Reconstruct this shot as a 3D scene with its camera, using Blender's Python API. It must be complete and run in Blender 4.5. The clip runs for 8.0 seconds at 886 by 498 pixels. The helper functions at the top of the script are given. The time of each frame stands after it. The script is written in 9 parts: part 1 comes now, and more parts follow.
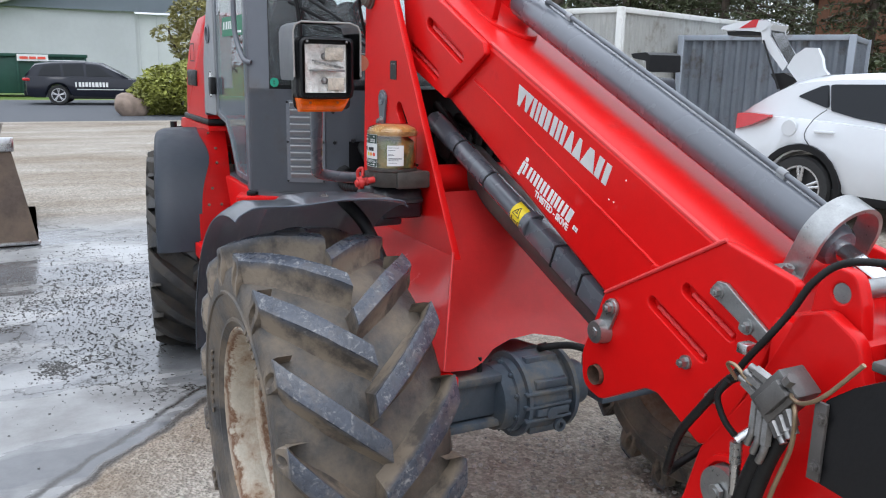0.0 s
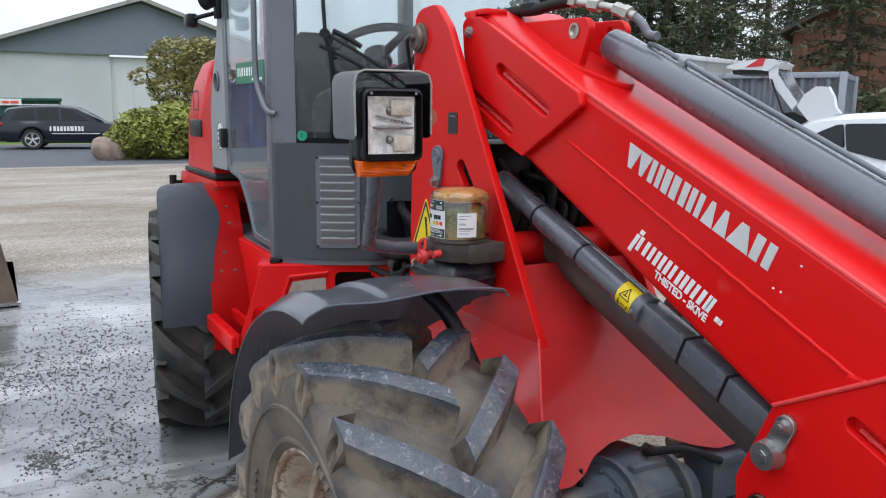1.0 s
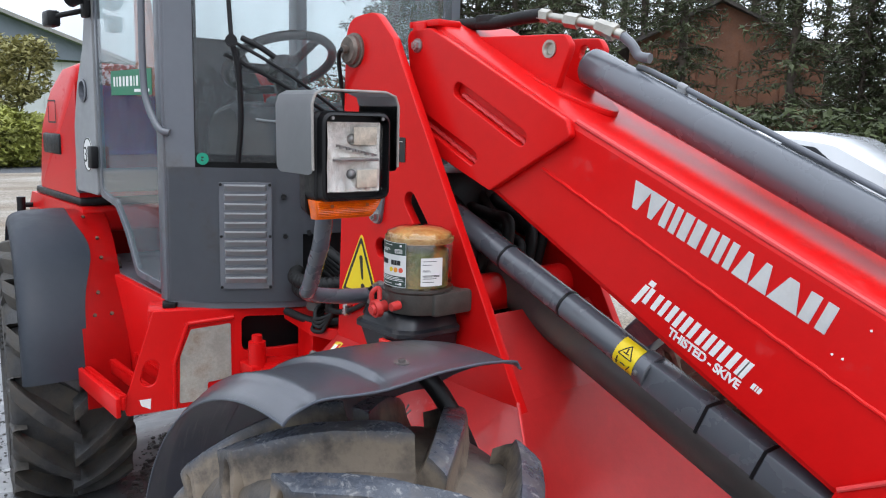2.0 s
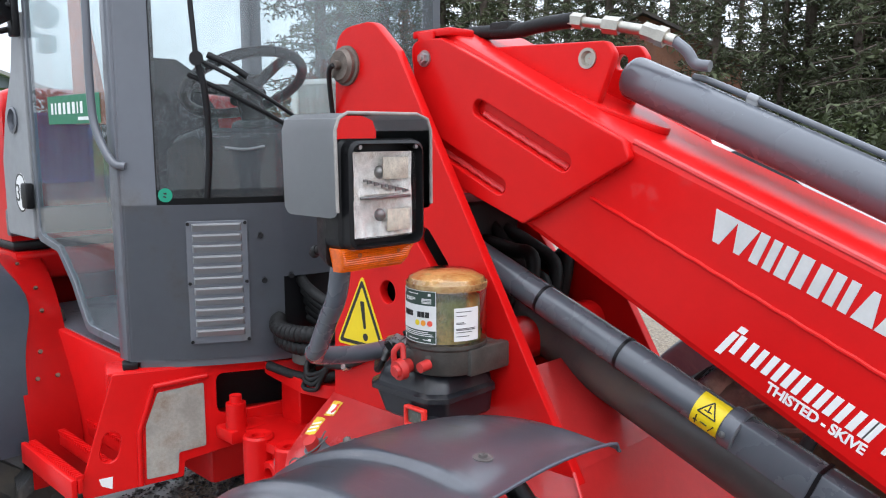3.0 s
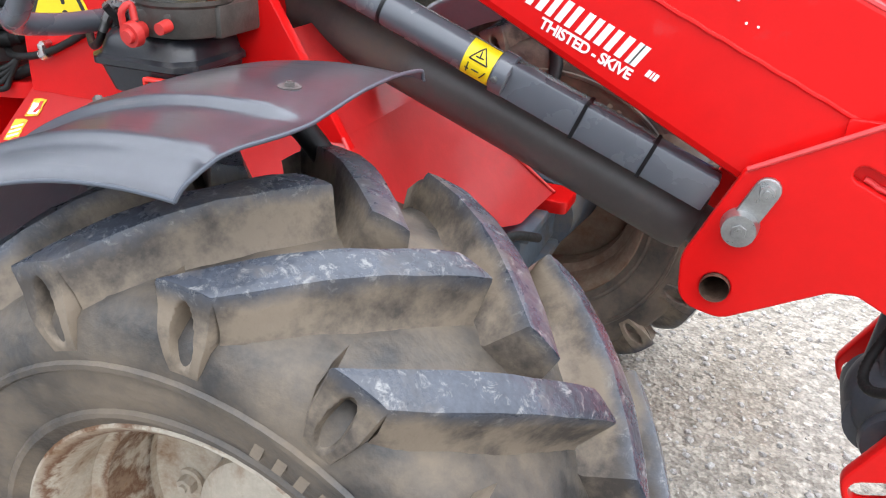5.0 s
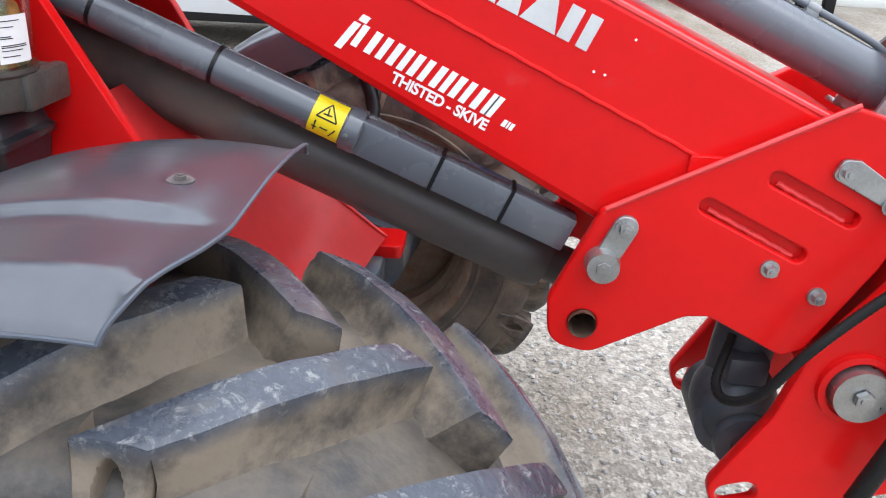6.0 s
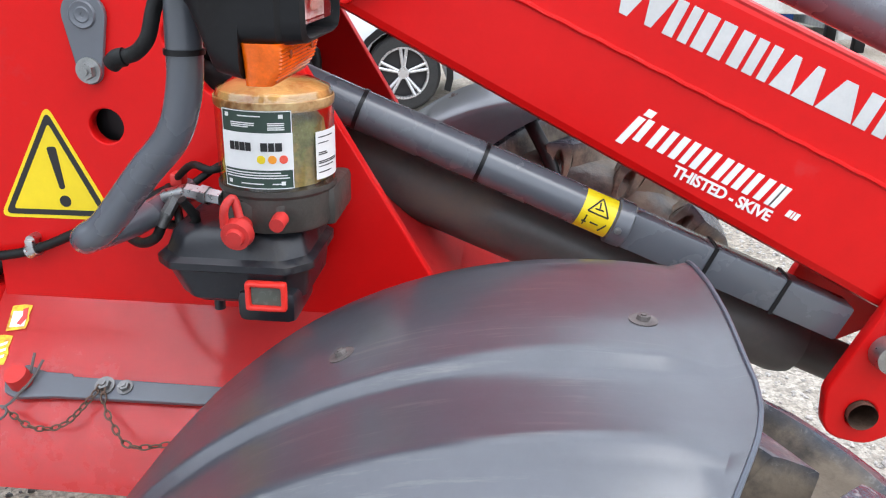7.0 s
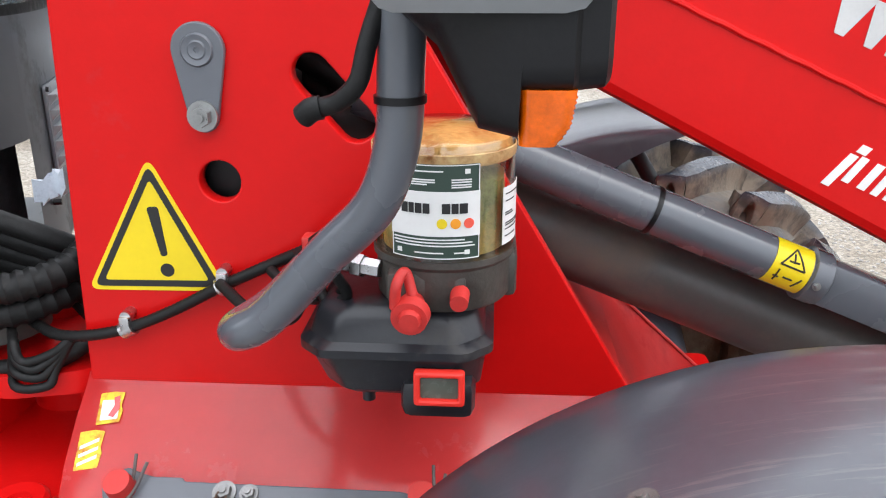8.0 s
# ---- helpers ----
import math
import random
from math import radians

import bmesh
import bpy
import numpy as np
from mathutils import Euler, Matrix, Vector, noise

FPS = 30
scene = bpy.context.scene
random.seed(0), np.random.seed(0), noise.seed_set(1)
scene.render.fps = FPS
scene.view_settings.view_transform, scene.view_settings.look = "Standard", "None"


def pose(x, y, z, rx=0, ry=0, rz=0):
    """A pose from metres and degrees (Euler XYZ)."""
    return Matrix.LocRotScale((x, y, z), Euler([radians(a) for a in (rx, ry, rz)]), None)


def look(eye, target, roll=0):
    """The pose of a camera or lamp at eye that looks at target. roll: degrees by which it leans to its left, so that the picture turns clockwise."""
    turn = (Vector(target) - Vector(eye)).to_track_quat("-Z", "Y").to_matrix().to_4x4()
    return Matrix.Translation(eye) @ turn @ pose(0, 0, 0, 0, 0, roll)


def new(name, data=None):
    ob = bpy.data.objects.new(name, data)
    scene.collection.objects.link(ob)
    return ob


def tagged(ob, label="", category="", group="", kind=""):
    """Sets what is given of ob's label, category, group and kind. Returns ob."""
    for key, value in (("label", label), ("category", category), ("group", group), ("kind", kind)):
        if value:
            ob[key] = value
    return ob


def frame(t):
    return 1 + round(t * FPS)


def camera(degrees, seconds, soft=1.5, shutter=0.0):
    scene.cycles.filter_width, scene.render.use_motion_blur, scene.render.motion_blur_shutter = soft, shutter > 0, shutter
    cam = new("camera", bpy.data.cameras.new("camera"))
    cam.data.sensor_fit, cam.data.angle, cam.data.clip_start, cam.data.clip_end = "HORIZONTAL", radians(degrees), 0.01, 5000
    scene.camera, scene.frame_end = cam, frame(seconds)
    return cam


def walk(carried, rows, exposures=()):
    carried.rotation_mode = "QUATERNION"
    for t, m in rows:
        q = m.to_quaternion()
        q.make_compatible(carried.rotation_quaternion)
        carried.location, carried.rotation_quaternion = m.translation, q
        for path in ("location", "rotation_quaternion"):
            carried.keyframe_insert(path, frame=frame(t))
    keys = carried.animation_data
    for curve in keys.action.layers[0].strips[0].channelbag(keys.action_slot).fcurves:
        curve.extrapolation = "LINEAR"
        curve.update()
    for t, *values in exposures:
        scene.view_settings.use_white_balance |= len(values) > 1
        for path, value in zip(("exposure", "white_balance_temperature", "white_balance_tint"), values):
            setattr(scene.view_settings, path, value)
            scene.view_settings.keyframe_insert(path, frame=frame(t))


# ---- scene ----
cam = camera(57.4, 8.0, soft=1.1)
METRES, EYE, TILT, LEAN, TURN = 2.7, 1.49, -12.6, -1.1, 63.0
ROWS = [
    (0.0, 0.0, 0.0, 0.0, 0.0, 0.0, 0.0),
    (0.5, -0.0638, 0.0561, 0.0234, -0.79, 1.06, -0.16),
    (1.0, -0.104, 0.1506, 0.0495, -1.67, 2.63, 0.97),
    (1.5, -0.1357, 0.2155, 0.0687, -5.42, 2.8, 1.67),
    (2.0, -0.1947, 0.2789, 0.0937, -12.43, 2.91, 2.34),
    (2.2, -0.2148, 0.2968, 0.1037, -14.22, 2.81, 2.72),
    (3.3, -0.2406, 0.4291, 0.1325, -18.12, 3.37, 5.59),
    (3.5, -0.2382, 0.4436, 0.1225, -19.09, 1.54, 5.94),
    (4.0, -0.2406, 0.4598, 0.0922, -25.36, -8.73, 6.73),
    (4.5, -0.2643, 0.4617, 0.0791, -32.84, -14.04, 7.53),
    (4.7, -0.2777, 0.4615, 0.076, -35.41, -15.55, 7.32),
    (5.8, -0.3002, 0.5061, 0.0854, -54.82, -19.46, 7.77),
    (6.0, -0.3005, 0.5308, 0.103, -57.62, -17.94, 8.15),
    (6.5, -0.3318, 0.5923, 0.1366, -56.88, -15.56, 9.18),
    (7.0, -0.362, 0.6736, 0.1567, -57.38, -15.01, 10.1),
    (7.5, -0.3798, 0.7314, 0.1703, -57.97, -14.48, 10.3),
    (8.0, -0.344, 0.7909, 0.1789, -58.54, -13.97, 11.39),
]
walk(cam, [(t, pose(0, 0, EYE, TILT, LEAN, TURN) @ pose(METRES * x, METRES * y, METRES * z, 90 + pitch, roll, yaw)) for t, x, y, z, yaw, pitch, roll in ROWS],
     exposures=[(0.0, -0.14, 6150, 10), (1.0, -0.27, 6150, 10), (1.5, -0.28, 6150, 10), (2.2, 0.0, 6150, 10), (3.4, 0.25, 6200, 10), (4.0, 0.66, 6330, 10), (4.5, 0.75, 6400, 10), (6.0, 0.35, 6150, 10), (6.5, 0.37, 6150, 10), (8.0, 0.39, 6500, 10)])

# ---- light: bright overcast day ----
SUN_EL, SUN_AZ = 60.0, 118.0
world = bpy.data.worlds.new("sky")
scene.world = world
world.use_nodes = True
wn, wl = world.node_tree.nodes, world.node_tree.links
sky = wn.new("ShaderNodeTexSky")
sky.sky_type = "NISHITA"
sky.sun_disc = False
sky.sun_elevation = radians(SUN_EL)
sky.sun_rotation = radians(SUN_AZ)
sky.air_density, sky.dust_density, sky.ozone_density = 1.0, 3.0, 1.0
grey = wn.new("ShaderNodeHueSaturation")
grey.inputs["Saturation"].default_value = 0.45
wl.new(sky.outputs[0], grey.inputs["Color"])
# a closed, softly mottled cloud layer, brighter towards the zenith
wtc = wn.new("ShaderNodeTexCoord")
wsep = wn.new("ShaderNodeSeparateXYZ")
wl.new(wtc.outputs["Generated"], wsep.inputs[0])
wup = wn.new("ShaderNodeMapRange")
wup.inputs["From Min"].default_value, wup.inputs["From Max"].default_value = -0.05, 0.9
wup.inputs["To Min"].default_value, wup.inputs["To Max"].default_value = 7.4, 19.5
wl.new(wsep.outputs["Z"], wup.inputs["Value"])
wno = wn.new("ShaderNodeTexNoise")
wno.inputs["Scale"].default_value, wno.inputs["Detail"].default_value = 2.6, 5.0
wl.new(wtc.outputs["Generated"], wno.inputs["Vector"])
wcl = wn.new("ShaderNodeMapRange")
wcl.inputs["From Min"].default_value, wcl.inputs["From Max"].default_value = 0.3, 0.7
wcl.inputs["To Min"].default_value, wcl.inputs["To Max"].default_value = 0.82, 1.15
wl.new(wno.outputs["Fac"], wcl.inputs["Value"])
wmul = wn.new("ShaderNodeMath")
wmul.operation = "MULTIPLY"
wl.new(wup.outputs[0], wmul.inputs[0])
wl.new(wcl.outputs[0], wmul.inputs[1])
wtint = wn.new("ShaderNodeMixRGB")
wtint.blend_type = "MULTIPLY"
wtint.inputs[0].default_value = 1.0
wtint.inputs[1].default_value = (0.93, 0.98, 1.06, 1)
wl.new(wmul.outputs[0], wtint.inputs[2])
wmix = wn.new("ShaderNodeMixRGB")
wmix.inputs[0].default_value = 0.8
wl.new(grey.outputs[0], wmix.inputs[1])
wl.new(wtint.outputs[0], wmix.inputs[2])
wl.new(wmix.outputs[0], wn["Background"].inputs["Color"])
wn["Background"].inputs["Strength"].default_value = 0.15
sun_lamp = bpy.data.lights.new("sun", "SUN")
sun_lamp.energy, sun_lamp.angle, sun_lamp.color = 0.7, radians(40), (1.0, 0.97, 0.93)
sun = new("sun", sun_lamp)
a, e = radians(SUN_AZ), radians(SUN_EL)
sun.matrix_world = look((0, 0, 30), Vector((0, 0, 30)) - Vector((math.sin(a) * math.cos(e), math.cos(a) * math.cos(e), math.sin(e))))
scene.view_settings.exposure = 0.0


# ---- materials ----
def mat(name, col, rough=0.5, metal=0.0, var=0.12, scale=6.0, bump=0.0, bscale=60.0, coat=0.0, dirt=None, dirt_amt=0.0,
        dirt_scale=3.0, rand=0.0, spec=0.5, rough_var=0.1):
    m = bpy.data.materials.new(name)
    m.use_nodes = True
    n, l = m.node_tree.nodes, m.node_tree.links
    b = n["Principled BSDF"]
    tc = n.new("ShaderNodeTexCoord")
    big = n.new("ShaderNodeTexNoise")
    big.inputs["Scale"].default_value, big.inputs["Detail"].default_value = scale, 5.0
    l.new(tc.outputs["Object"], big.inputs["Vector"])
    ramp = n.new("ShaderNodeMapRange")
    ramp.inputs["From Min"].default_value, ramp.inputs["From Max"].default_value = 0.3, 0.7
    ramp.inputs["To Min"].default_value, ramp.inputs["To Max"].default_value = 1 - var, 1 + var
    l.new(big.outputs["Fac"], ramp.inputs["Value"])
    hsv = n.new("ShaderNodeHueSaturation")
    hsv.inputs["Color"].default_value = (*col, 1)
    l.new(ramp.outputs[0], hsv.inputs["Value"])
    fine = n.new("ShaderNodeTexNoise")
    fine.inputs["Scale"].default_value, fine.inputs["Detail"].default_value, fine.inputs["Roughness"].default_value = scale * 9, 8.0, 0.7
    l.new(tc.outputs["Object"], fine.inputs["Vector"])
    fr = n.new("ShaderNodeMapRange")
    fr.inputs["From Min"].default_value, fr.inputs["From Max"].default_value = 0.3, 0.7
    fr.inputs["To Min"].default_value, fr.inputs["To Max"].default_value = 1 - var * 0.6, 1 + var * 0.6
    l.new(fine.outputs["Fac"], fr.inputs["Value"])
    both = n.new("ShaderNodeMath")
    both.operation = "MULTIPLY"
    l.new(ramp.outputs[0], both.inputs[0])
    l.new(fr.outputs[0], both.inputs[1])
    l.new(both.outputs[0], hsv.inputs["Value"])
    out = hsv.outputs[0]
    if rand:
        info = n.new("ShaderNodeObjectInfo")
        rr = n.new("ShaderNodeMapRange")
        rr.inputs["To Min"].default_value, rr.inputs["To Max"].default_value = 1 - rand, 1 + rand
        l.new(info.outputs["Random"], rr.inputs["Value"])
        h2 = n.new("ShaderNodeHueSaturation")
        l.new(out, h2.inputs["Color"])
        l.new(rr.outputs[0], h2.inputs["Value"])
        out = h2.outputs[0]
    rough_sock = None
    if dirt is not None:
        dn = n.new("ShaderNodeTexNoise")
        dn.inputs["Scale"].default_value, dn.inputs["Detail"].default_value, dn.inputs["Roughness"].default_value = dirt_scale, 9.0, 0.68
        l.new(tc.outputs["Object"], dn.inputs["Vector"])
        dr = n.new("ShaderNodeValToRGB")
        dr.color_ramp.elements[0].position = max(0.0, 0.62 - dirt_amt * 0.5)
        dr.color_ramp.elements[1].position = min(1.0, 0.74 - dirt_amt * 0.22)
        l.new(dn.outputs["Fac"], dr.inputs[0])
        mix = n.new("ShaderNodeMixRGB")
        mix.inputs[2].default_value = (*dirt, 1)
        l.new(dr.outputs[0], mix.inputs[0])
        l.new(out, mix.inputs[1])
        out = mix.outputs[0]
        rm = n.new("ShaderNodeMapRange")
        rm.inputs["To Min"].default_value, rm.inputs["To Max"].default_value = rough, 0.9
        l.new(dr.outputs[0], rm.inputs["Value"])
        rough_sock = rm.outputs[0]
    l.new(out, b.inputs["Base Color"])
    if rough_sock is None:
        rn = n.new("ShaderNodeTexNoise")
        rn.inputs["Scale"].default_value, rn.inputs["Detail"].default_value = scale * 4, 6.0
        l.new(tc.outputs["Object"], rn.inputs["Vector"])
        rm = n.new("ShaderNodeMapRange")
        rm.inputs["From Min"].default_value, rm.inputs["From Max"].default_value = 0.3, 0.7
        rm.inputs["To Min"].default_value, rm.inputs["To Max"].default_value = max(0.02, rough * (1 - rough_var * 2)), min(1.0, rough * (1 + rough_var * 2))
        l.new(rn.outputs["Fac"], rm.inputs["Value"])
        rough_sock = rm.outputs[0]
    l.new(rough_sock, b.inputs["Roughness"])
    b.inputs["Metallic"].default_value = metal
    b.inputs["Specular IOR Level"].default_value = spec
    b.inputs["Coat Weight"].default_value = coat
    b.inputs["Coat Roughness"].default_value = 0.12
    if bump:
        bn = n.new("ShaderNodeTexNoise")
        bn.inputs["Scale"].default_value, bn.inputs["Detail"].default_value = bscale, 6.0
        l.new(tc.outputs["Object"], bn.inputs["Vector"])
        bp = n.new("ShaderNodeBump")
        bp.inputs["Strength"].default_value, bp.inputs["Distance"].default_value = bump, 0.01
        l.new(bn.outputs["Fac"], bp.inputs["Height"])
        l.new(bp.outputs[0], b.inputs["Normal"])
    return m


def glass_mat(name, tint=(0.9, 0.95, 0.95), clear=0.9, rough=0.02, gain=1.0, veil=0.0):
    m = bpy.data.materials.new(name)
    m.use_nodes = True
    n, l = m.node_tree.nodes, m.node_tree.links
    out = n["Material Output"]
    tr = n.new("ShaderNodeBsdfTransparent")
    tr.inputs[0].default_value = (*tint, 1)
    gl = n.new("ShaderNodeBsdfGlossy")
    gl.inputs["Roughness"].default_value = rough
    # gloss grows with the fifth power towards grazing, alike on both faces of the pane
    fr = n.new("ShaderNodeLayerWeight")
    fr.inputs["Blend"].default_value = 0.5
    p5 = n.new("ShaderNodeMath")
    p5.operation = "POWER"
    p5.inputs[1].default_value = 5.0
    l.new(fr.outputs["Facing"], p5.inputs[0])
    ad = n.new("ShaderNodeMath")
    ad.operation = "MULTIPLY_ADD"
    ad.inputs[1].default_value, ad.inputs[2].default_value = 0.9 * gain, 1.0 - clear
    l.new(p5.outputs[0], ad.inputs[0])
    mx = n.new("ShaderNodeMixShader")
    l.new(ad.outputs[0], mx.inputs[0])
    l.new(tr.outputs[0], mx.inputs[1])
    l.new(gl.outputs[0], mx.inputs[2])
    top = mx.outputs[0]
    # a pale diffuse veil puts the sky's reflection into the pane's colour
    if veil:
        film = n.new("ShaderNodeBsdfDiffuse")
        film.inputs[0].default_value = (0.62, 0.66, 0.70, 1)
        tc = n.new("ShaderNodeTexCoord")
        no = n.new("ShaderNodeTexNoise")
        no.inputs["Scale"].default_value, no.inputs["Detail"].default_value = 5.0, 6.0
        l.new(tc.outputs["Object"], no.inputs["Vector"])
        am = n.new("ShaderNodeMapRange")
        am.inputs["From Min"].default_value, am.inputs["From Max"].default_value = 0.3, 0.7
        am.inputs["To Min"].default_value, am.inputs["To Max"].default_value = veil * 0.5, veil * 1.5
        l.new(no.outputs["Fac"], am.inputs["Value"])
        dm = n.new("ShaderNodeMixShader")
        l.new(am.outputs[0], dm.inputs[0])
        l.new(top, dm.inputs[1])
        l.new(film.outputs[0], dm.inputs[2])
        top = dm.outputs[0]
    l.new(top, out.inputs["Surface"])
    return m


def scuffed_mat(name, col, scuff):
    """Smooth black plastic with fine scuffs that run round the wheel's axis, in patches."""
    m = mat(name, col, 0.30, var=0.10, scale=5, bump=0.02, bscale=40, coat=1.0, spec=0.6)
    n, l = m.node_tree.nodes, m.node_tree.links
    b = n["Principled BSDF"]
    tc = n.new("ShaderNodeTexCoord")
    sep = n.new("ShaderNodeSeparateXYZ")
    b.inputs["Coat Roughness"].default_value = 0.21
    b.inputs["Coat IOR"].default_value = 1.85
    l.new(tc.outputs["Object"], sep.inputs[0])
    dx, dz = n.new("ShaderNodeMath"), n.new("ShaderNodeMath")
    dx.operation = dz.operation = "SUBTRACT"
    dx.inputs[1].default_value, dz.inputs[1].default_value = -2.0, 0.53
    l.new(sep.outputs["X"], dx.inputs[0])
    l.new(sep.outputs["Z"], dz.inputs[0])
    an = n.new("ShaderNodeMath")
    an.operation = "ARCTAN2"
    l.new(dx.outputs[0], an.inputs[0])
    l.new(dz.outputs[0], an.inputs[1])
    cb = n.new("ShaderNodeCombineXYZ")
    k = n.new("ShaderNodeMath")
    k.operation = "MULTIPLY"
    k.inputs[1].default_value = 0.05
    l.new(an.outputs[0], k.inputs[0])
    sk = n.new("ShaderNodeMath")
    sk.operation = "MULTIPLY_ADD"
    sk.inputs[1].default_value = 0.035
    l.new(an.outputs[0], sk.inputs[0])
    l.new(sep.outputs["Y"], sk.inputs[2])
    l.new(k.outputs[0], cb.inputs[0])
    l.new(sk.outputs[0], cb.inputs[1])
    st = n.new("ShaderNodeTexNoise")
    st.inputs["Scale"].default_value, st.inputs["Detail"].default_value, st.inputs["Roughness"].default_value = 95.0, 5.0, 0.7
    l.new(cb.outputs[0], st.inputs["Vector"])
    sr = n.new("ShaderNodeValToRGB")
    sr.color_ramp.elements[0].position, sr.color_ramp.elements[1].position = 0.54, 0.76
    l.new(st.outputs["Fac"], sr.inputs[0])
    pa = n.new("ShaderNodeTexNoise")
    pa.inputs["Scale"].default_value, pa.inputs["Detail"].default_value = 5.5, 4.0
    l.new(tc.outputs["Object"], pa.inputs["Vector"])
    pr = n.new("ShaderNodeValToRGB")
    pr.color_ramp.elements[0].position, pr.color_ramp.elements[1].position = 0.44, 0.62
    l.new(pa.outputs["Fac"], pr.inputs[0])
    both = n.new("ShaderNodeMath")
    both.operation = "MULTIPLY"
    l.new(sr.outputs[0], both.inputs[0])
    l.new(pr.outputs[0], both.inputs[1])
    mx = n.new("ShaderNodeMixRGB")
    l.new(both.outputs[0], mx.inputs[0])
    l.new(b.inputs["Base Color"].links[0].from_socket, mx.inputs[1])
    mx.inputs[2].default_value = (*scuff, 1)
    l.new(mx.outputs[0], b.inputs["Base Color"])
    ro = n.new("ShaderNodeMapRange")
    ro.inputs["To Min"].default_value, ro.inputs["To Max"].default_value = 0.28, 0.6
    l.new(both.outputs[0], ro.inputs["Value"])
    l.new(ro.outputs[0], b.inputs["Roughness"])
    return m


RED = mat("red_paint", (0.60, 0.006, 0.006), 0.30, var=0.06, scale=2.5, bump=0.03, bscale=140, coat=0.0, spec=0.24, dirt=(0.55, 0.035, 0.035), dirt_amt=0.0, dirt_scale=5)
# the same red as RED, its base lifted to brighten the shaded nose sheet
RED_NOSE = mat("lifted_red_paint", (0.78, 0.042, 0.042), 0.34, var=0.08, scale=2.5, bump=0.03, bscale=90, coat=0.4, dirt=(0.62, 0.075, 0.07), dirt_amt=0.10, dirt_scale=3.0)
# dusty skirt red, with the sky's pale sheen put into its colour
RED_DUSTY_LIT = mat("dusty_lit_red_paint", (0.75, 0.058, 0.058), 0.24, var=0.05, scale=2.5, bump=0.02, bscale=90, coat=0.9, dirt=(0.67, 0.085, 0.085), dirt_amt=0.10, dirt_scale=3.5)
# paler red for weld beads and for highlights painted along edges
RED_EDGE = mat("worn_lit_red_edge", (0.66, 0.045, 0.045), 0.4, var=0.12, scale=30, bump=0.05, bscale=90)
GREY = mat("grey_machine_paint", (0.116, 0.125, 0.143), 0.34, var=0.06, scale=3, coat=0.25, dirt=(0.12, 0.12, 0.12), dirt_amt=0.15, dirt_scale=6)
GREY_CYL = mat("grey_cylinder_paint", (0.098, 0.106, 0.122), 0.27, var=0.06, scale=3, coat=0.35)
GREY_MET = mat("grey_hood_paint", (0.25, 0.258, 0.265), 0.42, var=0.05, scale=5)
AXLE = mat("blue_grey_axle_paint", (0.058, 0.076, 0.098), 0.42, var=0.18, scale=9, bump=0.15, bscale=35, dirt=(0.17, 0.15, 0.12), dirt_amt=0.25, dirt_scale=7)
DARK = mat("dark_cylinder_paint", (0.070, 0.064, 0.061), 0.40, var=0.15, scale=6, bump=0.05, dirt=(0.13, 0.105, 0.085), dirt_amt=0.25, dirt_scale=5)
BLACK = mat("black_plastic", (0.007, 0.007, 0.008), 0.42, var=0.15, scale=12, bump=0.05, bscale=120, spec=0.3)
RUBBER_HOSE = mat("black_rubber_hose", (0.008, 0.008, 0.008), 0.55, var=0.2, scale=30, bump=0.1, bscale=200, spec=0.3)
FENDER = scuffed_mat("scuffed_black_fender_plastic", (0.112, 0.118, 0.143), (0.26, 0.245, 0.245))
FENDER_REAR = mat("grey_rear_fender_plastic", (0.060, 0.070, 0.090), 0.4, var=0.08, scale=4, bump=0.03, bscale=60)
TYRE = mat("muddy_tyre_rubber", (0.040, 0.037, 0.035), 0.40, var=0.4, scale=13, bump=0.28, bscale=60, dirt=(0.165, 0.132, 0.098), dirt_amt=0.46, dirt_scale=6)
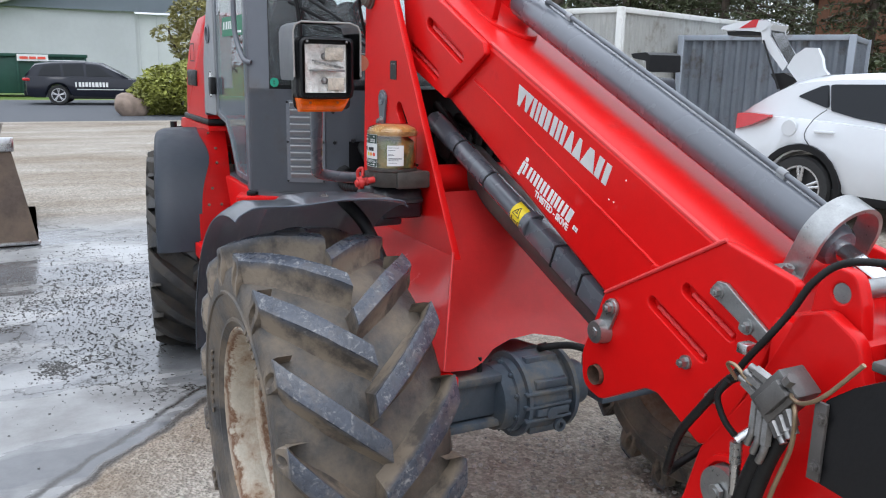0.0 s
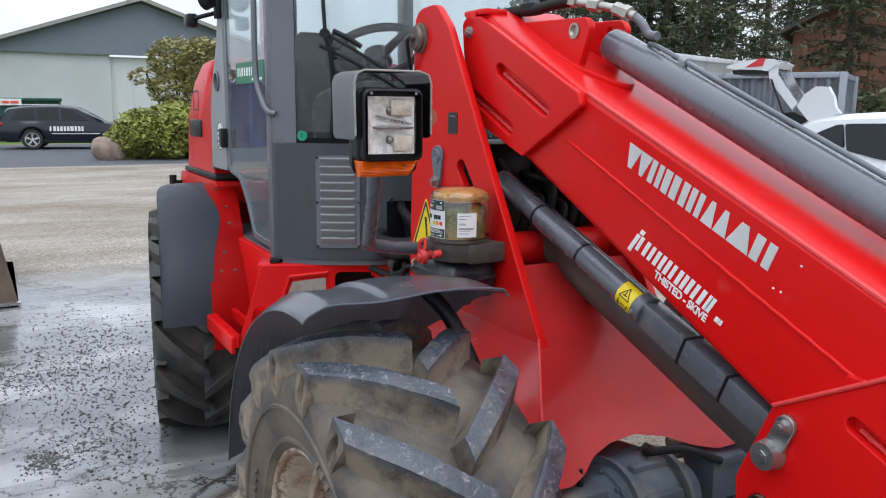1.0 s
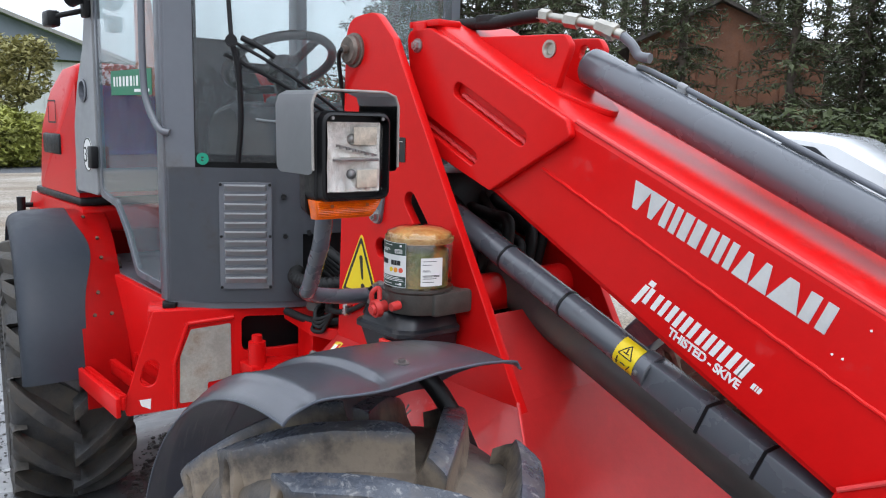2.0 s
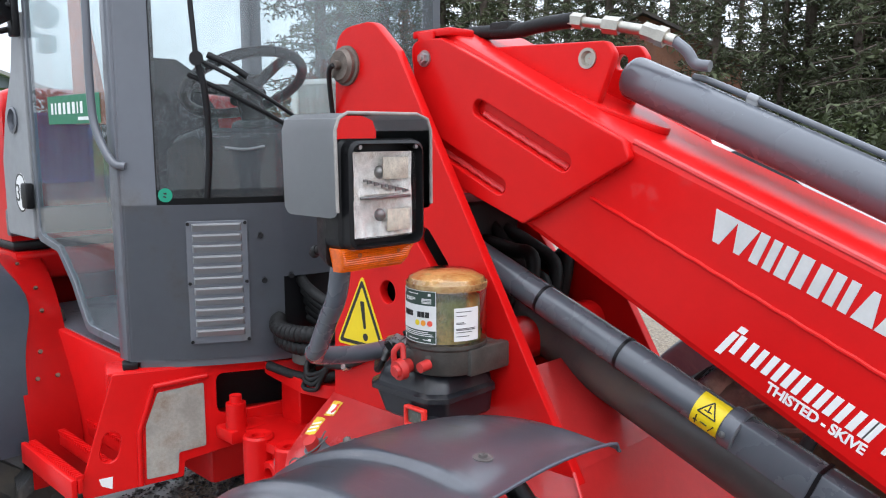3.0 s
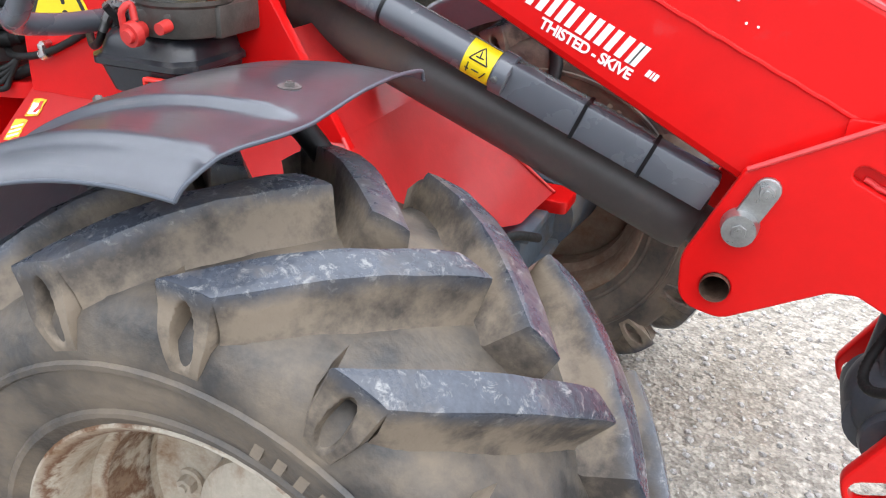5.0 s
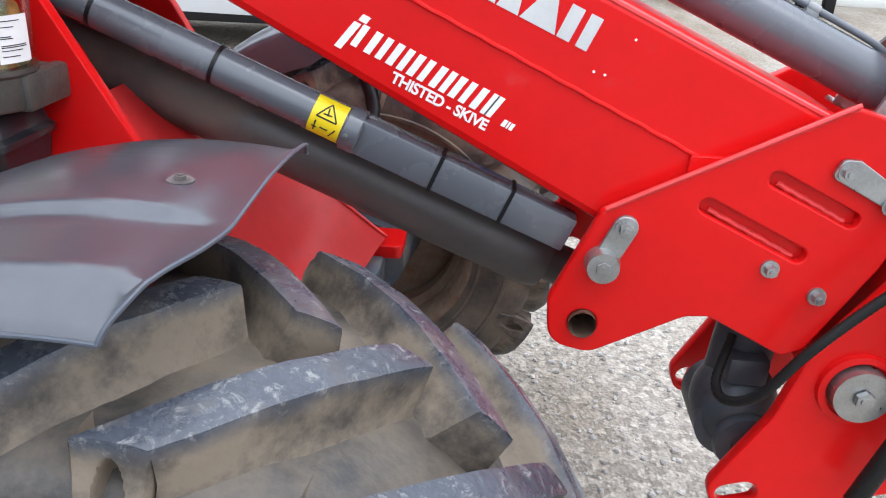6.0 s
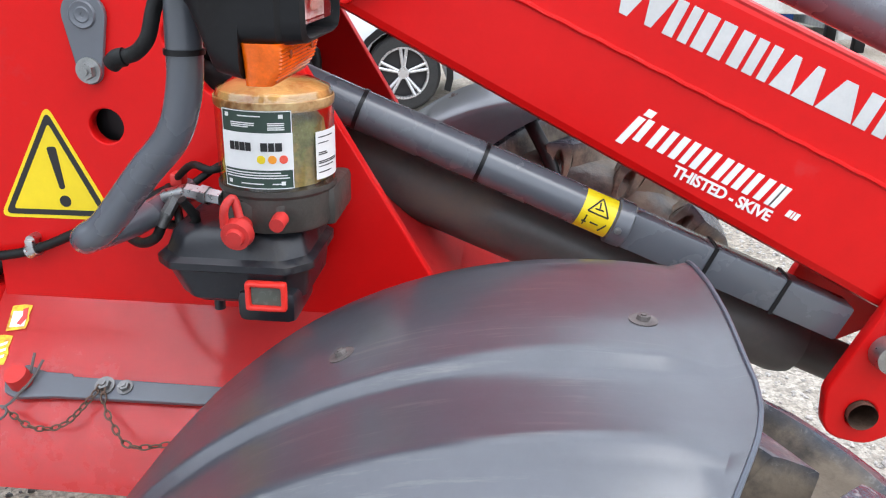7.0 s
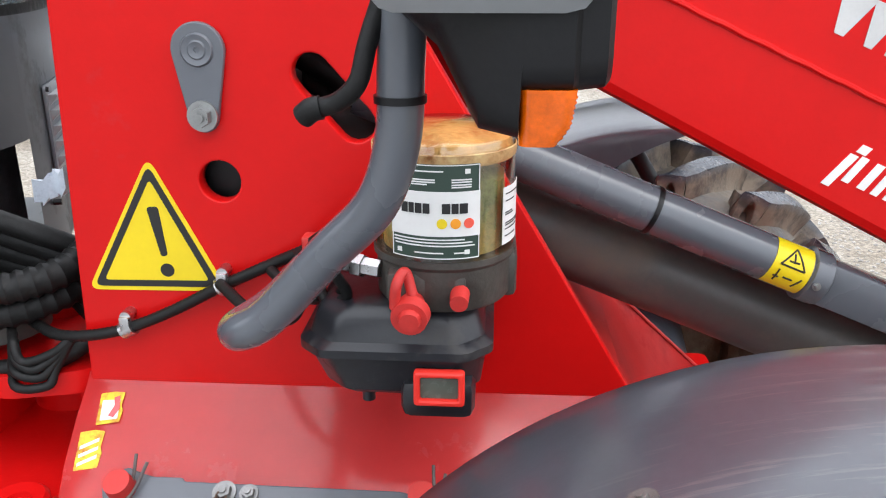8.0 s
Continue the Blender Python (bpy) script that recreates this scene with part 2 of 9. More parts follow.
def rim_mat():
    """Cream rim paint; rust creeps along the rings of the flange and well, at uneven widths."""
    m = mat("rusty_cream_rim", (0.47, 0.42, 0.34), 0.55, var=0.2, scale=9, bump=0.3, bscale=60, dirt=(0.22, 0.13, 0.07), dirt_amt=0.34, dirt_scale=9)
    n, l = m.node_tree.nodes, m.node_tree.links
    b = n["Principled BSDF"]
    tc = n.new("ShaderNodeTexCoord")
    flat = n.new("ShaderNodeVectorMath")
    flat.operation = "MULTIPLY"
    flat.inputs[1].default_value = (1, 0, 1)
    l.new(tc.outputs["Object"], flat.inputs[0])
    ln = n.new("ShaderNodeVectorMath")
    ln.operation = "LENGTH"
    l.new(flat.outputs[0], ln.inputs[0])
    no = n.new("ShaderNodeTexNoise")
    no.inputs["Scale"].default_value, no.inputs["Detail"].default_value, no.inputs["Roughness"].default_value = 18.0, 8.0, 0.7
    l.new(tc.outputs["Object"], no.inputs["Vector"])
    ad = n.new("ShaderNodeMath")
    ad.operation = "MULTIPLY_ADD"
    ad.inputs[1].default_value = 0.055
    l.new(no.outputs["Fac"], ad.inputs[0])
    l.new(ln.outputs["Value"], ad.inputs[2])
    rp = n.new("ShaderNodeValToRGB")
    rp.color_ramp.interpolation = "LINEAR"
    mr = n.new("ShaderNodeMapRange")
    mr.inputs["From Min"].default_value, mr.inputs["From Max"].default_value = 0.24, 0.34
    l.new(ad.outputs[0], mr.inputs["Value"])
    l.new(mr.outputs[0], rp.inputs[0])
    el = rp.color_ramp.elements
    el[0].position, el[0].color = 0.0, (0, 0, 0, 1)
    el[1].position, el[1].color = 1.0, (0, 0, 0, 1)
    for p, v in ((0.22, 0.0), (0.30, 0.95), (0.37, 0.0), (0.54, 0.0), (0.60, 1.0), (0.68, 0.15), (0.74, 0.0), (0.80, 0.9), (0.88, 0.0)):
        e2 = el.new(p)
        e2.color = (v, v, v, 1)
    mx = n.new("ShaderNodeMixRGB")
    l.new(rp.outputs[0], mx.inputs[0])
    l.new(b.inputs["Base Color"].links[0].from_socket, mx.inputs[1])
    mx.inputs[2].default_value = (0.13, 0.055, 0.022, 1)
    l.new(mx.outputs[0], b.inputs["Base Color"])
    return m


RIM = rim_mat()
RIM_INNER = mat("rust_brown_inner_rim", (0.20, 0.155, 0.115), 0.75, var=0.3, scale=8, bump=0.4, bscale=40, dirt=(0.12, 0.06, 0.03), dirt_amt=0.4, dirt_scale=7)
# a much darker brown than RIM, for the rear wheels
RIM_DARK = mat("dark_brown_rim", (0.10, 0.085, 0.065), 0.8, var=0.3, scale=8, bump=0.4, bscale=40, dirt=(0.20, 0.16, 0.11), dirt_amt=0.4, dirt_scale=6)
ZINC = mat("zinc_plated_steel", (0.37, 0.375, 0.37), 0.33, metal=0.85, var=0.18, scale=22, bump=0.06, bscale=90)
STEEL = mat("bare_steel", (0.55, 0.55, 0.55), 0.3, metal=1.0, var=0.12, scale=30)
BRASS_Z = mat("plated_fitting", (0.42, 0.40, 0.35), 0.35, metal=0.9, var=0.15, scale=30)
CHROME = mat("chrome_rod", (0.75, 0.75, 0.76), 0.1, metal=1.0, var=0.03, scale=10)
RUST = mat("rusty_chain_steel", (0.14, 0.085, 0.06), 0.65, metal=0.5, var=0.3, scale=60, bump=0.2, bscale=200)
RUST_GREY = mat("rusty_grey_screw", (0.12, 0.105, 0.10), 0.6, metal=0.4, var=0.3, scale=60)
YELLOW = mat("yellow_sticker", (0.80, 0.60, 0.01), 0.42, var=0.05, scale=6)
YELLOW_WORN = mat("worn_yellow_sticker", (0.78, 0.56, 0.03), 0.5, var=0.1, scale=10, dirt=(0.35, 0.03, 0.03), dirt_amt=0.3, dirt_scale=40)
WHITE_STK = mat("white_sticker", (0.78, 0.78, 0.76), 0.5, var=0.04, scale=10)
SILVER_STK = mat("silver_decal", (0.56, 0.56, 0.55), 0.42, var=0.06, scale=20)
BLACK_STK = mat("black_sticker", (0.015, 0.015, 0.015), 0.45, var=0.1, scale=20)
GREEN_STK = mat("green_sticker", (0.01, 0.16, 0.075), 0.45, var=0.05, scale=20)
TEAL_STK = mat("teal_sticker", (0.008, 0.27, 0.16), 0.45, var=0.05, scale=20)
ORANGE_DOT = mat("orange_dot", (0.85, 0.32, 0.02), 0.5)
CORAL_DOT = mat("coral_dot", (0.80, 0.10, 0.06), 0.5)
REDCAP = mat("red_plastic_cap", (0.55, 0.03, 0.025), 0.5, var=0.1, scale=30)
AMBER = mat("amber_lens", (0.72, 0.115, 0.001), 0.16, var=0.25, scale=26, coat=0.15)
LCD = mat("lcd_window", (0.10, 0.11, 0.09), 0.25, var=0.1, scale=30)
REFLECTOR = mat("lamp_reflector", (0.66, 0.64, 0.60), 0.30, var=0.34, scale=30, bump=0.5, bscale=45, dirt=(0.42, 0.35, 0.27), dirt_amt=0.25, dirt_scale=26)
GLASS = glass_mat("cab_glass", (0.90, 0.94, 0.94), 0.93, 0.01, 1.0, 0.06)
LENS = glass_mat("lamp_lens", (0.97, 0.97, 0.97), 0.97)
POT = glass_mat("clear_plastic_pot", (0.95, 0.86, 0.66), 0.86, 0.12)
GREASE = mat("grease_streaks", (0.13, 0.17, 0.085), 0.35, var=0.7, scale=18, dirt=(0.58, 0.42, 0.20), dirt_amt=0.38, dirt_scale=14)
GREASE_TOP = mat("brown_grease_rim", (0.26, 0.10, 0.02), 0.3, var=0.5, scale=26, dirt=(0.58, 0.42, 0.20), dirt_amt=0.4, dirt_scale=26)
SEAT = mat("dark_seat_fabric", (0.03, 0.03, 0.034), 0.85, var=0.2, scale=30, bump=0.2, bscale=200)
ORANGE_PANEL = mat("orange_perforated_panel", (0.62, 0.20, 0.10), 0.6, var=0.1, scale=30)
PALE = mat("bare_pale_plate", (0.34, 0.32, 0.28), 0.6, var=0.25, scale=12, dirt=(0.16, 0.10, 0.06), dirt_amt=0.3, dirt_scale=6)


def lug_mat():
    """Rubber lugs: bare dark rubber on the worn treads, dried mud on the flanks; height over the carcass from the wheel's centre."""
    m = mat("worn_lug_rubber", (0.044, 0.050, 0.064), 0.32, var=0.35, scale=16, bump=0.16, bscale=80, spec=0.5)
    n, l = m.node_tree.nodes, m.node_tree.links
    b = n["Principled BSDF"]
    tc = n.new("ShaderNodeTexCoord")
    info = n.new("ShaderNodeObjectInfo")
    sh = n.new("ShaderNodeVectorMath")
    sh.operation = "ADD"
    l.new(tc.outputs["Object"], sh.inputs[0])
    k = n.new("ShaderNodeMath")
    k.operation = "MULTIPLY"
    k.inputs[1].default_value = 37.0
    l.new(info.outputs["Random"], k.inputs[0])
    l.new(k.outputs[0], sh.inputs[1])
    sep = n.new("ShaderNodeSeparateXYZ")
    l.new(tc.outputs["Object"], sep.inputs[0])

    def op(kind, a0, b0):
        o = n.new("ShaderNodeMath")
        o.operation = kind
        for i, v in enumerate((a0, b0)):
            if isinstance(v, float):
                o.inputs[i].default_value = v
            else:
                l.new(v, o.inputs[i])
        return o.outputs[0]

    x, y, z = sep.outputs
    r = op("SQRT", op("ADD", op("MULTIPLY", x, x), op("MULTIPLY", z, z)), 0.0)
    r = op("ADD", r, op("MULTIPLY", op("MULTIPLY", y, y), 0.9))
    big = n.new("ShaderNodeTexNoise")
    big.inputs["Scale"].default_value, big.inputs["Detail"].default_value, big.inputs["Roughness"].default_value = 16.0, 8.0, 0.7
    l.new(sh.outputs[0], big.inputs["Vector"])
    h = op("ADD", r, op("MULTIPLY", op("SUBTRACT", big.outputs["Fac"], 0.5), 0.045))
    mr = n.new("ShaderNodeMapRange")
    mr.inputs["From Min"].default_value, mr.inputs["From Max"].default_value = 0.520, 0.541
    l.new(h, mr.inputs["Value"])
    mud = n.new("ShaderNodeTexNoise")
    mud.inputs["Scale"].default_value, mud.inputs["Detail"].default_value, mud.inputs["Roughness"].default_value = 10.0, 9.0, 0.66
    l.new(sh.outputs[0], mud.inputs["Vector"])
    mc = n.new("ShaderNodeValToRGB")
    mc.color_ramp.elements[0].position, mc.color_ramp.elements[1].position = 0.40, 0.56
    mc.color_ramp.elements[0].color, mc.color_ramp.elements[1].color = (0.055, 0.046, 0.039, 1), (0.190, 0.152, 0.112, 1)
    l.new(mud.outputs["Fac"], mc.inputs[0])
    # pale streaks of dried water on the bare rubber
    st = n.new("ShaderNodeTexNoise")
    st.inputs["Scale"].default_value, st.inputs["Detail"].default_value, st.inputs["Roughness"].default_value, st.inputs["Distortion"].default_value = 55.0, 7.0, 0.75, 0.5
    l.new(sh.outputs[0], st.inputs["Vector"])
    sr = n.new("ShaderNodeValToRGB")
    sr.color_ramp.elements[0].position, sr.color_ramp.elements[1].position = 0.55, 0.66
    l.new(st.outputs["Fac"], sr.inputs[0])
    top = n.new("ShaderNodeMixRGB")
    l.new(sr.outputs[0], top.inputs[0])
    l.new(b.inputs["Base Color"].links[0].from_socket, top.inputs[1])
    top.inputs[2].default_value = (0.20, 0.20, 0.20, 1)
    mx = n.new("ShaderNodeMixRGB")
    l.new(mr.outputs[0], mx.inputs[0])
    l.new(mc.outputs[0], mx.inputs[1])
    l.new(top.outputs[0], mx.inputs[2])
    l.new(mx.outputs[0], b.inputs["Base Color"])
    ro = n.new("ShaderNodeMapRange")
    ro.inputs["To Min"].default_value, ro.inputs["To Max"].default_value = 0.68, 0.27
    l.new(mr.outputs[0], ro.inputs["Value"])
    l.new(ro.outputs[0], b.inputs["Roughness"])
    return m


LUG = lug_mat()
LABEL_GREEN = mat("dark_green_label", (0.032, 0.060, 0.045), 0.4, var=0.1, scale=20)
TYRE_REAR = mat("dark_wet_tyre_rubber", (0.028, 0.028, 0.029), 0.45, var=0.3, scale=11, bump=0.4, bscale=45, dirt=(0.075, 0.065, 0.052), dirt_amt=0.35, dirt_scale=7)
PALE_EDGE = mat("pale_grey_edge", (0.27, 0.255, 0.235), 0.5, var=0.2, scale=30)
FITTING = mat("dull_steel_fitting", (0.26, 0.255, 0.25), 0.38, metal=0.85, var=0.25, scale=40)
CAST = mat("dark_blue_casting", (0.045, 0.052, 0.064), 0.45, var=0.2, scale=9, bump=0.2, bscale=30, dirt=(0.10, 0.085, 0.07), dirt_amt=0.2, dirt_scale=8)


# ---- mesh helpers ----
WM = {}


def thing(name, at, label, category, group="", kind=""):
    ob = new(name)
    ob.empty_display_size = 0.2
    ob.location = at
    WM[ob] = Matrix.Translation(at)
    return tagged(ob, label, category, group, kind)


def link(name, me, material, parent=None, label="", smooth=True, at=None):
    """One mesh object; its vertices are in the world's metres, or round `at` when that is given."""
    me.materials.clear()
    me.materials.append(material)
    if smooth:
        me.polygons.foreach_set("use_smooth", [True] * len(me.polygons))
        me.set_sharp_from_angle(angle=radians(38))
    ob = new(name, me)
    world_m = at if at is not None else Matrix()
    if parent is not None:
        ob.parent = parent
        ob.matrix_parent_inverse = WM[parent].inverted()
    ob.matrix_basis = world_m
    WM[ob] = world_m
    if label:
        ob["label"] = label
    return ob


def part(name, bm, material, parent=None, label="", smooth=True, at=None):
    me = bpy.data.meshes.new(name)
    bmesh.ops.recalc_face_normals(bm, faces=bm.faces)
    bm.to_mesh(me)
    bm.free()
    return link(name, me, material, parent, label, smooth, at)


def pieces(name, bm, material, parent=None, label="", smooth=True):
    """Like part(), but every piece that touches no other becomes an object of its own."""
    bmesh.ops.recalc_face_normals(bm, faces=bm.faces)
    seen, islands = set(), []
    for v in bm.verts:
        if v in seen:
            continue
        stack, isl = [v], []
        seen.add(v)
        while stack:
            w = stack.pop()
            isl.append(w)
            for ed in w.link_edges:
                o = ed.other_vert(w)
                if o not in seen:
                    seen.add(o)
                    stack.append(o)
        lo = Vector([min(w.co[i] for w in isl) - 0.0006 for i in range(3)])
        hi = Vector([max(w.co[i] for w in isl) + 0.0006 for i in range(3)])
        islands.append([isl, lo, hi])
    merged = True
    while merged:
        merged = False
        for i in range(len(islands)):
            for j in range(i + 1, len(islands)):
                a0, b0 = islands[i], islands[j]
                if all(a0[1][k] <= b0[2][k] and b0[1][k] <= a0[2][k] for k in range(3)):
                    islands[i] = [a0[0] + b0[0], Vector(map(min, a0[1], b0[1])), Vector(map(max, a0[2], b0[2]))]
                    islands.pop(j)
                    merged = True
                    break
            if merged:
                break
    out = []
    for isl, lo, hi in islands:
        idx = {v: i for i, v in enumerate(isl)}
        fs = []
        for f in {f for v in isl for f in v.link_faces}:
            fs.append([idx[v] for v in f.verts])
        me = bpy.data.meshes.new(name)
        me.from_pydata([v.co.copy() for v in isl], [], sorted(fs))
        out.append(link(name, me, material, parent, label, smooth))
    bm.free()
    return out


def frame_between(p, q):
    p, q = Vector(p), Vector(q)
    d = q - p
    rot = d.to_track_quat("Z", "Y").to_matrix().to_4x4()
    return Matrix.Translation(p) @ rot, d.length


def add_tube(bm, p, q, r, r2=None, seg=24, caps=True):
    m, h = frame_between(p, q)
    bmesh.ops.create_cone(bm, cap_ends=caps, segments=seg, radius1=r, radius2=r if r2 is None else r2, depth=h, matrix=m @ Matrix.Translation((0, 0, h / 2)))


def add_box(bm, lo, hi, bevel=0.0, m=None):
    lo, hi = Vector(lo), Vector(hi)
    mm = Matrix.LocRotScale((lo + hi) / 2, None, hi - lo)
    r = bmesh.ops.create_cube(bm, size=1.0, matrix=(m @ mm) if m is not None else mm)
    if bevel:
        es = list({ed for v in r["verts"] for ed in v.link_edges})
        bmesh.ops.bevel(bm, geom=es, offset=bevel, segments=2, profile=0.5, affect="EDGES")


def add_sphere(bm, c, r, scale=(1, 1, 1), u=16, v=10):
    bmesh.ops.create_uvsphere(bm, u_segments=u, v_segments=v, radius=r, matrix=Matrix.LocRotScale(Vector(c), None, Vector(scale)))


def smooth_path(pts, step=6):
    """Catmull-Rom through the points."""
    pts = [Vector(p) for p in pts]
    ext = [pts[0] * 2 - pts[1]] + pts + [pts[-1] * 2 - pts[-2]]
    out = []
    for i in range(1, len(ext) - 2):
        a0, b0, c0, d0 = ext[i - 1], ext[i], ext[i + 1], ext[i + 2]
        for k in range(step):
            s = k / step
            out.append(0.5 * ((2 * b0) + (c0 - a0) * s + (2 * a0 - 5 * b0 + 4 * c0 - d0) * s * s + (3 * b0 - a0 - 3 * c0 + d0) * s ** 3))
    out.append(pts[-1])
    return out


def add_pipe(bm, pts, r, seg=14, smooth=6, ribs=0.0):
    path = smooth_path(pts, smooth) if smooth > 1 else [Vector(p) for p in pts]
    rings, up = [], Vector((0.3, 0.5, 0.81))
    for i, p in enumerate(path):
        d = (path[min(i + 1, len(path) - 1)] - path[max(i - 1, 0)]).normalized()
        side = d.cross(up)
        if side.length < 1e-4:
            side = d.cross(Vector((1, 0, 0)))
        side.normalize()
        up = side.cross(d).normalized()
        rr = r * (1 + (ribs if i % 2 else -ribs))
        rings.append([bm.verts.new(p + side * math.cos(t) * rr + up * math.sin(t) * rr) for t in [2 * math.pi * k / seg for k in range(seg)]])
    for a0, b0 in zip(rings, rings[1:]):
        for k in range(seg):
            bm.faces.new((a0[k], a0[(k + 1) % seg], b0[(k + 1) % seg], b0[k]))
    bm.faces.new(rings[0])
    bm.faces.new(rings[-1][::-1])


def dense(pts, n):
    """Points at even steps along a smooth path."""
    path = smooth_path(pts, 12)
    acc = [0.0]
    for p, q in zip(path, path[1:]):
        acc.append(acc[-1] + (q - p).length)
    out, j = [], 0
    for i in range(n):
        s = acc[-1] * i / (n - 1)
        while j < len(path) - 2 and acc[j + 1] < s:
            j += 1
        f = (s - acc[j]) / max(1e-9, acc[j + 1] - acc[j])
        out.append(path[j].lerp(path[j + 1], f))
    return out


def rounded(pts, r, seg=5):
    """A polygon with its corners rounded; r may be one radius or one for each corner."""
    out, n = [], len(pts)
    for i in range(n):
        p, a0, b0 = Vector(pts[i]), Vector(pts[i - 1]), Vector(pts[(i + 1) % n])
        rr = r[i] if isinstance(r, (list, tuple)) else r
        da, db = (a0 - p), (b0 - p)
        la, lb = da.length, db.length
        ang = da.angle(db) if la and lb else math.pi
        cut = min(rr / max(0.05, math.tan(ang / 2)), la * 0.48, lb * 0.48)
        if rr <= 0 or ang > 3.05:
            out.append(tuple(p))
            continue
        s, t = p + da.normalized() * cut, p + db.normalized() * cut
        for k in range(seg + 1):
            f = k / seg
            out.append(tuple(s.lerp(p, f).lerp(p.lerp(t, f), f)))
    return out


def circle2(cx, cy, r, seg=20):
    return [(cx + r * math.cos(2 * math.pi * k / seg), cy + r * math.sin(2 * math.pi * k / seg)) for k in range(seg)]


def slot2(ax, ay, bx, by, r, seg=8):
    t = math.atan2(by - ay, bx - ax)
    return [(ax + r * math.cos(t + math.pi / 2 + math.pi * k / seg), ay + r * math.sin(t + math.pi / 2 + math.pi * k / seg)) for k in range(seg + 1)] + \
           [(bx + r * math.cos(t - math.pi / 2 + math.pi * k / seg), by + r * math.sin(t - math.pi / 2 + math.pi * k / seg)) for k in range(seg + 1)]


def flat_mesh(loops, thick, bevel=0.002):
    """A sheet with holes: 2D loops, filled, given thickness and rounded rims, centred on z = 0."""
    cu = bpy.data.curves.new("sheet", "CURVE")
    cu.dimensions, cu.fill_mode = "2D", "BOTH"
    bevel = min(bevel, thick * 0.45)
    cu.extrude, cu.bevel_depth, cu.offset, cu.bevel_resolution = max(0.0, thick / 2 - bevel), bevel, -bevel, 1
    for lp in loops:
        sp = cu.splines.new("POLY")
        sp.points.add(len(lp) - 1)
        for q, c in zip(sp.points, lp):
            q.co = (c[0], c[1], 0, 1)
        sp.use_cyclic_u = True
    tmp = bpy.data.objects.new("sheet", cu)
    me = bpy.data.meshes.new_from_object(tmp)
    bpy.data.objects.remove(tmp)
    bpy.data.curves.remove(cu)
    return me


XZ = Matrix(((1, 0, 0, 0), (0, 0, -1, 0), (0, 1, 0, 0), (0, 0, 0, 1)))  # sheet drawn in x and z, standing in a plane y = const


def plate(name, outline, y0, y1, material, parent=None, holes=(), bevel=0.003, label=""):
    """A plate standing along x: outline in x and z, from y0 to y1."""
    me = flat_mesh([outline, *holes], abs(y1 - y0), bevel)
    me.transform(Matrix.Translation((0, (y0 + y1) / 2, 0)) @ XZ)
    return link(name, me, material, parent, label)


def sheet(name, loops, thick, m, material, parent=None, bevel=0.001, label=""):
    me = flat_mesh(loops, thick, bevel)
    me.transform(m)
    return link(name, me, material, parent, label)


def words(name, text, size, m, material, parent=None, depth=0.0006, align="LEFT", label="", spacing=1.0, weight=0.0):
    cu = bpy.data.curves.new("words", "FONT")
    cu.body, cu.size, cu.extrude, cu.align_x, cu.space_character, cu.offset = text, size, depth, align, spacing, weight
    tmp = bpy.data.objects.new("words", cu)
    me = bpy.data.meshes.new_from_object(tmp)
    bpy.data.objects.remove(tmp)
    bpy.data.curves.remove(cu)
    me.transform(m)
    return link(name, me, material, parent, label, smooth=False)


def bars(name, widths, height, gap, m, material, parent=None, depth=0.0012, slant=0.0, label=""):
    """A row of plain bars in place of a mark: widths along x, drawn in the plane of m."""
    x = 0.0
    for w in widths:
        if w > 0:
            bm = bmesh.new()
            v = [bm.verts.new(m @ Vector(c)) for c in ((x, 0, depth), (x + w, 0, depth), (x + w + slant * height, height, depth), (x + slant * height, height, depth),
                                                      (x, 0, 0), (x + w, 0, 0), (x + w + slant * height, height, 0), (x + slant * height, height, 0))]
            for f in ((0, 1, 2, 3), (4, 7, 6, 5), (0, 4, 5, 1), (1, 5, 6, 2), (2, 6, 7, 3), (3, 7, 4, 0)):
                bm.faces.new([v[i] for i in f])
            part(name, bm, material, parent, label, smooth=False)
            x += w + gap
        else:
            x += -w


def add_bolt(bm, c, axis, r=0.012, h=0.01, washer=True):
    """A hexagon head with its washer; axis points out of the surface."""
    c, axis = Vector(c), Vector(axis).normalized()
    if washer:
        add_tube(bm, c, c + axis * h * 0.3, r * 1.55, seg=20)
    add_tube(bm, c + axis * h * 0.25, c + axis * h, r * 1.1, r * 1.02, seg=6)
    add_tube(bm, c + axis * h * 0.95, c + axis * h * 1.25, r * 0.5, seg=12)


def lathe(bm, prof, m=None, seg=48, closed=False):
    """Revolve (radius, height) pairs round local z."""
    rings = []
    for r, z in prof:
        ring = []
        for k in range(seg):
            t = 2 * math.pi * k / seg
            v = Vector((r * math.cos(t), r * math.sin(t), z))
            ring.append(bm.verts.new(m @ v if m is not None else v))
        rings.append(ring)
    pairs = list(zip(rings, rings[1:])) + ([(rings[-1], rings[0])] if closed else [])
    for a0, b0 in pairs:
        for k in range(seg):
            bm.faces.new((a0[k], a0[(k + 1) % seg], b0[(k + 1) % seg], b0[k]))
    return rings


def loft(bm, sections, close_ends=True, cyclic=True):
    rows = [[bm.verts.new(Vector(p)) for p in s] for s in sections]
    n = len(rows[0])
    for a0, b0 in zip(rows, rows[1:]):
        for k in range(n if cyclic else n - 1):
            bm.faces.new((a0[k], a0[(k + 1) % n], b0[(k + 1) % n], b0[k]))
    if close_ends and cyclic:
        bm.faces.new(rows[0])
        bm.faces.new(rows[-1][::-1])
    return rows


# ---- the wheel loader ----
YC = 1.39
loader = thing("wheel_loader", (-3.2, YC, 0), "red and grey telescopic wheel loader parked on wet gravel", "wheel loader")


# wheels
AXLE_Z = 0.53


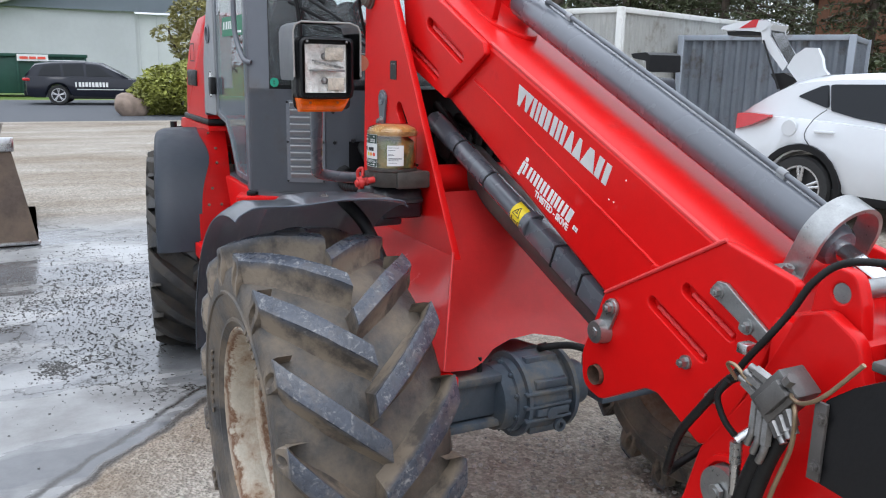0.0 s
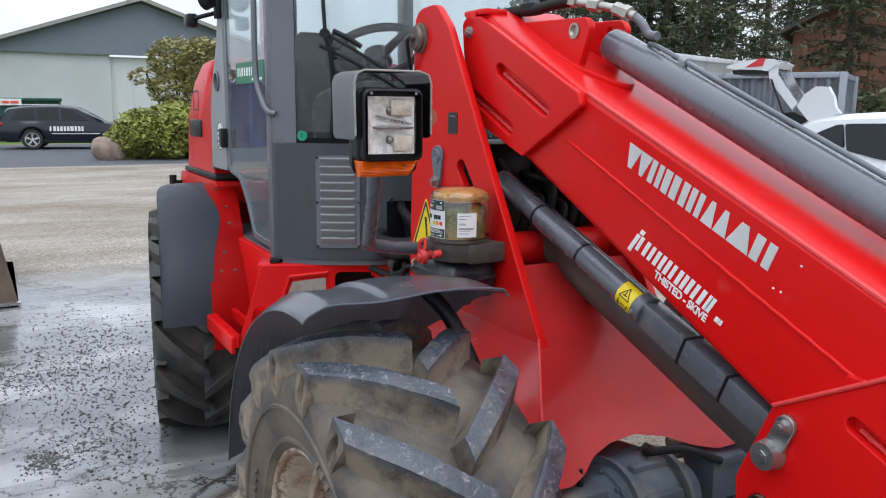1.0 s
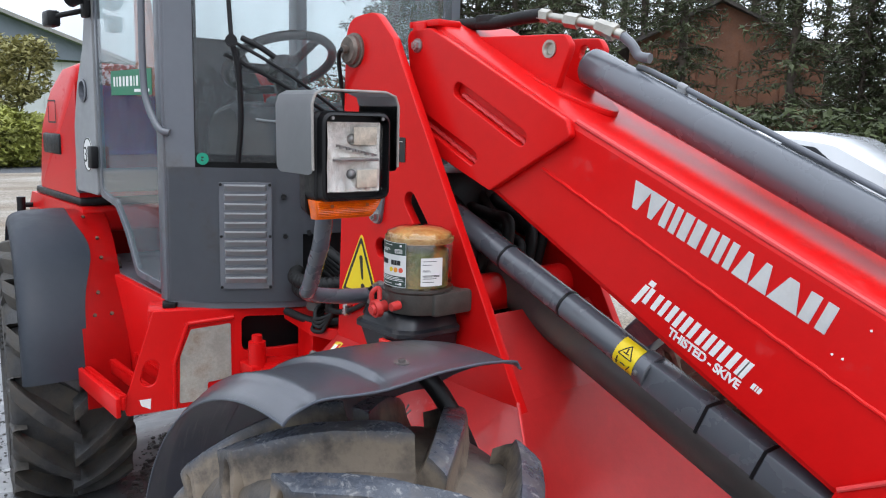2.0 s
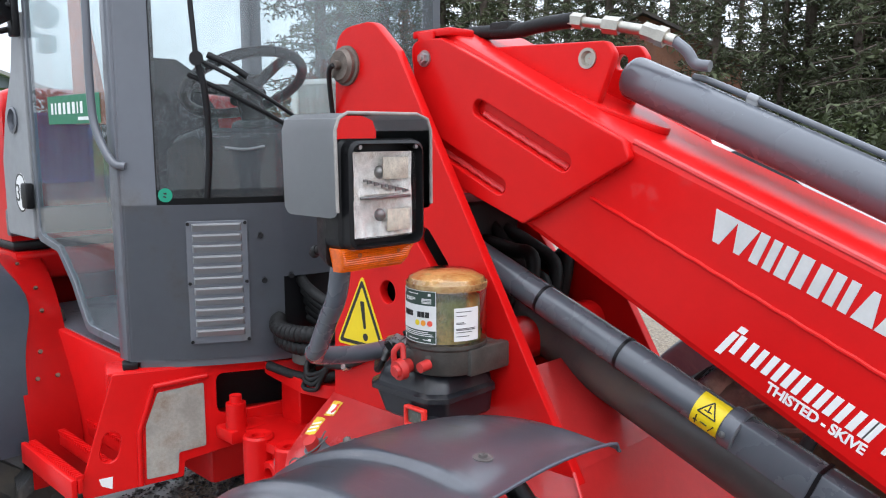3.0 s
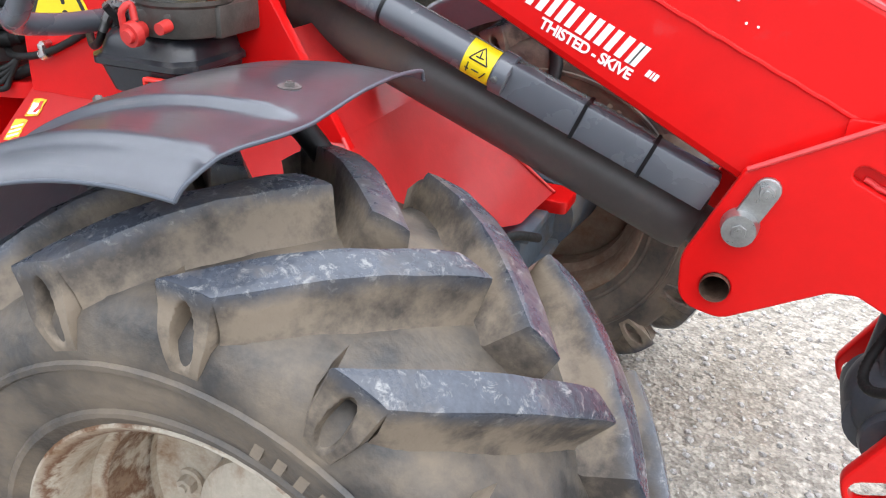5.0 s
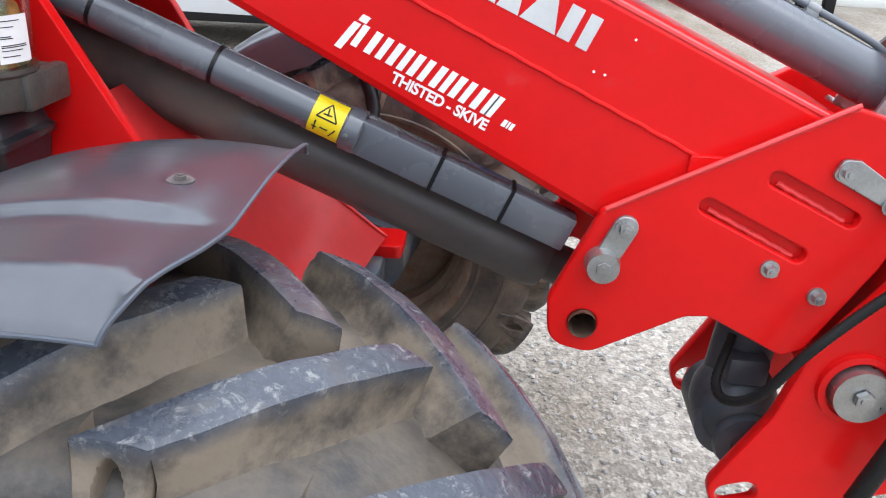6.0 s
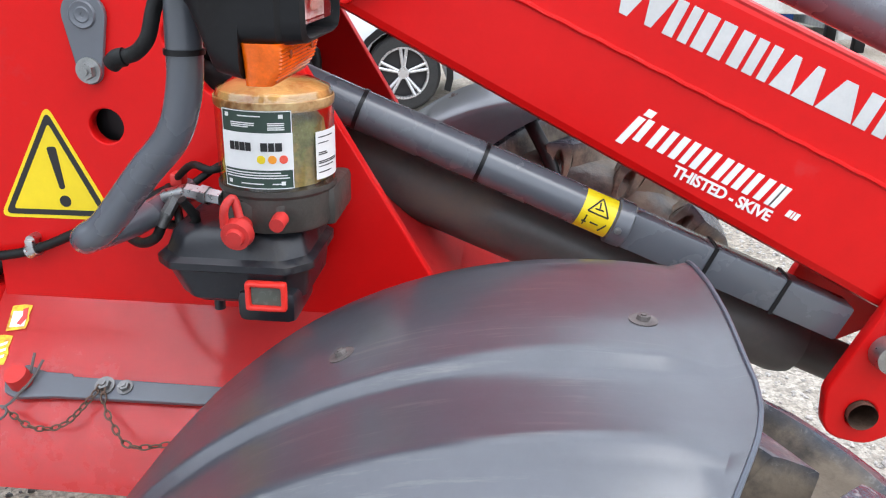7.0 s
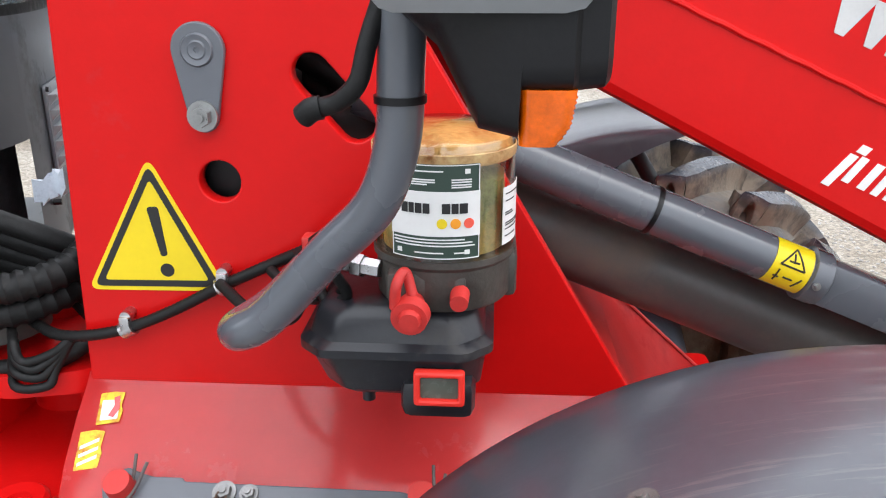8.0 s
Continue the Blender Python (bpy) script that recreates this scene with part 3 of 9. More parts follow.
def tyre_profile():
    half = [(0.272, 0.160), (0.285, 0.178), (0.300, 0.187), (0.304, 0.193), (0.311, 0.194), (0.315, 0.190), (0.345, 0.203), (0.376, 0.209), (0.379, 0.214), (0.386, 0.215), (0.389, 0.210), (0.40, 0.211), (0.435, 0.204), (0.455, 0.186), (0.466, 0.14), (0.474, 0.07)]
    return [(r, -y) for r, y in half] + [(0.477, 0.0)] + [(r, y) for r, y in half[::-1]]


def wheel_meshes(sgn):
    """Tyre, lugs and rim round the y axis. sgn: -1 for an outer face towards -y, 1 towards +y."""
    to_y = Matrix(((1, 0, 0, 0), (0, 0, 1, 0), (0, -1, 0, 0), (0, 0, 0, 1)))
    tyre = bmesh.new()
    lathe(tyre, tyre_profile(), to_y, 72)
    rng = random.Random(5)
    blocks = []

    def pt(r, th, y):
        return Vector((r * math.sin(th), y * -sgn if sgn > 0 else y, r * math.cos(th)))

    for side in (-1, 1):
        lug = bmesh.new()
        end = radians(29.2 if side < 0 else 18.4)
        start = end - radians(23.5)
        # rows down the shoulder first, then along the tread to the middle: axial place, share of the way, top and base radius, half widths
        secs = []
        down = 27
        for k in range(down):
            f = k / (down - 1)
            r = 0.388 + 0.104 * f
            secs.append((0.2085 + 0.0055 * math.sin(math.pi * min(1.0, f * 1.25)), 0.0, r, 0.375 + 0.03 * f, 0.020 + 0.015 * min(1.0, f * 1.8), 0.026 + 0.014 * min(1.0, f * 1.8)))
        n = 10
        for i in range(n):
            w = i / (n - 1)
            y = 0.2075 * (1 - w) - 0.010 * w
            secs.append((y, w, 0.541 - 0.036 * (y / 0.2) ** 2 + 0.0015 * rng.uniform(-1, 1), 0.474 - 0.05 * (y / 0.2) ** 4, 0.034 - 0.010 * w, 0.043 - 0.009 * w))
        rows = []
        for k, (y, w, rt, rb, wt, wb) in enumerate(secs):
            th = start + (end - start) * (w ** 0.85)
            yb = min(y, 0.194)
            across = [(-1.55 * wb, rb - 0.006, yb), (-1.12 * wb, rb + 0.006, yb)]
            mid_r, mid_y = rb + (rt - rb) * 0.55, (y + yb) / 2
            across += [(-1.03 * (wt + wb) / 2, mid_r, mid_y), (-1.0 * wt, rt - 0.0055, y)]
            across += [(wt * u, rt - (0.0012 if abs(u) > 0.85 else 0.0), y) for u in (-0.92, -0.60, -0.52, -0.45, -0.38, -0.31, -0.24, -0.16, -0.08, 0.0, 0.08, 0.16, 0.24, 0.31, 0.38, 0.45, 0.52, 0.60, 0.92)]
            across += [(1.0 * wt, rt - 0.0055, y), (1.03 * (wt + wb) / 2, mid_r, mid_y), (1.12 * wb, rb + 0.006, yb), (1.55 * wb, rb - 0.006, yb)]
            row = []
            for c, (a0, r, yy) in enumerate(across):
                if k < down:
                    # down the shoulder the flanks run inwards; an oval pocket sits in the end of the lug
                    edge_c = min(c, len(across) - 1 - c)
                    r, yy = rt, (0.160, 0.176, 0.194, y - 0.004)[edge_c] if edge_c < 4 else y
                    a0 = max(-1.08 * wt, min(1.08 * wt, a0)) if edge_c < 3 else a0
                    e2 = (a0 / (0.0125 + 0.08 * max(0.0, 0.49 - rt))) ** 2 + ((rt - 0.446) / 0.042) ** 2
                    if e2 < 1.0:
                        q = min(1.0, (1.0 - e2) * 1.25)
                        yy -= 0.030 * q * q * (3 - 2 * q) * (0.35 + 0.65 * min(1.0, max(0.0, (rt - 0.405) / 0.05)))
                elif k == down and min(c, len(across) - 1 - c) < 2:
                    a0 = max(-1.10 * wt, min(1.10 * wt, a0))
                row.append(lug.verts.new(pt(r, th + a0 / 0.51, side * yy)))
            rows.append(row)
        for a0, b0 in zip(rows, rows[1:]):
            for q in range(len(a0) - 1):
                lug.faces.new((a0[q], a0[q + 1], b0[q + 1], b0[q]))
        lug.faces.new(rows[0])
        lug.faces.new(rows[-1][::-1])
        me = bpy.data.meshes.new("lug")
        bmesh.ops.recalc_face_normals(lug, faces=lug.faces)
        lug.to_mesh(me)
        lug.free()
        blocks.append(me)
    rim = bmesh.new()
    o = -1 if sgn < 0 else 1
    prof = [(0.270, 0.13), (0.292, 0.168), (0.293, 0.178), (0.284, 0.182), (0.272, 0.172), (0.262, 0.150), (0.258, 0.10), (0.243, 0.085), (0.238, 0.0), (0.225, -0.012),
            (0.13, -0.02), (0.125, 0.03), (0.10, 0.045), (0.001, 0.05)]
    lathe(rim, [(r, y * o) for r, y in prof], to_y, 56)
    inner = [(0.262, 0.13), (0.292, 0.168), (0.293, 0.178), (0.284, 0.182), (0.272, 0.172), (0.262, 0.150), (0.255, 0.08), (0.235, 0.06), (0.232, -0.01)]
    lathe(rim, [(r, -y * o) for r, y in inner], to_y, 56)
    for k in range(8):
        t = 2 * math.pi * k / 8
        add_bolt(rim, (0.175 * math.sin(t), -0.016 * o, 0.175 * math.cos(t)), (0, o, 0), 0.014, 0.022)
    out = [blocks]
    # a raised bar on the sidewall that shows, repeated round it
    mark = bmesh.new()
    add_box(mark, (-0.007, -0.0025, -0.014), (0.005, 0.0025, 0.014), 0, Matrix.Translation((0, -0.2028, 0.352)) @ Matrix.Rotation(radians(-17), 4, "X"))
    for nm, bm in (("tyre", tyre), ("rim", rim), ("sidewall_mark", mark)):
        me = bpy.data.meshes.new(nm)
        bmesh.ops.recalc_face_normals(bm, faces=bm.faces)
        bm.to_mesh(me)
        bm.free()
        out.append(me)
    return out


def wheel(at, meshes, turn, label, rim=RIM, rubber=TYRE, lug_rubber=LUG, yaw=0.0):
    """Tyre, rim, lugs and sidewall marks; meshes are copied once, so that each wheel has its own materials."""
    meshes = [[me.copy() for me in meshes[0]]] + [me.copy() for me in meshes[1:]]
    m = Matrix.Translation(at) @ Matrix.Rotation(radians(yaw), 4, "Z") @ Matrix.Rotation(radians(turn), 4, "Y")
    t = link("wheel", meshes[1], rubber, loader, label, at=m)
    link("rim", meshes[2], rim, t, "rust-streaked cream steel rim" if rim == RIM else "dark brown steel rim", at=m)
    for t0 in (20, 140, 260):
        for k in range(8):
            link("sidewall_mark", meshes[3], rubber, t, at=m @ Matrix.Rotation(radians(t0 + 4.6 * k), 4, "Y"))
    for me in meshes[0]:
        for k in range(16):
            link("lug", me, lug_rubber, t, at=m @ Matrix.Rotation(radians(22.5 * k), 4, "Y"))
    return t


RIGHT, LEFT = wheel_meshes(-1), wheel_meshes(1)
FX, RX = -2.0, -4.5
wheel((FX, 0.64, AXLE_Z), RIGHT, 0, "muddy front tyre with deep chevron lugs")
wheel((FX, 2 * YC - 0.64, AXLE_Z), LEFT, 7, "muddy front tyre with deep chevron lugs", RIM_INNER)
wheel((RX + 0.09, 0.755, AXLE_Z), RIGHT, 9, "dark rear tyre with chevron lugs", RIM_DARK, TYRE_REAR, TYRE_REAR, -9.5)
wheel((RX, 2 * YC - 0.86, AXLE_Z), LEFT, 3, "dark rear tyre with chevron lugs", RIM_DARK, TYRE_REAR, TYRE_REAR)

# front axle
bm = bmesh.new()
for s in (-1, 1):
    add_box(bm, (FX - 0.055, YC + s * 0.19 - 0.001, AXLE_Z - 0.06), (FX + 0.055, YC + s * 0.60, AXLE_Z + 0.055), 0.012)
    for zz in (0.066, -0.074):
        add_box(bm, (FX - 0.072, YC + s * 0.19, AXLE_Z + zz - 0.014), (FX + 0.072, YC + s * 0.55, AXLE_Z + zz + 0.010), 0.005)
    add_tube(bm, (FX, YC + s * 0.50, AXLE_Z), (FX, YC + s * 0.74, AXLE_Z), 0.105, 0.13, 32)
pieces("axle_beam", bm, AXLE, loader, "blue-grey cast axle beam")
bm = bmesh.new()
prof = [(0.001, -0.21), (0.085, -0.21), (0.12, -0.195), (0.125, -0.15), (0.135, -0.145), (0.137, -0.10), (0.147, -0.08), (0.15, 0.0), (0.146, 0.06), (0.13, 0.075), (0.128, 0.10), (0.09, 0.13), (0.085, 0.20), (0.001, 0.21)]
lathe(bm, prof, Matrix.Translation((FX, YC - 0.04, AXLE_Z)) @ Matrix.Rotation(radians(-90), 4, "X"), 40)
for k in range(10):
    t = 2 * math.pi * k / 10
    add_bolt(bm, (FX + 0.128 * math.sin(t), YC - 0.185, AXLE_Z + 0.128 * math.cos(t)), (0, -1, 0), 0.009, 0.012)
for k in range(4):
    t = radians(20 + 40 * k)
    add_box(bm, (FX + 0.145 * math.sin(t) - 0.016, YC - 0.12, AXLE_Z + 0.145 * math.cos(t) - 0.016), (FX + 0.145 * math.sin(t) + 0.016, YC + 0.02, AXLE_Z + 0.145 * math.cos(t) + 0.016), 0.006)
add_tube(bm, (FX + 0.10, YC - 0.06, AXLE_Z - 0.03), (FX + 0.165, YC - 0.06, AXLE_Z - 0.03), 0.022, seg=20)
add_tube(bm, (FX - 0.30, YC, AXLE_Z + 0.02), (FX - 0.08, YC, AXLE_Z + 0.02), 0.09, 0.12, 28)
for z in (-0.05, 0.0, 0.05):
    add_box(bm, (FX + 0.136, YC - 0.17, AXLE_Z + z - 0.006), (FX + 0.158, YC + 0.03, AXLE_Z + z + 0.006), 0.003)
add_tube(bm, (FX, YC - 0.155, AXLE_Z), (FX, YC - 0.140, AXLE_Z), 0.158, seg=40)
add_tube(bm, (FX, YC + 0.05, AXLE_Z), (FX, YC + 0.066, AXLE_Z), 0.155, seg=40)
lathe(bm, [(0.012, 0.0), (0.024, 0.0), (0.024, 0.014), (0.012, 0.014)], Matrix.Translation((FX + 0.148, YC - 0.02, AXLE_Z - 0.085)) @ Matrix.Rotation(radians(90), 4, "Y"), 20)
bm.transform(Matrix.Translation((FX, YC, AXLE_Z - 0.022)) @ Matrix.Diagonal((0.84, 0.82, 0.84, 1)) @ Matrix.Translation((-FX, -YC, -AXLE_Z)))
part("differential", bm, AXLE, loader, "blue-grey cast differential housing")
bm = bmesh.new()
add_tube(bm, (FX + 0.02, YC - 0.24, AXLE_Z + 0.05), (FX + 0.02, YC - 0.24, AXLE_Z + 0.12), 0.01, 0.006, 12)
add_pipe(bm, [(-2.06, YC + 0.05, 0.62), (-1.98, YC - 0.02, 0.65), (-1.93, YC + 0.06, 0.66), (-1.90, YC + 0.16, 0.62)], 0.011)
pieces("brake_hose", bm, RUBBER_HOSE, loader)

# mast plates
mast = rounded([(-2.942, 0.885), (-2.905, 1.83), (-2.765, 1.838), (-2.685, 1.765), (-2.170, 0.905)], [0.0, 0.07, 0.06, 0.03, 0.0], 6)
holes = [slot2(-2.600, 1.350, -2.546, 1.288, 0.024), circle2(-2.726, 1.211, 0.027)]
plate("mast_plate", mast, 1.157, 1.182, RED, loader, holes, 0.003, "red steel mast plate with a slot and a round hole")
far = plate("mast_plate", mast, 1.580, 1.605, RED, loader, holes, 0.003)
# skirt below the mast, bent outwards, one each side; its front edge is the straight fold to the nose sheet
FOLD_TOP, FOLD_STEP = Vector((-2.187, 1.161, 0.924)), Vector((0.087, -0.053, -0.094))


def fold(k, far=False):
    """A point on the fold between skirt and nose, k steps below the mast's foot."""
    p = FOLD_TOP + FOLD_STEP * k
    return Vector((p.x, 2 * YC - p.y, p.z)) if far else p


for far_side in (False, True):
    prof = [(1.166, 0.925), (1.152, 0.912), (1.110, 0.880), (1.055, 0.842), (1.000, 0.800), (0.962, 0.745), (0.945, 0.692)]
    back = [-2.945, -2.945, -2.945, -2.94, -2.93, -2.90, -2.86]
    bm = bmesh.new()
    rows = []
    for k, (y, z) in enumerate(prof):
        end = fold(2.98 * k / 6)
        row = []
        for i in range(21):
            f = i / 20
            w = max(0.0, (f - 0.55) / 0.45) ** 1.6
            x = back[k] + (end.x - back[k]) * f
            yy, zz = y + (end.y - y) * w, z + (end.z - z) * w
            row.append(bm.verts.new((x, 2 * YC - yy if far_side else yy, zz)))
        rows.append(row)
    for a0, b0 in zip(rows, rows[1:]):
        for i in range(20):
            bm.faces.new((a0[i], a0[i + 1], b0[i + 1], b0[i]))
    bmesh.ops.solidify(bm, geom=bm.faces[:], thickness=0.014)
    part("frame_skirt", bm, RED_DUSTY_LIT, loader, "red bent skirt plate of the front frame")


def arch(y):
    """How many steps below the mast's foot the nose sheet ends: tabs at the sides, an arch over the axle."""
    return interp(((0.9, 2.98), (1.00, 2.98), (1.12, 2.95), (1.16, 2.80), (1.21, 2.47), (1.28, 2.27), (1.38, 2.20), (1.47, 2.40), (1.54, 2.74), (1.60, 2.95), (1.9, 2.98)), y)


def interp(tab, x):
    for (x0, y0), (x1, y1) in zip(tab, tab[1:]):
        if x0 <= x <= x1:
            return y0 + (y1 - y0) * (x - x0) / (x1 - x0)
    return tab[0][1] if x < tab[0][0] else tab[-1][1]


# nose sheet between the folds, hollow towards the middle
bm = bmesh.new()
cols = []
NOSE_N = Vector((0.734, 0.0, 0.679))
for i in range(49):
    u = i / 48
    d = abs(2 * u - 1)
    k_end = arch(fold(2.6).y * (1 - u) + fold(2.6, True).y * u)
    col = []
    for k in range(15):
        f = k_end * k / 14
        p = fold(f).lerp(fold(f, True), u) - NOSE_N * 0.062 * (1 - d * d) * min(1.0, f / 1.7)
        col.append(bm.verts.new(p))
    cols.append(col)
for a0, b0 in zip(cols, cols[1:]):
    for k in range(14):
        bm.faces.new((a0[k], a0[k + 1], b0[k + 1], b0[k]))
bmesh.ops.solidify(bm, geom=bm.faces[:], thickness=0.012)
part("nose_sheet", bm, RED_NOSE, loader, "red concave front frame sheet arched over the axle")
# paler pipes paint the bright highlight along both folds
bm = bmesh.new()
for far_side in (False, True):
    add_pipe(bm, [fold(2.96 * i / 12, far_side) + Vector((0.002, 0, 0.002)) for i in range(13)], 0.004, 8, 1)
pieces("fold_edge", bm, RED_EDGE, loader)
# the nose sheet runs on upwards between the two mast plates
bm = bmesh.new()
rows = [[bm.verts.new((FOLD_TOP.x - 0.087 * k + 0.001, y, FOLD_TOP.z + 0.094 * k)) for y in (1.181, 1.30, 1.46, 1.581)] for k in (0.0, 0.6, 1.2, 1.8)]
for a0, b0 in zip(rows, rows[1:]):
    for k in range(3):
        bm.faces.new((a0[k], a0[k + 1], b0[k + 1], b0[k]))
bmesh.ops.solidify(bm, geom=bm.faces[:], thickness=0.01)
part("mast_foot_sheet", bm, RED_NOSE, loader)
for y in (0.915, 1.745):
    sheet("frame_lug", [rounded([(-2.06, y), (-2.06, y + 0.12), (-1.885, y + 0.12), (-1.885, y)], 0.02), slot2(-1.975, y + 0.055, -1.955, y + 0.06, 0.024)], 0.034, Matrix.Translation((0, 0, 0.618)), RED, loader, 0.004)
# cross tube and body of the front frame, seen through the gaps
bm = bmesh.new()
add_box(bm, (-2.94, 1.185, 0.62), (-2.30, 2 * YC - 1.185, 0.88), 0.01)
add_tube(bm, (-2.45, 1.18, 1.12), (-2.45, 2 * YC - 1.18, 1.12), 0.05)
pieces("frame_box", bm, RED, loader)

# added black block and hoses that stand for the dark between the mast plates
bm = bmesh.new()
add_box(bm, (-2.92, 1.20, 0.95), (-2.66, 1.565, 1.42), 0.02)
part("valve_bank", bm, BLACK, loader, "black block added for the dark inside the mast")
for k in range(6):
    bm = bmesh.new()
    y = 1.33 + 0.045 * k
    add_pipe(bm, [(-2.70, y, 1.38 - 0.03 * (k % 3)), (-2.58, y + 0.01, 1.30 - 0.05 * (k % 2)), (-2.50, y, 1.22 + 0.03 * (k % 3)), (-2.52, y - 0.02, 1.12), (-2.60, y, 1.02)], 0.018, 10)
    part("mast_hose", bm, RUBBER_HOSE, loader)

# boom
boom_side = rounded([(-2.72, 1.80), (-2.62, 1.815), (-2.115, 1.562), (-1.40, 1.258), (-1.10, 1.125), (-1.02, 1.00), (-1.30, 0.86), (-1.50, 0.942), (-2.37, 1.386), (-2.66, 1.500)],
                    [0.05, 0.03, 0, 0, 0.02, 0.03, 0.02, 0.02, 0.02, 0.05])
BY0, BY1 = 1.234, 1.53
plate("boom", boom_side, BY0, BY1, RED, loader, (), 0.016, "red steel telescopic boom beam")
dbl = rounded([(-2.70, 1.79), (-2.60, 1.79), (-2.128, 1.568), (-2.112, 1.532), (-2.362, 1.395), (-2.66, 1.505)], [0.03, 0.02, 0.012, 0.012, 0.015, 0.03])
slots = [slot2(-2.485, 1.634, -2.262, 1.524, 0.0175), slot2(-2.63, 1.563, -2.427, 1.470, 0.0165)]
for y0, y1 in ((1.212, 1.2335), (1.5305, 1.552)):
    plate("boom_doubler", dbl, y0, y1, RED, loader, slots, 0.004, "red doubler plate with two welded slots")
bm = bmesh.new()
for (ax, az, bx, bz) in ((-2.485, 1.622, -2.262, 1.512), (-2.63, 1.552, -2.427, 1.459)):
    add_pipe(bm, [(ax + (bx - ax) * i / 20, 1.231 + 0.001 * (i % 2), az + (bz - az) * i / 20 + 0.0012 * math.sin(i * 2.1)) for i in range(21)], 0.0062, 8, 1)
pieces("weld_bead", bm, RED_EDGE, loader, "worn pinkish weld beads in the slots")
bm = bmesh.new()
add_pipe(bm, [(-2.21 + 0.87 * i / 60, BY0 - 0.0005, 1.457 - 0.394 * i / 60 + 0.0008 * math.sin(i * 1.7)) for i in range(61)], 0.0042, 8, 1)
part("side_weld", bm, RED, loader)
# a paler pipe paints the highlight on the boom's top edge
bm = bmesh.new()
add_pipe(bm, [(-2.12 + 0.99 * i / 40, BY0 + 0.006, 1.564 - 0.432 * i / 40) for i in range(41)], 0.006, 8, 1)
part("top_edge", bm, RED_EDGE, loader)
# folded cover and bolt at the boom's rear
bm = bmesh.new()
add_box(bm, (-2.70, 1.22, 1.795), (-2.58, 1.30, 1.812), 0.004)
add_box(bm, (-2.675, 1.212, 1.735), (-2.625, 1.222, 1.808), 0.004)
part("boom_cover_strap", bm, RED, loader)
bm = bmesh.new()
add_bolt(bm, (-2.65, 1.212, 1.748), (0, -1, 0), 0.012, 0.014)
part("strap_bolt", bm, ZINC, loader)
# base of the crowd cylinder's bracket on the boom
base = rounded([(-2.64, 1.30), (-2.64, 1.48), (-2.25, 1.475), (-2.11, 1.39), (-2.25, 1.305)], [0.02, 0.02, 0.05, 0.06, 0.05], 8)
TOPM = Matrix.Translation((-2.115, 0, 1.562)) @ Matrix.Rotation(math.atan2(0.428, 1.0), 4, "Y") @ Matrix.Translation((2.115, 0, 0.008))
sheet("bracket_base", [base], 0.016, TOPM, RED, loader, 0.003)
for y0 in (1.318, 2 * YC - 1.318 - 0.022):
    plate("cylinder_bracket", rounded([(-2.62, 1.775), (-2.24, 1.762), (-2.22, 1.735), (-2.262, 1.632), (-2.58, 1.77)], [0.004, 0.02, 0.02, 0.01, 0.004]), y0, y0 + 0.022, RED, loader, [circle2(-2.283, 1.730, 0.016)], 0.003)
bm = bmesh.new()
lathe(bm, [(0.016, -0.003), (0.021, -0.003), (0.021, 0.002), (0.015, 0.002), (0.011, -0.006), (0.001, -0.006)], Matrix.Translation((-2.283, 1.316, 1.730)) @ Matrix.Rotation(radians(90), 4, "X"), 24)
part("bracket_pin", bm, BRASS_Z, loader)
# crowd cylinder on top of the boom
CA, CB = Vector((-2.24, 1.412, 1.697)), Vector((-1.015, 1.380, 1.168))
bm = bmesh.new()
m, h = frame_between(CA, CB)
lathe(bm, [(0.001, 0), (0.038, 0), (0.043, 0.006), (0.0445, 0.015), (0.0445, h - 0.02), (0.042, h), (0.036, h + 0.01), (0.026, h + 0.012), (0.001, h + 0.012)], m, 48)
part("crowd_cylinder", bm, GREY_CYL, loader, "grey painted hydraulic cylinder along the boom")
bm = bmesh.new()
add_tube(bm, CB, CB + (CB - CA).normalized() * 0.22, 0.02)
part("cylinder_rod", bm, CHROME, loader)
bm = bmesh.new()
off = Vector((0.020, 0.004, 0.050))
rod = [CA + off * 0.9 + (CB - CA) * 0.10, CA + off + (CB - CA) * 0.16, CA + off + (CB - CA) * 0.5, CA + off + (CB - CA) * 0.9, CA + off * 0.9 + (CB - CA) * 0.97]
add_pipe(bm, rod, 0.0062)
part("pressure_pipe", bm, GREY, loader, "thin grey pipe clamped along the cylinder")
bm = bmesh.new()
for f in (0.2, 0.86):
    c = CA + off + (CB - CA) * f
    d = (CB - CA).normalized()
    add_tube(bm, c - d * 0.011, c + d * 0.011, 0.0088, seg=16)
    add_box(bm, c + Vector((-0.012, -0.008, -0.014)), c + Vector((0.010, 0.008, 0.0)), 0.002)
pieces("pipe_clamp", bm, GREY_MET, loader)
bm = bmesh.new()
add_pipe(bm, [(-2.74, 1.33, 1.80), (-2.62, 1.34, 1.81), (-2.5, 1.34, 1.805), (-2.42, 1.345, 1.812), (-2.345, 1.35, 1.815)], 0.016)
add_box(bm, (-2.56, 1.325, 1.795), (-2.50, 1.375, 1.828), 0.006)
part("cylinder_hose", bm, RUBBER_HOSE, loader)
bm = bmesh.new()
fit_pts = [Vector((-2.35, 1.35, 1.815)), Vector((-2.275, 1.36, 1.80)), Vector((-2.20, 1.375, 1.785)), Vector((-2.13, 1.39, 1.757))]
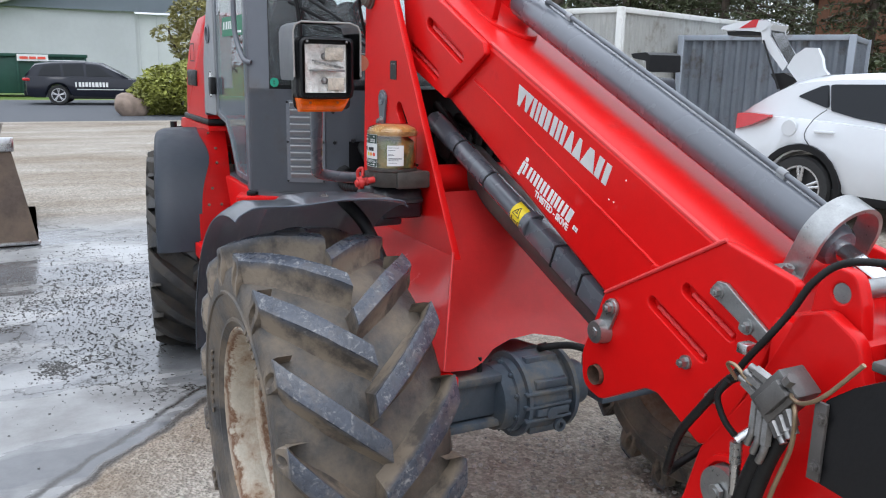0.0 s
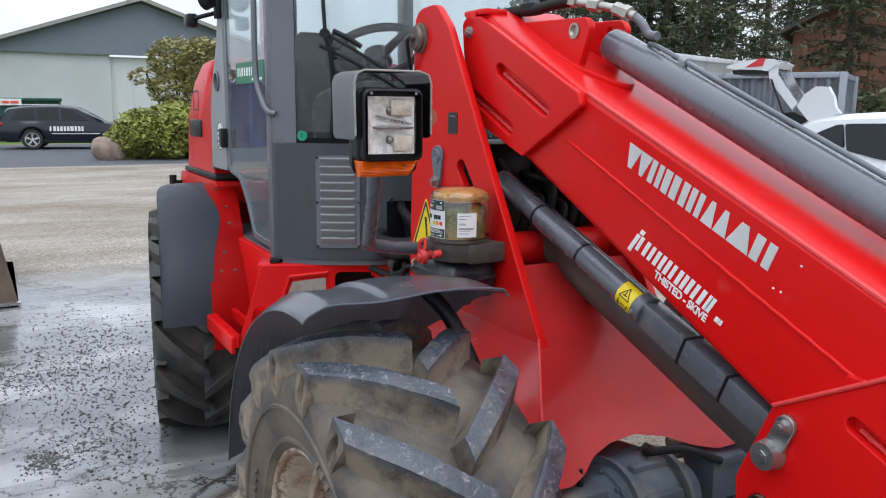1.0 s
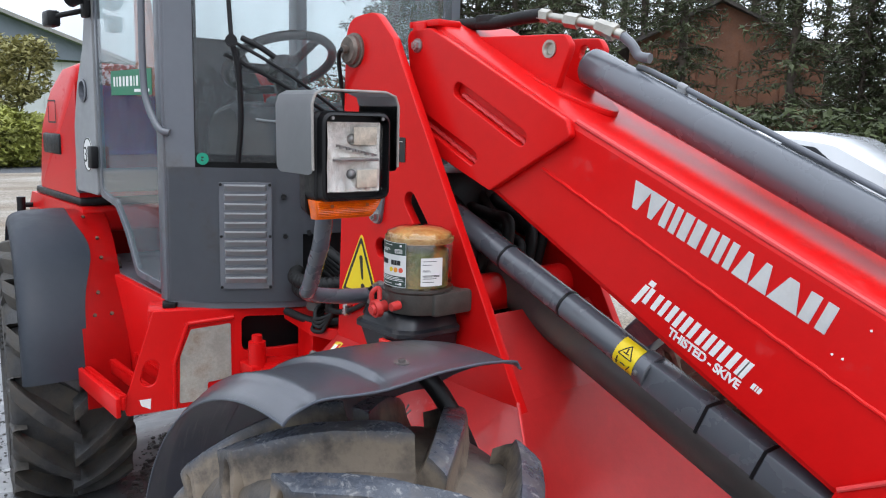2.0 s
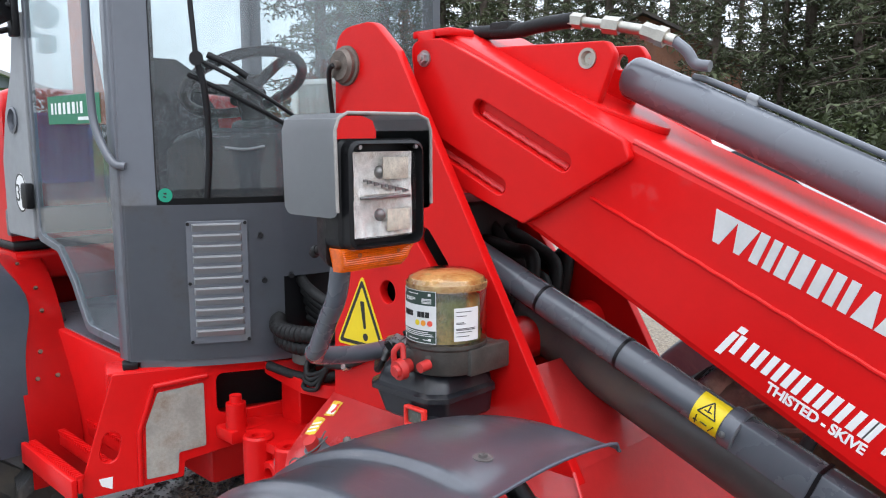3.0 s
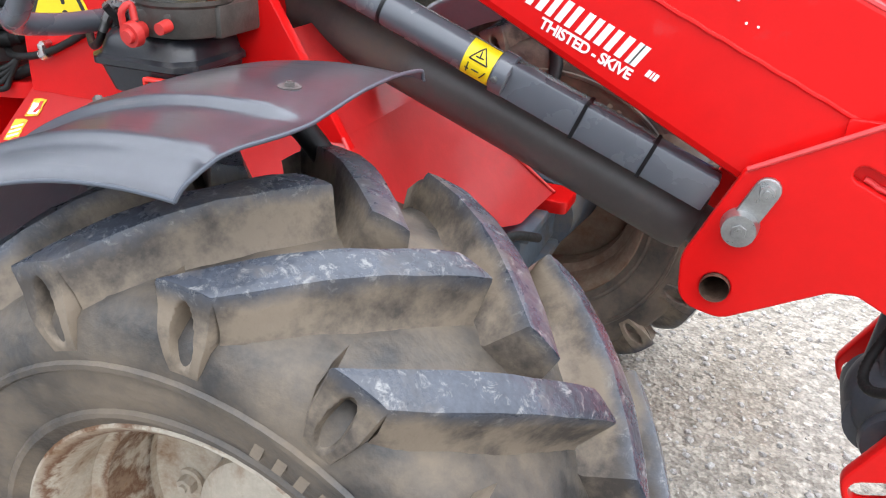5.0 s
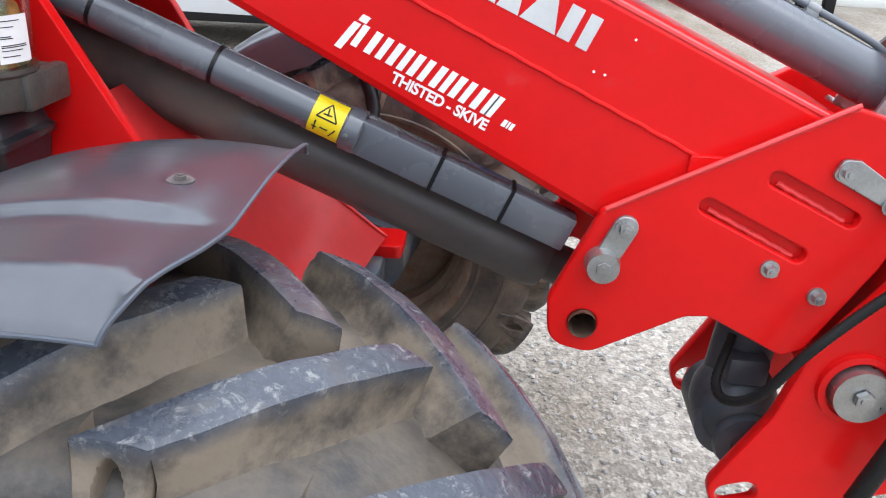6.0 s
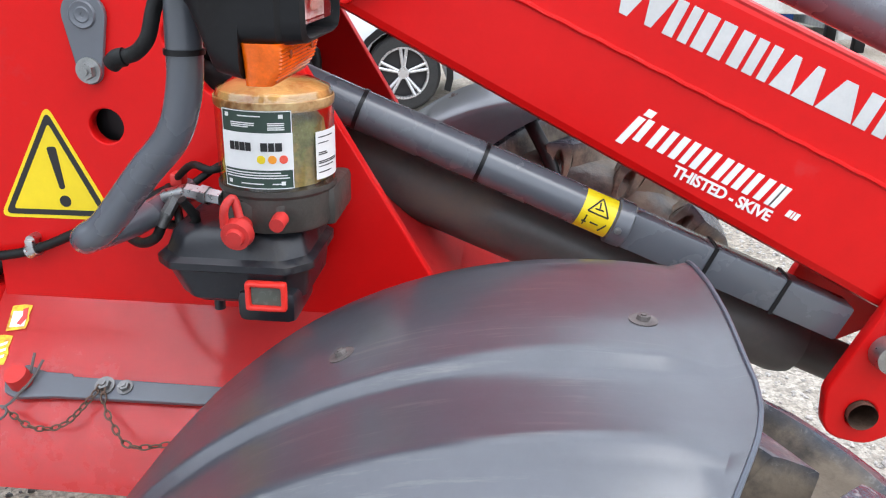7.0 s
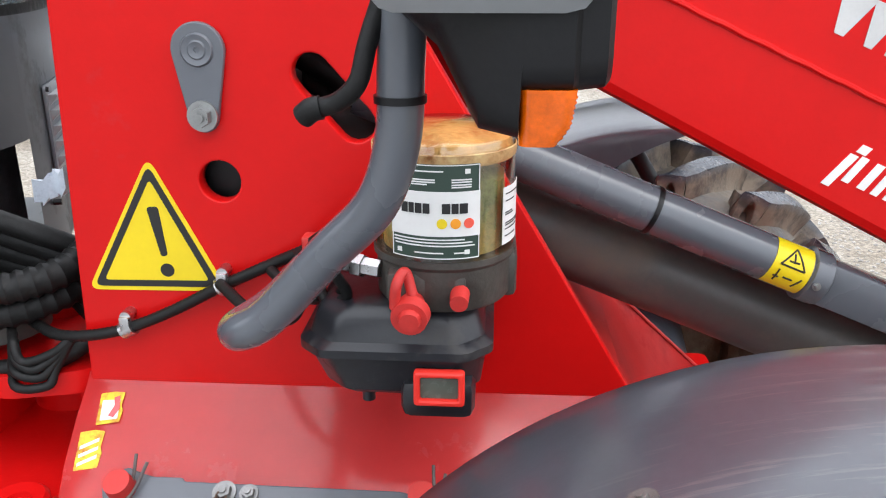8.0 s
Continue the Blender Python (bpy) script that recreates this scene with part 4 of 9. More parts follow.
for p, q, r in ((0, 0.38, 0.0165), (0.38, 1.0, 0.010), (1.0, 1.45, 0.018), (1.45, 2.1, 0.011), (2.1, 2.5, 0.0175), (2.5, 2.75, 0.020), (2.75, 3.0, 0.012)):
    def along(s):
        i = min(2, int(s))
        return fit_pts[i].lerp(fit_pts[i + 1], s - i)
    add_tube(bm, along(p), along(q), r, seg=6 if r > 0.016 else 14)
part("hydraulic_fitting", bm, BRASS_Z, loader, "silver screwed hydraulic fittings")
bm = bmesh.new()
add_pipe(bm, [(-2.13, 1.39, 1.757), (-2.105, 1.395, 1.735), (-2.09, 1.40, 1.712), (-2.06, 1.402, 1.705)], 0.011)
part("pipe_elbow", bm, GREY, loader)
# hoop over the cylinder's end
HC = CA.lerp(CB, 0.995)
d = (CB - CA).normalized()
bm = bmesh.new()
upv = Vector((-d.z, 0, d.x))
if upv.z < 0:
    upv = -upv
HC = HC + upv * 0.014
arc = [HC + Vector((0, -0.076, 0)) - upv * 0.072] + [HC + Vector((0, math.sin(t) * 0.074, 0)) + upv * (math.cos(t) * 0.074) for t in [radians(-92 + 184 * k / 20) for k in range(21)]] + [HC + Vector((0, 0.076, 0)) - upv * 0.072]
rows = []
for i, p in enumerate(arc):
    nrm = (p - HC).normalized()
    rows.append([bm.verts.new(p + d * sx * 0.026 + nrm * sr) for sx, sr in ((-1, 0), (1, 0), (1, 0.009), (-1, 0.009))])
for a0, b0 in zip(rows, rows[1:]):
    for k in range(4):
        bm.faces.new((a0[k], a0[(k + 1) % 4], b0[(k + 1) % 4], b0[k]))
bm.faces.new(rows[0]); bm.faces.new(rows[-1][::-1])
for s in (-1, 1):
    add_box(bm, (-0.028, -0.020, -0.005), (0.028, 0.020, 0.005), 0.003, Matrix.Translation(HC + Vector((0, s * 0.096, 0)) - upv * 0.074) @ Matrix.Rotation(math.atan2(-d.z, d.x), 4, "Y"))
part("cylinder_hoop", bm, ZINC, loader, "zinc-plated hoop over the end of the cylinder")
bm = bmesh.new()
add_bolt(bm, HC + Vector((0, -0.098, 0)) - upv * 0.070, upv, 0.011, 0.014)
part("hoop_bolt", bm, ZINC, loader)

# head of the boom
head = rounded([(-1.490, 0.968), (-1.128, 1.168), (-0.95, 1.125), (-1.00, 0.99), (-1.03, 0.905), (-1.115, 0.745), (-1.15, 0.728), (-1.285, 0.792), (-1.325, 0.788), (-1.48, 0.700), (-1.555, 0.715), (-1.562, 0.80)],
               [0.012, 0.02, 0.02, 0.02, 0.02, 0.02, 0.02, 0.03, 0.03, 0.05, 0.05, 0.05], 6)
hslots = [slot2(-1.322, 0.992, -1.163, 0.920, 0.0135), slot2(-1.222, 1.046, -1.094, 0.988, 0.0135)]
for y0, y1 in ((1.205, 1.231), (1.533, 1.559)):
    plate("head_plate", head, y0, y1, RED, loader, [circle2(-1.498, 0.760, 0.025), *hslots], 0.004, "red welded head plate with two slots and a pin hole")
plate("slot_bottom", rounded([(-1.36, 0.90), (-1.36, 1.07), (-1.08, 1.07), (-1.08, 0.90)], 0.01), 1.226, 1.2335, RED, loader)
bm = bmesh.new()
for (ax, az, bx, bz) in ((-1.318, 0.982, -1.168, 0.912), (-1.218, 1.036, -1.10, 0.980)):
    add_pipe(bm, [(ax + (bx - ax) * i / 14, 1.222, az + (bz - az) * i / 14 + 0.001 * math.sin(i * 2.3)) for i in range(15)], 0.005, 8, 1)
add_pipe(bm, [(-1.485 + 0.36 * i / 20, 1.204, 0.974 + 0.199 * i / 20) for i in range(21)], 0.0045, 8, 1)
pieces("head_weld", bm, RED_EDGE, loader)
bm = bmesh.new()
lathe(bm, [(0.0245, -0.012), (0.0245, 0.10), (0.001, 0.10)], Matrix.Translation((-1.498, 1.206, 0.760)) @ Matrix.Rotation(radians(-90), 4, "X"), 24)
part("pin_bush", bm, RUST, loader)
# pin latch at the lift cylinder's end and fastenings on the head
latch = slot2(-1.479, 0.879, -1.449, 0.947, 0.021)
plate("pin_latch", latch, 1.194, 1.204, ZINC, loader, (), 0.002, "zinc-plated pin keeper with its bolts")
bm = bmesh.new()
add_tube(bm, (-1.479, 1.204, 0.879), (-1.479, 1.174, 0.879), 0.031, 0.027, 24)
add_bolt(bm, (-1.479, 1.174, 0.879), (0, -1, 0), 0.012, 0.004, False)
add_bolt(bm, (-1.449, 1.194, 0.947), (0, -1, 0), 0.012, 0.016)
add_bolt(bm, (-1.204, 1.205, 0.893), (0, -1, 0), 0.010, 0.020)
add_bolt(bm, (-1.118, 1.205, 0.850), (0, -1, 0), 0.010, 0.020)
pieces("head_bolt", bm, ZINC, loader)
plate("slide_bar", rounded([(-1.146, 1.060), (-1.133, 1.090), (-1.107, 1.090), (-0.99, 1.018), (-1.005, 0.992)], 0.012), 1.194, 1.204, ZINC, loader, (), 0.002)
bm = bmesh.new()
add_bolt(bm, (-1.124, 1.194, 1.070), (0, -1, 0), 0.010, 0.014)
add_bolt(bm, (-1.045, 1.194, 1.020), (0, -1, 0), 0.010, 0.014)
pieces("slide_bar_bolt", bm, ZINC, loader)

# lift cylinder and the safety strut beside it
bm = bmesh.new()
LA, LB = Vector((-2.74, YC, 1.262)), Vector((-1.56, YC, 0.795))
m, h = frame_between(LA, LB)
lathe(bm, [(0.001, 0), (0.06, 0), (0.066, 0.01), (0.066, h - 0.03), (0.062, h - 0.01), (0.058, h), (0.001, h)], m, 40)
add_tube(bm, LB, LB + (LB - LA).normalized() * 0.10, 0.04)
part("lift_cylinder", bm, DARK, loader, "dark hydraulic lift cylinder")
SA, SB = Vector((-2.56, 1.277, 1.311)), Vector((-1.905, 1.277, 1.049))
bm = bmesh.new()
m, h = frame_between(SA, SB)
lathe(bm, [(0.001, 0), (0.034, 0), (0.034, h - 0.03), (0.040, h - 0.028), (0.040, h - 0.003), (0.037, h), (0.001, h)], m, 36)
SD = (SB - SA).normalized()
part("safety_strut", bm, GREY_CYL, loader, "grey safety strut tube with yellow warning sticker")
bm = bmesh.new()
mm = Matrix.Translation(SB) @ SD.to_track_quat("X", "Z").to_matrix().to_4x4()
add_box(bm, (-0.02, -0.028, -0.032), (0.40, 0.028, 0.032), 0.005, mm)
part("strut_bar", bm, GREY_CYL, loader)
bm = bmesh.new()
for x in (-2.352, -2.152):
    c = SA + SD * ((x - SA.x) / SD.x)
    add_tube(bm, c - SD * 0.0035, c + SD * 0.0035, 0.0355, seg=36)
for x in (-1.772, -1.648):
    c = SB + SD * ((x - SB.x) / SD.x)
    add_box(bm, (-0.0035, -0.0295, -0.0335), (0.0035, 0.0295, 0.0335), 0, Matrix.Translation(c) @ SD.to_track_quat("X", "Z").to_matrix().to_4x4())
pieces("cable_tie", bm, BLACK, loader)


def wrap(name, m, r, h0, h1, t0, t1, material, parent, label="", seg=20, thick=0.0008):
    """A sticker round a tube: m has its z along the tube; angles in degrees."""
    b = bmesh.new()
    rows = []
    for i in range(seg + 1):
        t = radians(t0 + (t1 - t0) * i / seg)
        rows.append([b.verts.new(m @ Vector((rr * math.cos(t), rr * math.sin(t), hh))) for rr, hh in ((r, h0), (r + thick, h0), (r + thick, h1), (r, h1))])
    for a0, b0 in zip(rows, rows[1:]):
        for k in range(4):
            b.faces.new((a0[k], a0[(k + 1) % 4], b0[(k + 1) % 4], b0[k]))
    b.faces.new(rows[0])
    b.faces.new(rows[-1][::-1])
    return part(name, b, material, parent, label)


def tube_frame(p, axis, front, up_hint=(0, 0, 1)):
    """z along axis, x towards front."""
    z = Vector(axis).normalized()
    x = (Vector(front) - z * Vector(front).dot(z)).normalized()
    y = z.cross(x)
    return Matrix(((x.x, y.x, z.x, p[0]), (x.y, y.y, z.y, p[1]), (x.z, y.z, z.z, p[2]), (0, 0, 0, 1)))


SF = tube_frame(SA, SD, (0, -1, 0.25))
s0 = (-1.985 - SA.x) / SD.x
wrap("warning_sticker", SF, 0.0345, s0 - 0.002, s0 + 0.054, -66, 68, YELLOW, loader, "yellow warning sticker with a pictogram")
bm = bmesh.new()
for (u0, a0, u1, a1) in ((0.008, -2, 0.044, -2), (0.008, -2, 0.026, 44), (0.044, -2, 0.026, 44), (0.018, 10, 0.033, 12), (0.026, 8, 0.024, 30), (0.010, -46, 0.010, -14), (0.006, -34, 0.014, -34), (0.02, -30, 0.034, -30), (0.038, -46, 0.046, -20)):
    pts = []
    for k in range(6):
        f = k / 5
        t = -radians(a0 + (a1 - a0) * f)
        pts.append(SF @ Vector((0.0356 * math.cos(t), 0.0356 * math.sin(t), s0 + u0 + (u1 - u0) * f)))
    add_pipe(bm, pts, 0.0014, 6, 1)
pieces("sticker_pictogram", bm, BLACK_STK, loader)
bm = bmesh.new()
add_bolt(bm, SB + Vector((-0.02, -0.04, 0.004)), (0, -1, 0), 0.004, 0.004)
part("strut_screw", bm, ZINC, loader)

# marks on the boom: plain bars for the maker's and dealer's marks
def blocks(name, shapes, m, material, parent, label=""):
    """Plain solid shapes side by side in place of a mark: each a polygon in the plane of m."""
    for shape in shapes:
        me = flat_mesh([shape], 0.0012, 0.0003)
        me.transform(m)
        link(name, me, material, parent, label, smooth=False)


def mark_at(x, z, slope=-23.0):
    return Matrix.Translation((x, BY0 - 0.0008, z)) @ Matrix.Rotation(radians(-slope), 4, "Y") @ XZ


MH, x = 0.054, 0.0
mark = []
for kind, w in (("down", 0.042), ("down", 0.036), ("box", 0.036), ("box", 0.019), ("box", 0.046), ("box", 0.036), ("up", 0.032), ("up", 0.034), ("up", 0.056), ("box", 0.048)):
    if kind == "down":
        mark.append([(x, MH), (x + w * 0.36, 0), (x + w * 0.64, 0), (x + w, MH)])
        x += w * 0.94 if w > 0.04 else w + 0.003
        continue
    if kind == "up":
        mark.append([(x, 0), (x + w, 0), (x + w * 0.66, MH), (x + w * 0.34, MH)])
    else:
        for q0, q1 in ((0.0, 0.42), (0.62, 1.0)) if w > 0.03 else ((0.0, 1.0),):
            mark.append([(x + w * q0, 0), (x + w * q1, 0), (x + w * q1, MH), (x + w * q0, MH)])
    x += w + (0.002 if kind == "up" else 0.0062)
blocks("maker_mark", mark, mark_at(-1.972, 1.401) @ Matrix.Diagonal((0.463 / (x - 0.0062), 1, 1, 1)), SILVER_STK, loader, "silver maker's mark on the boom side")
bars("dealer_suffix", [0.007, 0.003, 0.006], 0.012, 0.002, mark_at(-1.669, 1.093), WHITE_STK, loader, slant=0.15)
bm = bmesh.new()
for px, pz in ((-1.53, 1.19), (-1.512, 1.186), (-1.472, 1.243)):
    add_tube(bm, (px, BY0 - 0.0012, pz), (px, BY0 + 0.001, pz), 0.0022, seg=8)
pieces("paint_chip", bm, WHITE_STK, loader, "tiny pale paint chips")
DH = 0.039
SLANT = Matrix(((1, 0.20, 0, 0), (0, 1, 0, 0), (0, 0, 1, 0), (0, 0, 0, 1)))
dealer = [[(a0 + q, 0), (a0 + q + w, 0), (a0 + q + w, DH), (a0 + q, DH)] for a0, b0 in ((0.003, 0.038), (0.046, 0.077), (0.084, 0.114), (0.121, 0.154), (0.160, 0.189), (0.196, 0.228), (0.236, 0.256))
          for q, w in ((0.0, 0.011), (b0 - a0 - 0.012, 0.012))]
blocks("dealer_mark", dealer, mark_at(-1.921, 1.207, -23.7) @ SLANT, WHITE_STK, loader, "white dealer's mark on the boom side")
blocks("dealer_emblem", [[(0.004, -0.006), (0.016, -0.006), (0.020, 0.044), (0.008, 0.044)], [(0.012, 0.048), (0.026, 0.048), (0.027, 0.060), (0.013, 0.060)]], mark_at(-1.944, 1.209, -23.7) @ SLANT, WHITE_STK, loader)
words("town_lettering", "THISTED - SKIVE", 0.0255, mark_at(-1.853, 1.152, -23.6), WHITE_STK, loader, label="white lettering THISTED - SKIVE", spacing=0.94, weight=0.0007)

# grease pump on the mast
PX, PY = -2.430, 1.058
bm = bmesh.new()
lathe(bm, [(0.001, 1.112), (0.074, 1.112), (0.078, 1.118), (0.078, 1.160), (0.082, 1.165), (0.082, 1.172), (0.001, 1.172)], Matrix.Translation((PX, PY, 0)), 40)
PUMP_METAL = mat("pump_metal", (0.075, 0.068, 0.06), 0.5, metal=0.3, var=0.25, scale=25, bump=0.15)
pump = part("grease_pump", bm, PUMP_METAL, loader, "grease pump with a clear pot and black housing on the mast")
for lo, hi in (((PX - 0.055, PY + 0.03, 1.115), (PX + 0.078, 1.150, 1.163)), ((PX - 0.06, PY - 0.076, 1.120), (PX + 0.03, PY, 1.158)), ((PX + 0.058, 1.04, 1.108), (PX + 0.085, 1.157, 1.164))):
    bm = bmesh.new()
    add_box(bm, lo, hi, 0.008)
    part("pump_bracket", bm, PUMP_METAL, pump)
bm = bmesh.new()
lathe(bm, [(0.080, 1.170), (0.0805, 1.285), (0.076, 1.300), (0.055, 1.310), (0.001, 1.313)], Matrix.Translation((PX, PY, 0)), 48)
part("pot", bm, POT, pump, "clear plastic pot stained by grease")
bm = bmesh.new()
body_r = lathe(bm, [(0.001, 1.174), (0.070, 1.174), (0.0715, 1.20), (0.070, 1.235), (0.066, 1.255), (0.050, 1.268), (0.001, 1.27)], Matrix.Translation((PX, PY, 0)), 40)
for ring in body_r[2:6]:
    for v in ring:
        v.co += Vector((v.co.x - PX, v.co.y - PY, 0)) * 0.16 * noise.noise(v.co * 38.0) + Vector((0, 0, 0.010 * noise.noise(v.co * 55.0)))
part("grease_filling", bm, GREASE, pump, "dark green and amber grease")
bm = bmesh.new()
lathe(bm, [(0.0785, 1.276), (0.0785, 1.286), (0.0745, 1.2975), (0.054, 1.3075), (0.001, 1.3105)], Matrix.Translation((PX, PY, 0)), 48)
part("smeared_lid", bm, mat("amber_grease_smear", (0.62, 0.43, 0.22), 0.35, var=0.35, scale=16, dirt=(0.36, 0.13, 0.02), dirt_amt=0.22, dirt_scale=24, coat=0.3), pump, "lid smeared with amber grease from inside")
bm = bmesh.new()
lathe(bm, [(0.0812, 1.279), (0.0818, 1.284), (0.0816, 1.2895), (0.0804, 1.2905), (0.0800, 1.2885), (0.0806, 1.284), (0.0806, 1.279)], Matrix.Translation((PX, PY, 0)), 48)
part("pot_rim", bm, GREASE_TOP, pump)
PF = Matrix.Translation((PX, PY, 0)) @ Matrix.Rotation(radians(-79), 4, "Z")
wrap("pot_label", PF, 0.0812, 1.177, 1.281, -50, 20, LABEL_GREEN, pump, "dark label with a white band and coloured dots")
wrap("label_band", PF, 0.0821, 1.203, 1.252, -50, 20, WHITE_STK, pump)
for z0, z1, a0, a1 in ((1.2795, 1.2805, -49.5, 19.5), (1.1775, 1.1785, -49.5, 19.5), (1.178, 1.280, -49.7, -49.0), (1.178, 1.280, 19.0, 19.7)):
    wrap("label_border", PF, 0.0821, z0, z1, a0, a1, WHITE_STK, pump, seg=12, thick=0.0006)
def pot_disc(name, a0, z0, r, material):
    me = flat_mesh([circle2(0, 0, r, 20)], 0.0008, 0.0001)
    t = radians(a0)
    me.transform(PF @ Matrix.Rotation(t, 4, "Z") @ Matrix(((0, 0, 1, 0.0834), (1, 0, 0, 0), (0, 1, 0, z0), (0, 0, 0, 1))))
    link(name, me, material, pump)
pot_disc("yellow_dot", -9, 1.2175, 0.0056, YELLOW)
pot_disc("orange_dot", 1, 1.2175, 0.0056, ORANGE_DOT)
pot_disc("coral_dot", 11, 1.2175, 0.0056, CORAL_DOT)
for a0, a1 in ((-46, -41), (-40, -36), (-35, -30), (-29, -24), (-15, -9), (-8, -3), (-2, 4)):
    wrap("label_mark", PF, 0.0830, 1.2285, 1.2395, a0 + 6, a1 + 6, BLACK_STK, pump, seg=4)
for z0, a0, a1 in ((1.1985, -48, 8), (1.195, -48, 14), (1.1915, -47, 16), (1.1835, -30, -8), (1.1835, 0, 12), (1.273, -30, -8), (1.264, -38, -14), (1.2615, -38, -14), (1.259, -38, -20), (1.264, -2, 13), (1.2615, -2, 13), (1.2585, -2, 13), (1.256, -2, 13)):
    wrap("label_print", PF, 0.0821, z0, z0 + 0.0014, a0, a1, WHITE_STK, pump, seg=8, thick=0.0006)
for a0 in (-45, 8):
    for z0 in (1.1825, 1.271):
        wrap("label_print", PF, 0.0821, z0, z0 + 0.005, a0, a0 + 4, WHITE_STK, pump, seg=3, thick=0.0006)
wrap("pot_data_label", PF, 0.0812, 1.183, 1.248, 44, 82, WHITE_STK, pump, "small white data label")
for z0, a1 in ((1.240, 70), (1.232, 62), (1.219, 58), (1.2165, 60), (1.207, 76), (1.2045, 76), (1.200, 70), (1.192, 66)):
    wrap("data_print", PF, 0.0821, z0, z0 + 0.0012, 47, a1, BLACK_STK, pump, seg=5, thick=0.0006)
bm = bmesh.new()
shell = []
for z, g in ((1.112, -0.024), (1.108, -0.012), (1.098, -0.004), (1.074, 0.004), (1.068, 0.014), (1.058, 0.014), (1.054, 0.006), (1.012, 0.0), (1.005, -0.008)):
    x0, x1, y0, y1 = PX - 0.150 - g, PX + 0.046 + g, 0.984 - g, 1.15
    if z < 1.05:
        x0 += 0.012
    o = rounded([(x0, y1), (x0, y0 + 0.03), (x0 + 0.03, y0), (x1 - 0.03, y0), (x1, y0 + 0.03), (x1, y1)], 0.02, 3)
    shell.append([(p[0], p[1], z) for p in o])
loft(bm, shell)
add_box(bm, (PX - 0.045, 0.972, 0.982), (PX + 0.040, 1.08, 1.03), 0.012)
add_tube(bm, (PX - 0.09, 1.03, 0.975), (PX - 0.09, 1.03, 1.0), 0.008)
part("pump_housing", bm, mat("satin_black_plastic", (0.014, 0.015, 0.019), 0.34, var=0.2, scale=9, bump=0.04, bscale=120, dirt=(0.055, 0.052, 0.05), dirt_amt=0.12, dirt_scale=14), pump, "black plastic pump housing")
fr = [rounded([(-0.031, -0.023), (0.031, -0.023), (0.031, 0.023), (-0.031, 0.023)], 0.005), rounded([(-0.023, -0.015), (0.023, -0.015), (0.023, 0.015), (-0.023, 0.015)], 0.003)]
LM = Matrix.Translation((PX, 0.970, 1.026)) @ XZ @ Matrix.Scale(0.93, 4)
sheet("display_frame", fr, 0.014, LM, mat("red_display_frame", (0.75, 0.03, 0.02), 0.45), pump, 0.003, "red frame round a small display")
bm = bmesh.new()
add_box(bm, (PX - 0.023, 0.970, 1.010), (PX + 0.023, 0.980, 1.042))
part("display", bm, LCD, pump)
bm = bmesh.new()
add_tube(bm, (PX - 0.030, 0.988, 1.124), (PX - 0.030, 0.962, 1.120), 0.014, 0.014, 20)
add_tube(bm, (PX - 0.030, 0.964, 1.120), (PX - 0.031, 0.950, 1.118), 0.022, 0.020, 20)
add_tube(bm, (PX - 0.030, 0.950, 1.118), (PX - 0.030, 0.942, 1.117), 0.013, 0.011, 16)
add_pipe(bm, [(PX - 0.047, 0.958, 1.128), (PX - 0.044, 0.955, 1.155), (PX - 0.036, 0.968, 1.165), (PX - 0.028, 0.965, 1.14)], 0.006)
add_tube(bm, (PX + 0.022, 0.985, 1.135), (PX + 0.022, 0.962, 1.132), 0.011, 0.010, 16)
pieces("red_cap", bm, REDCAP, pump, "red plastic filler caps")
bm = bmesh.new()
add_tube(bm, (PX - 0.07, 1.02, 1.148), (PX - 0.125, 1.035, 1.152), 0.011, seg=6)
add_tube(bm, (PX - 0.09, 1.025, 1.149), (PX - 0.102, 1.029, 1.150), 0.014, seg=6)
add_tube(bm, (PX - 0.125, 1.035, 1.152), (PX - 0.165, 1.05, 1.138), 0.010, seg=12)
part("pump_fitting", bm, STEEL, pump)
bm = bmesh.new()
add_tube(bm, (PX - 0.142, 1.040, 1.146), (PX - 0.158, 1.036, 1.118), 0.008, 0.009, 6)
add_tube(bm, (PX - 0.158, 1.036, 1.118), (PX - 0.168, 1.034, 1.098), 0.0095, 0.0085, 12)
part("elbow_fitting", bm, FITTING, pump)
bm = bmesh.new()
add_pipe(bm, [(PX - 0.168, 1.034, 1.098), (PX - 0.180, 1.034, 1.078), (PX - 0.210, 1.050, 1.064), (PX - 0.250, 1.085, 1.064), (PX - 0.300, 1.130, 1.080)], 0.0075, 12)
add_pipe(bm, [(PX - 0.120, 1.050, 1.160), (PX - 0.085, 1.075, 1.182), (PX - 0.04, 1.11, 1.186), (PX + 0.02, 1.14, 1.175)], 0.0055, 10)
pieces("grease_hose", bm, RUBBER_HOSE, pump, "thin black grease hose")

# headlamp on its bent tube
bm = bmesh.new()
def lamp_sec(x, y0, y1, z0, z1, r):
    return [(x, p[0], p[1]) for p in rounded([(y0, z0), (y1, z0), (y1, z1), (y0, z1)], r, 4)]
loft(bm, [lamp_sec(-2.296, 0.718, 0.868, 1.400, 1.564, 0.020), lamp_sec(-2.300, 0.713, 0.873, 1.396, 1.569, 0.022), lamp_sec(-2.318, 0.712, 0.876, 1.394, 1.570, 0.022), lamp_sec(-2.322, 0.707, 0.884, 1.394, 1.572, 0.02), lamp_sec(-2.356, 0.707, 0.886, 1.394, 1.571, 0.02), lamp_sec(-2.3575, 0.708, 0.886, 1.362, 1.570, 0.02), lamp_sec(-2.385, 0.712, 0.882, 1.366, 1.562, 0.03), lamp_sec(-2.415, 0.735, 0.86, 1.42, 1.55, 0.03), lamp_sec(-2.455, 0.765, 0.845, 1.45, 1.53, 0.03)])
